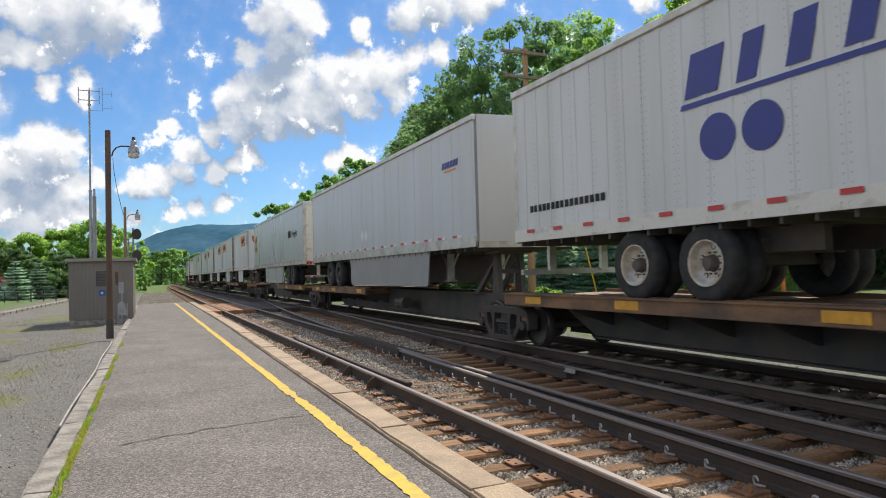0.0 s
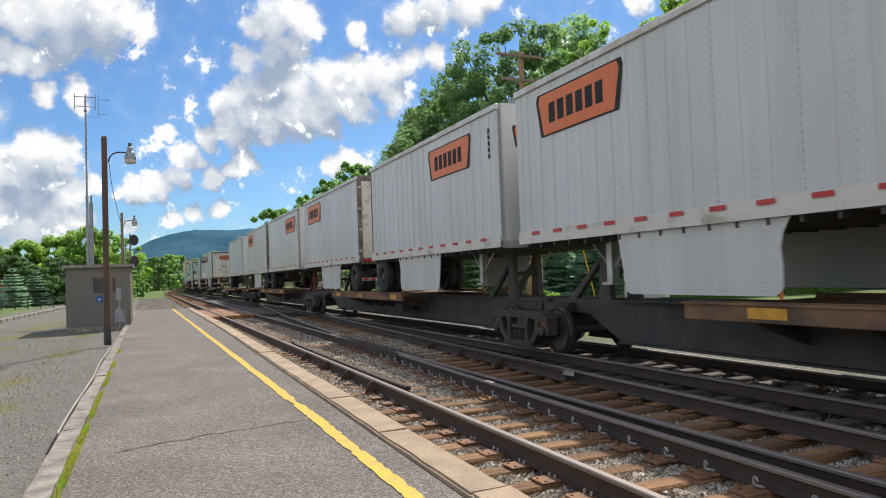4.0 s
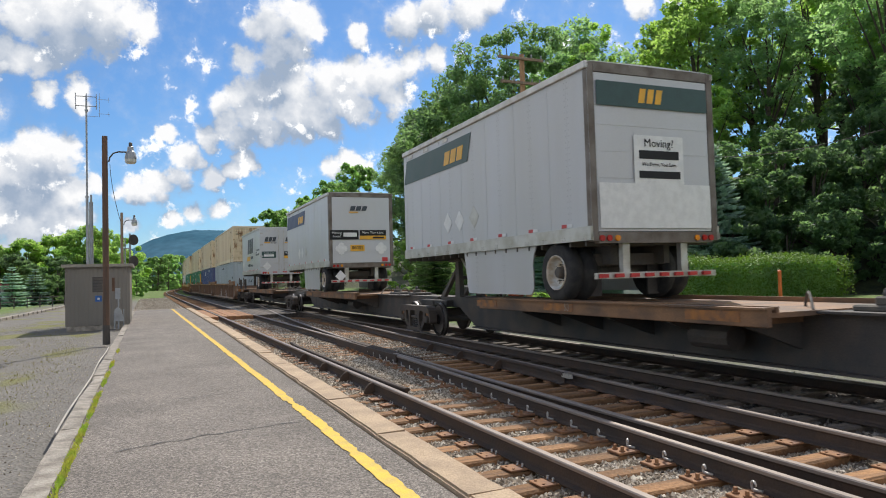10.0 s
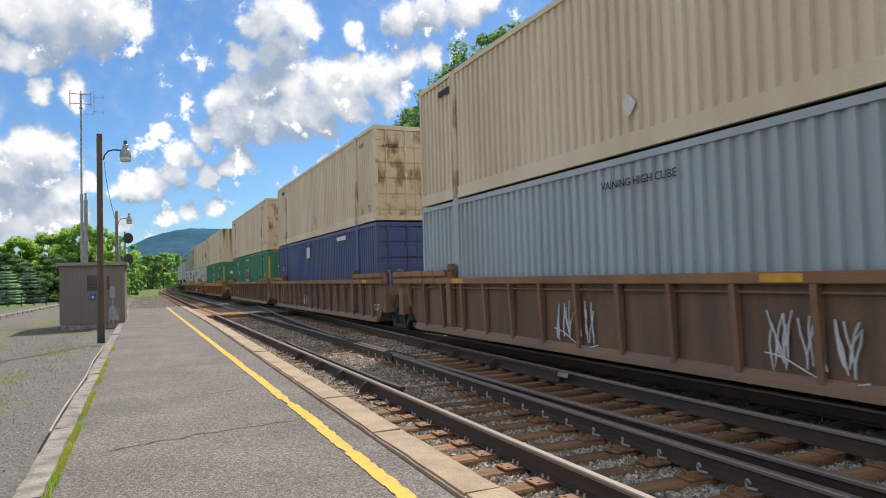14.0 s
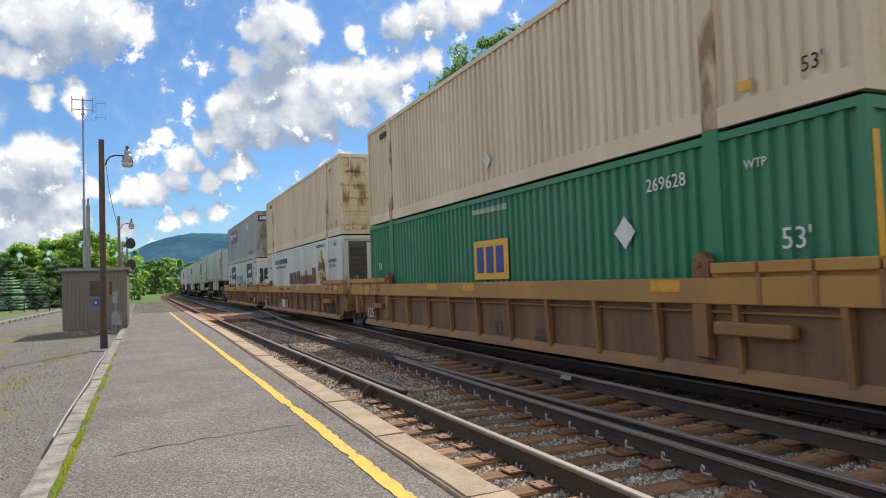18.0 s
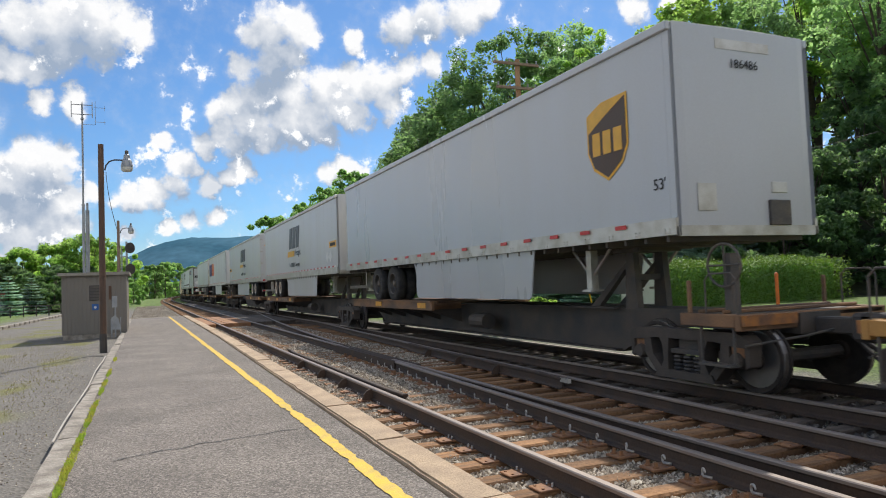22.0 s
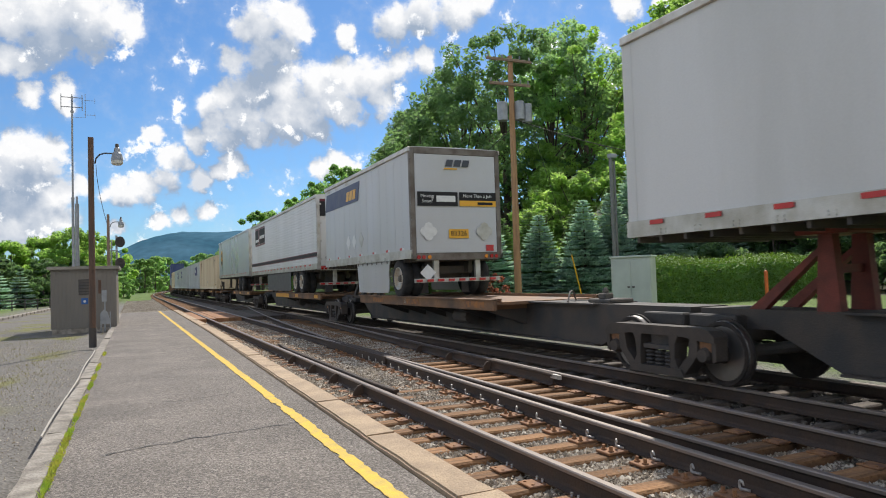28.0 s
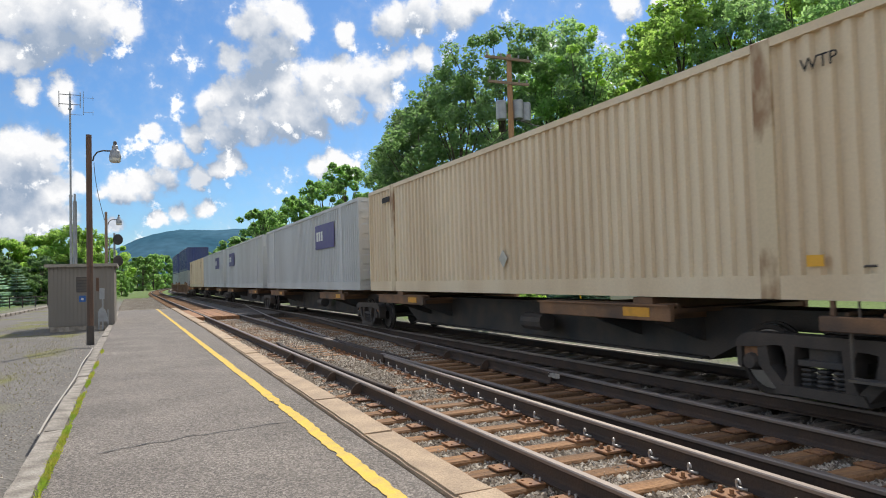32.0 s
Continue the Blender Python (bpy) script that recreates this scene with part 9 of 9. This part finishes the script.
words(c, P53, "side", 15.7, 2.35, "53FT\nXHC", 0.24, black, 0.012)
words(c, P53, "side", 15.0, 2.95, "STACK LIMIT 3 HIGH", 0.11, black, 0.012)
words(c, P53, "side", 14.7, 2.6, "WTP", 0.2, black, 0.012)
glyphs(c, P53, "side", 1.2, 2.0, 2.15, 2.33, 4, black, 0, 0.01)
words(c, P53, "side", 1.6, 1.95, "321121", 0.22, black, 0.012)

t = trailer(329.2, P53, ups_grey, "smooth", False, "grey road trailer with brown and gold shield badge", 2, roof_band=ups_grey, skirt_u=(6.3, 12.4), wheels=(3.2, 4.6), legs=13.4)
badge_shield(t, P53, 14.75, 3.6, 1.18)
words(t, P53, "side", 15.85, 2.73, "53'", 0.22, black)
words(t, P53, "end", 1.3, 4.4, "186486", 0.18, black, 0.03)
decal(t, P53, "end", quad(0.8, 1.8, 4.60, 4.74), alu, "vent", 0.015)
decal(t, P53, "end", quad(0.35, 0.68, 2.35, 2.72), alu, "document_holder", 0.02)
for u0, first in ((346.6, "770"), (364.7, "")):
    t = trailer(u0, P53, grey_paint, "smooth", u0 > 350, "light grey road trailer with large dark slanted blocks and skirt", 2, rim="white", door=grey_paint, tape=0.62, z0=1.98, z1=4.85, wheels=(3.04, 4.27) if u0 < 350 else (12.3, 13.6), skirt_u=(6.15, 12.6) if u0 < 350 else (4.6, 10.8))
    if u0 < 350:
        freight_marks(t, P53, 7.08, 9.5, 3.35, 4.32, (6.7, 8.3, 2.98, 3.24), (9.15, 3.12, 0.40), (8.35, 2.58, 0.25))
        decal(t, P53, "side", quad(14.97, 16.0, 2.96, 3.2), gold, "number_panel", 0.010)
        decal(t, P53, "side", quad(15.1, 15.85, 3.02, 3.14), black, "number_bar", 0.014)
        diamonds(t, P53, (14.6, 15.1), 2.63, 0.22, tape_white)
        slanted_mark(t, P53, 1.55, 2.35, 4.2, 4.5, (1.5, 1.9, 4.1, 4.17), "end")
        decal(t, P53, "end", quad(1.7, 2.3, 3.35, 3.55), gold, "number_panel", 0.02)
        for a, b in ((0.8, 2.6), (1.1, 2.9), (1.1, 2.45), (1.4, 2.75)):
            diamond(t, P53, "end", a, b, 0.2, tape_white)
    else:
        freight_marks(t, P53, 6.94, 9.55, 3.46, 4.3, (6.6, 8.25, 3.08, 3.28), (9.0, 3.18, 0.38), (8.3, 2.6, 0.25))
        decal(t, P53, "side", quad(0.1, 1.3, 2.95, 3.2), gold, "number_panel", 0.010)
        decal(t, P53, "side", quad(0.25, 1.15, 3.01, 3.14), black, "number_bar", 0.014)
        diamonds(t, P53, (0.7, 1.4), 2.6, 0.2, tape_white)
        decal(t, P53, "side", quad(1.95, 2.15, 2.42, 2.62), gold, "sticker", 0.012)
        for x in (0.3, 1.4):
            slanted_mark(t, P53, x, x + 0.75, 4.2, 4.45, (x - 0.05, x + 0.3, 4.1, 4.16), "end")
        diamond(t, P53, "end", 0.62, 2.75, 0.26, tape_white)
        decal(t, P53, "end", quad(0.5, 0.72, 3.1, 3.28), tape_red, "sticker", 0.02)
        words(t, P53, "side", P53 - 3.4, 2.5, "LIFT", 0.12, black)
t = trailer(384.0, P53, white_paint, "plate", False, "white road trailer with purple and orange blocks", 2, tape=0.8, z0=2.02, z1=4.92, skirt_u=(6.1, 11.9), wheels=(3.2, 4.5))
glyphs(t, P53, "end", 0.4, 1.6, 4.32, 4.86, 3, purple, 0, 0.02, 0.16)
glyphs(t, P53, "end", 1.6, 2.5, 4.32, 4.86, 2, orange, 0, 0.02, 0.16)
words(t, P53, "end", 2.05, 4.15, "Ground", 0.24, slate, 0.03)
glyphs(t, P53, "side", 0.47, 3.3, 3.0, 4.2, 3, purple, 0, 0.01, 0.14)
glyphs(t, P53, "side", 3.3, 5.5, 3.0, 4.2, 2, orange, 0, 0.01, 0.14)
for k in range(9):
    decal(t, P53, "side", quad(P53 - 0.30, P53 - 0.20, 3.05 + k * 0.17, 3.17 + k * 0.17), slate, "number_bar", 0.010)
t = trailer(401.7, P53, smooth_white, "smooth", True, "plain white road trailer with scuffed panels", 2, tape=1.0, skirt=False, z0=2.0, z1=4.88, legs=4.2)
bm = bmn()
rod(bm, (-0.95, P53 / 2 - 7.25, 1.65), (-0.95, P53 / 2 - 5.5, 1.65), 0.30, 18)
part("fuel_tank", bm, alu, t)
banded_pup(426.3, "83326", "navy", False, "light grey short trailer with navy band and yellow number panel")
t = trailer(436.2, P53, smooth_white, "lap", True, "white ribbed refrigerated trailer with maroon stripe and grey skirt", 2, rim="white", door=white_paint, tape=0.85, skirt_mat=mat("grey_skirt", (0.055, 0.06, 0.07), 0.5, 0, 0.05), z0=2.0, z1=4.88, skirt_u=(4.9, 11.0), wheels=(11.85, 13.1))
decal(t, P53, "side", quad(0.05, P53 - 0.05, 2.52, 2.64), black, "stripe", 0.012)
decal(t, P53, "side", quad(0.05, P53 - 0.05, 2.49, 2.52), maroon, "stripe_edge", 0.012)
decal(t, P53, "side", quad(0.05, P53 - 0.05, 2.64, 2.67), maroon, "stripe_edge", 0.012)
decal(t, P53, "side", quad(1.5, 4.58, 3.72, 4.52), black, "badge", 0.012)
decal(t, P53, "side", quad(1.5, 4.58, 4.53, 4.62), maroon, "badge_edge", 0.012)
decal(t, P53, "side", quad(1.5, 4.58, 3.62, 3.71), maroon, "badge_edge", 0.012)
glyphs(t, P53, "side", 1.62, 2.72, 3.85, 4.0, 7, tape_white, 0.05, 0.018)
glyphs(t, P53, "side", 2.95, 4.5, 3.98, 4.16, 9, tape_white, 0.05, 0.018)
decal(t, P53, "side", [(2.55, 3.72), (3.0, 3.72), (2.95, 3.86), (2.85, 3.9), (2.9, 4.52), (2.65, 4.52)], maroon, "emblem", 0.016)
decal(t, P53, "end", quad(0.12, 2.48, 4.05, 4.62), black, "badge", 0.02)
decal(t, P53, "end", quad(0.12, 2.48, 4.62, 4.72), maroon, "badge_edge", 0.026)
glyphs(t, P53, "end", 0.4, 1.5, 4.2, 4.38, 6, tape_white, 0.05, 0.03)
words(t, P53, "end", 0.5, 2.42, "18149", 0.18, black, 0.03)
t = trailer(453.5, P53, ups_grey, "plate", True, "pale grey road trailer with brown shield badge, no skirt", 2, skirt=False, roof_band=ups_grey, wheels=(11.6, 12.95))
badge_shield(t, P53, 1.85, 3.62, 1.2)
words(t, P53, "side", 0.63, 2.66, "53'", 0.22, black)

SPZ = 1.16
tan_box(472.0, "nose", "60263", SPZ, True)
for u0, n in ((489.2, 1), (506.6, 0), (524.2, 1)):
    c = container(u0, SPZ, mat("pale_grey_container_paint", (0.56, 0.58, 0.58), 0.5, 0, 0.06, 0.7, 30, 0.04, (0.48, 0.49, 0.48), 0.5, (1, 1.4, 0.2)), "doors", "pale grey corrugated container with a purple panel on a spine car")
    decal(c, P53, "side", quad(10.6 if n else 2.2, 13.3 if n else 4.9, SPZ + 1.5, SPZ + 2.4), purple, "badge", 0.004)
    glyphs(c, P53, "side", 10.8 if n else 2.4, 11.8 if n else 3.4, SPZ + 1.8, SPZ + 2.15, 3, tape_white, 0, 0.01)
tan_box(541.5, "nose", "", SPZ)
container(562.0, UP, blue_cont, "nose", "deep blue container stacked on a grey one")
container(562.0, STACK, fed_cont, "nose", "grey corrugated container in a far well car")
container(582.0, UP, blue_cont, "nose", "deep blue container stacked on a pale one")
container(582.0, STACK, ice_cont, "nose", "pale corrugated container in a far well car")

worn_white = mat("worn_stencil_paint", (0.36, 0.31, 0.26), 0.7, 0, 0.15, 6, 60, 0.05, (0.2, 0.13, 0.09), 0.6)
SPINE = "grimy spine car unit with worn brown wheel decks and yellow tape"
for ua, ub, decks, hit, ends, num, low in (
        (-5.0, 12.7, ((9.2, 17.2),), ((1.6, False),), (False, False), "", ()),
        (12.7, 30.3, ((9.2, 17.2),), ((1.7, False),), (False, False), "", ()),
        (30.3, 47.3, ((1.5, 8.6),), ((16.0, False),), (False, True), "53", ()),
        (52.1, 70.5, ((5.4, 13.6),), ((1.0, False), (16.6, False)), (True, False), "573", ()),
        (70.5, 89.5, ((6.2, 13.9),), ((1.6, False), (17.0, False)), (False, False), "573", ()),
        (89.5, 108.5, ((5.2, 13.4),), ((2.4, True), (17.3, False)), (False, True), "57", ()),
        (112.2, 129.2, ((4.4, 13.5),), ((1.2, False),), (True, False), "", (13.5,)),
        (129.2, 146.6, ((5.6, 13.0),), ((16.0, True),), (False, False), "53", (2.2,)),
        (146.6, 164.0, ((5.6, 13.0),), ((16.2, False),), (False, False), "53", (2.4, 5.0)),
        (164.0, 181.9, ((5.2, 13.0),), ((16.0, False),), (False, False), "53", (2.4, 4.2)),
        (181.9, 198.8, ((4.0, 13.6),), ((15.8, False),), (False, True), "553562    53", (2.4, 5.0)),
        (329.4, 346.4, ((8.4, 15.3),), ((2.0, False),), (True, False), "", ()),
        (346.4, 363.6, ((8.6, 16.2),), ((2.4, False),), (False, False), "53 ALL PURPOSE SPINE CAR", ()),
        (363.6, 380.2, ((1.3, 8.0),), ((14.6, False),), (False, True), "", ()),
        (384.5, 400.9, ((8.4, 15.6),), ((2.0, False),), (True, False), "", ()),
        (400.9, 417.6, ((1.0, 8.4),), ((14.6, True),), (False, False), "", ()),
        (417.6, 434.7, ((4.4, 13.2),), ((16.0, False),), (False, False), "53", (2.4,)),
        (434.7, 452.2, ((1.2, 10.1),), ((15.4, False),), (False, False), "", ()),
        (452.2, 468.5, ((1.2, 9.0),), ((14.4, False),), (False, True), "", ()),
        (473.6, 489.0, ((2.0, 5.2), (10.5, 13.8)), (), (True, False), "", ()),
        (489.0, 506.4, ((2.0, 5.2), (12.0, 15.2)), (), (False, False), "", ()),
        (506.4, 523.8, ((2.0, 5.2), (12.0, 15.2)), (), (False, False), "", ()),
        (523.8, 541.2, ((2.0, 5.2), (12.0, 15.2)), (), (False, False), "", ()),
        (541.2, 558.4, ((2.0, 5.2), (12.0, 15.2)), (), (False, False), "", ())):
    sc_ = spine_car(ua, ub, SPINE, decks, hit, ends, (0.4, 3.9, 6.6), None, num, low)
    if ua == 434.7:
        part("tape_patch", box(bmn(), -1.326, -1.316, -1.75, 1.3, 0.85, 1.02), reflex_yellow, sc_, "long yellow reflective tape")
    if ua > 470:
        for d in (2.4, 13.6 if ub - ua > 16 else 12.0):
            bm = bmn()
            box(bm, -1.25, 1.25, -(ub - ua) / 2 + d, -(ub - ua) / 2 + d + 0.4, 1.0, 1.15)
            part("container_pedestal", bm, deck_brown, sc_)
WB = "brown ribbed well car unit with rusty sides"
WY = "faded ochre well car unit with pale top chord"
well_car(203.0, 223.3, "brown ribbed well car unit with white sprayed scrawls", False, (6.2, 14.5), (True, False), None, ((8.95, 0.72, 1.1), (13.25, 0.70, 1.1)))
well_car(223.3, 242.9, WB, False, (1.0,), (False, False), [(18.3, 0.62, 0.26, "125T", tape_white)], ((8.6, 0.66, 0.7),))
well_car(242.9, 262.6, WB, False, (12.0, 4.5), (False, True), [(5.75, 0.72, 0.22, "786867", tape_white)])
well_car(266.6, 286.3, WY, True, (3.0, 9.0, 11.0), (True, False), [(10.65, 0.52, 0.38, "53", dark_frame), (2.43, 0.55, 0.42, "125T", tape_white), (12.3, 0.47, 0.15, "L 201-2\nRWG33A", dark_frame), (3.2, 1.13, 0.15, "48    45    40", dark_frame)])
well_car(286.3, 306.2, WY, True, (0.25, 3.9, 7.0, 10.0), (False, False), [(2.43, 0.50, 0.36, "125T", tape_white), (5.17, 0.52, 0.40, "53", dark_frame), (8.6, 1.12, 0.13, "LBS MAX GROSS WT FOR 20 FT CONTAINER", dark_frame), (17.6, 1.13, 0.15, "40/20     45     48       53", dark_frame), (14.6, 0.6, 0.13, "LD LMT\nLT WT\nNEW", tape_white)])
decal(bpy.data.objects["well_car.004"], 19.9, "side", quad(6.55, 8.92, 0.32, 0.86), black, "panel", 0.10)
glyphs(bpy.data.objects["well_car.004"], 19.9, "side", 6.7, 8.85, 0.38, 0.78, 3, tape_white, 0, 0.106, 0.12)
decal(bpy.data.objects["well_car.004"], 19.9, "side", quad(17.2, 18.25, 0.36, 0.80), black, "panel", 0.10)
well_car(306.2, 325.6, WY, True, (5.0, 8.1, 15.5), (False, True), [(10.65, 0.52, 0.38, "53", dark_frame), (6.5, 0.44, 0.25, "729594", tape_white), (12.3, 0.47, 0.15, "L 201-2\nRWG33A", dark_frame), (8.2, 1.12, 0.11, "LBS MAX GROSS WT FOR 20 FT CONTAINER", dark_frame)], ((17.2, 0.62, 0.6),))
well_car(561.0, 580.5, WB, False, (3.0,), (True, False))
well_car(580.5, 600.0, WB, False, (3.0,), (False, True))
for u in (-5.0, 12.7, 30.3, 47.3, 52.1, 70.5, 89.5, 108.5, 112.2, 129.2, 146.6, 164.0, 181.9, 198.8, 203.0, 223.3, 242.9, 262.6, 266.6, 286.3, 306.2, 325.6,
          329.4, 346.4, 363.6, 380.2, 384.5, 400.9, 417.6, 434.7, 452.2, 468.5, 473.6, 489.0, 506.4, 523.8, 541.2, 558.4, 561.0, 580.5, 600.0):
    rail_truck(u)


# ---- what moves ----
def motions():
    """Everything on the train rolls along the track at one speed."""
    for ob, u, z in ROLLING:
        rows = []
        for k in range(17):
            s = u - SPEED * 2.0 * k
            p, a = on_track(s)
            rows.append((2.0 * k, Matrix.Translation((p.x, p.y, z)) @ Matrix.Rotation(a, 4, "Z")))
        walk(ob, rows)


motions()
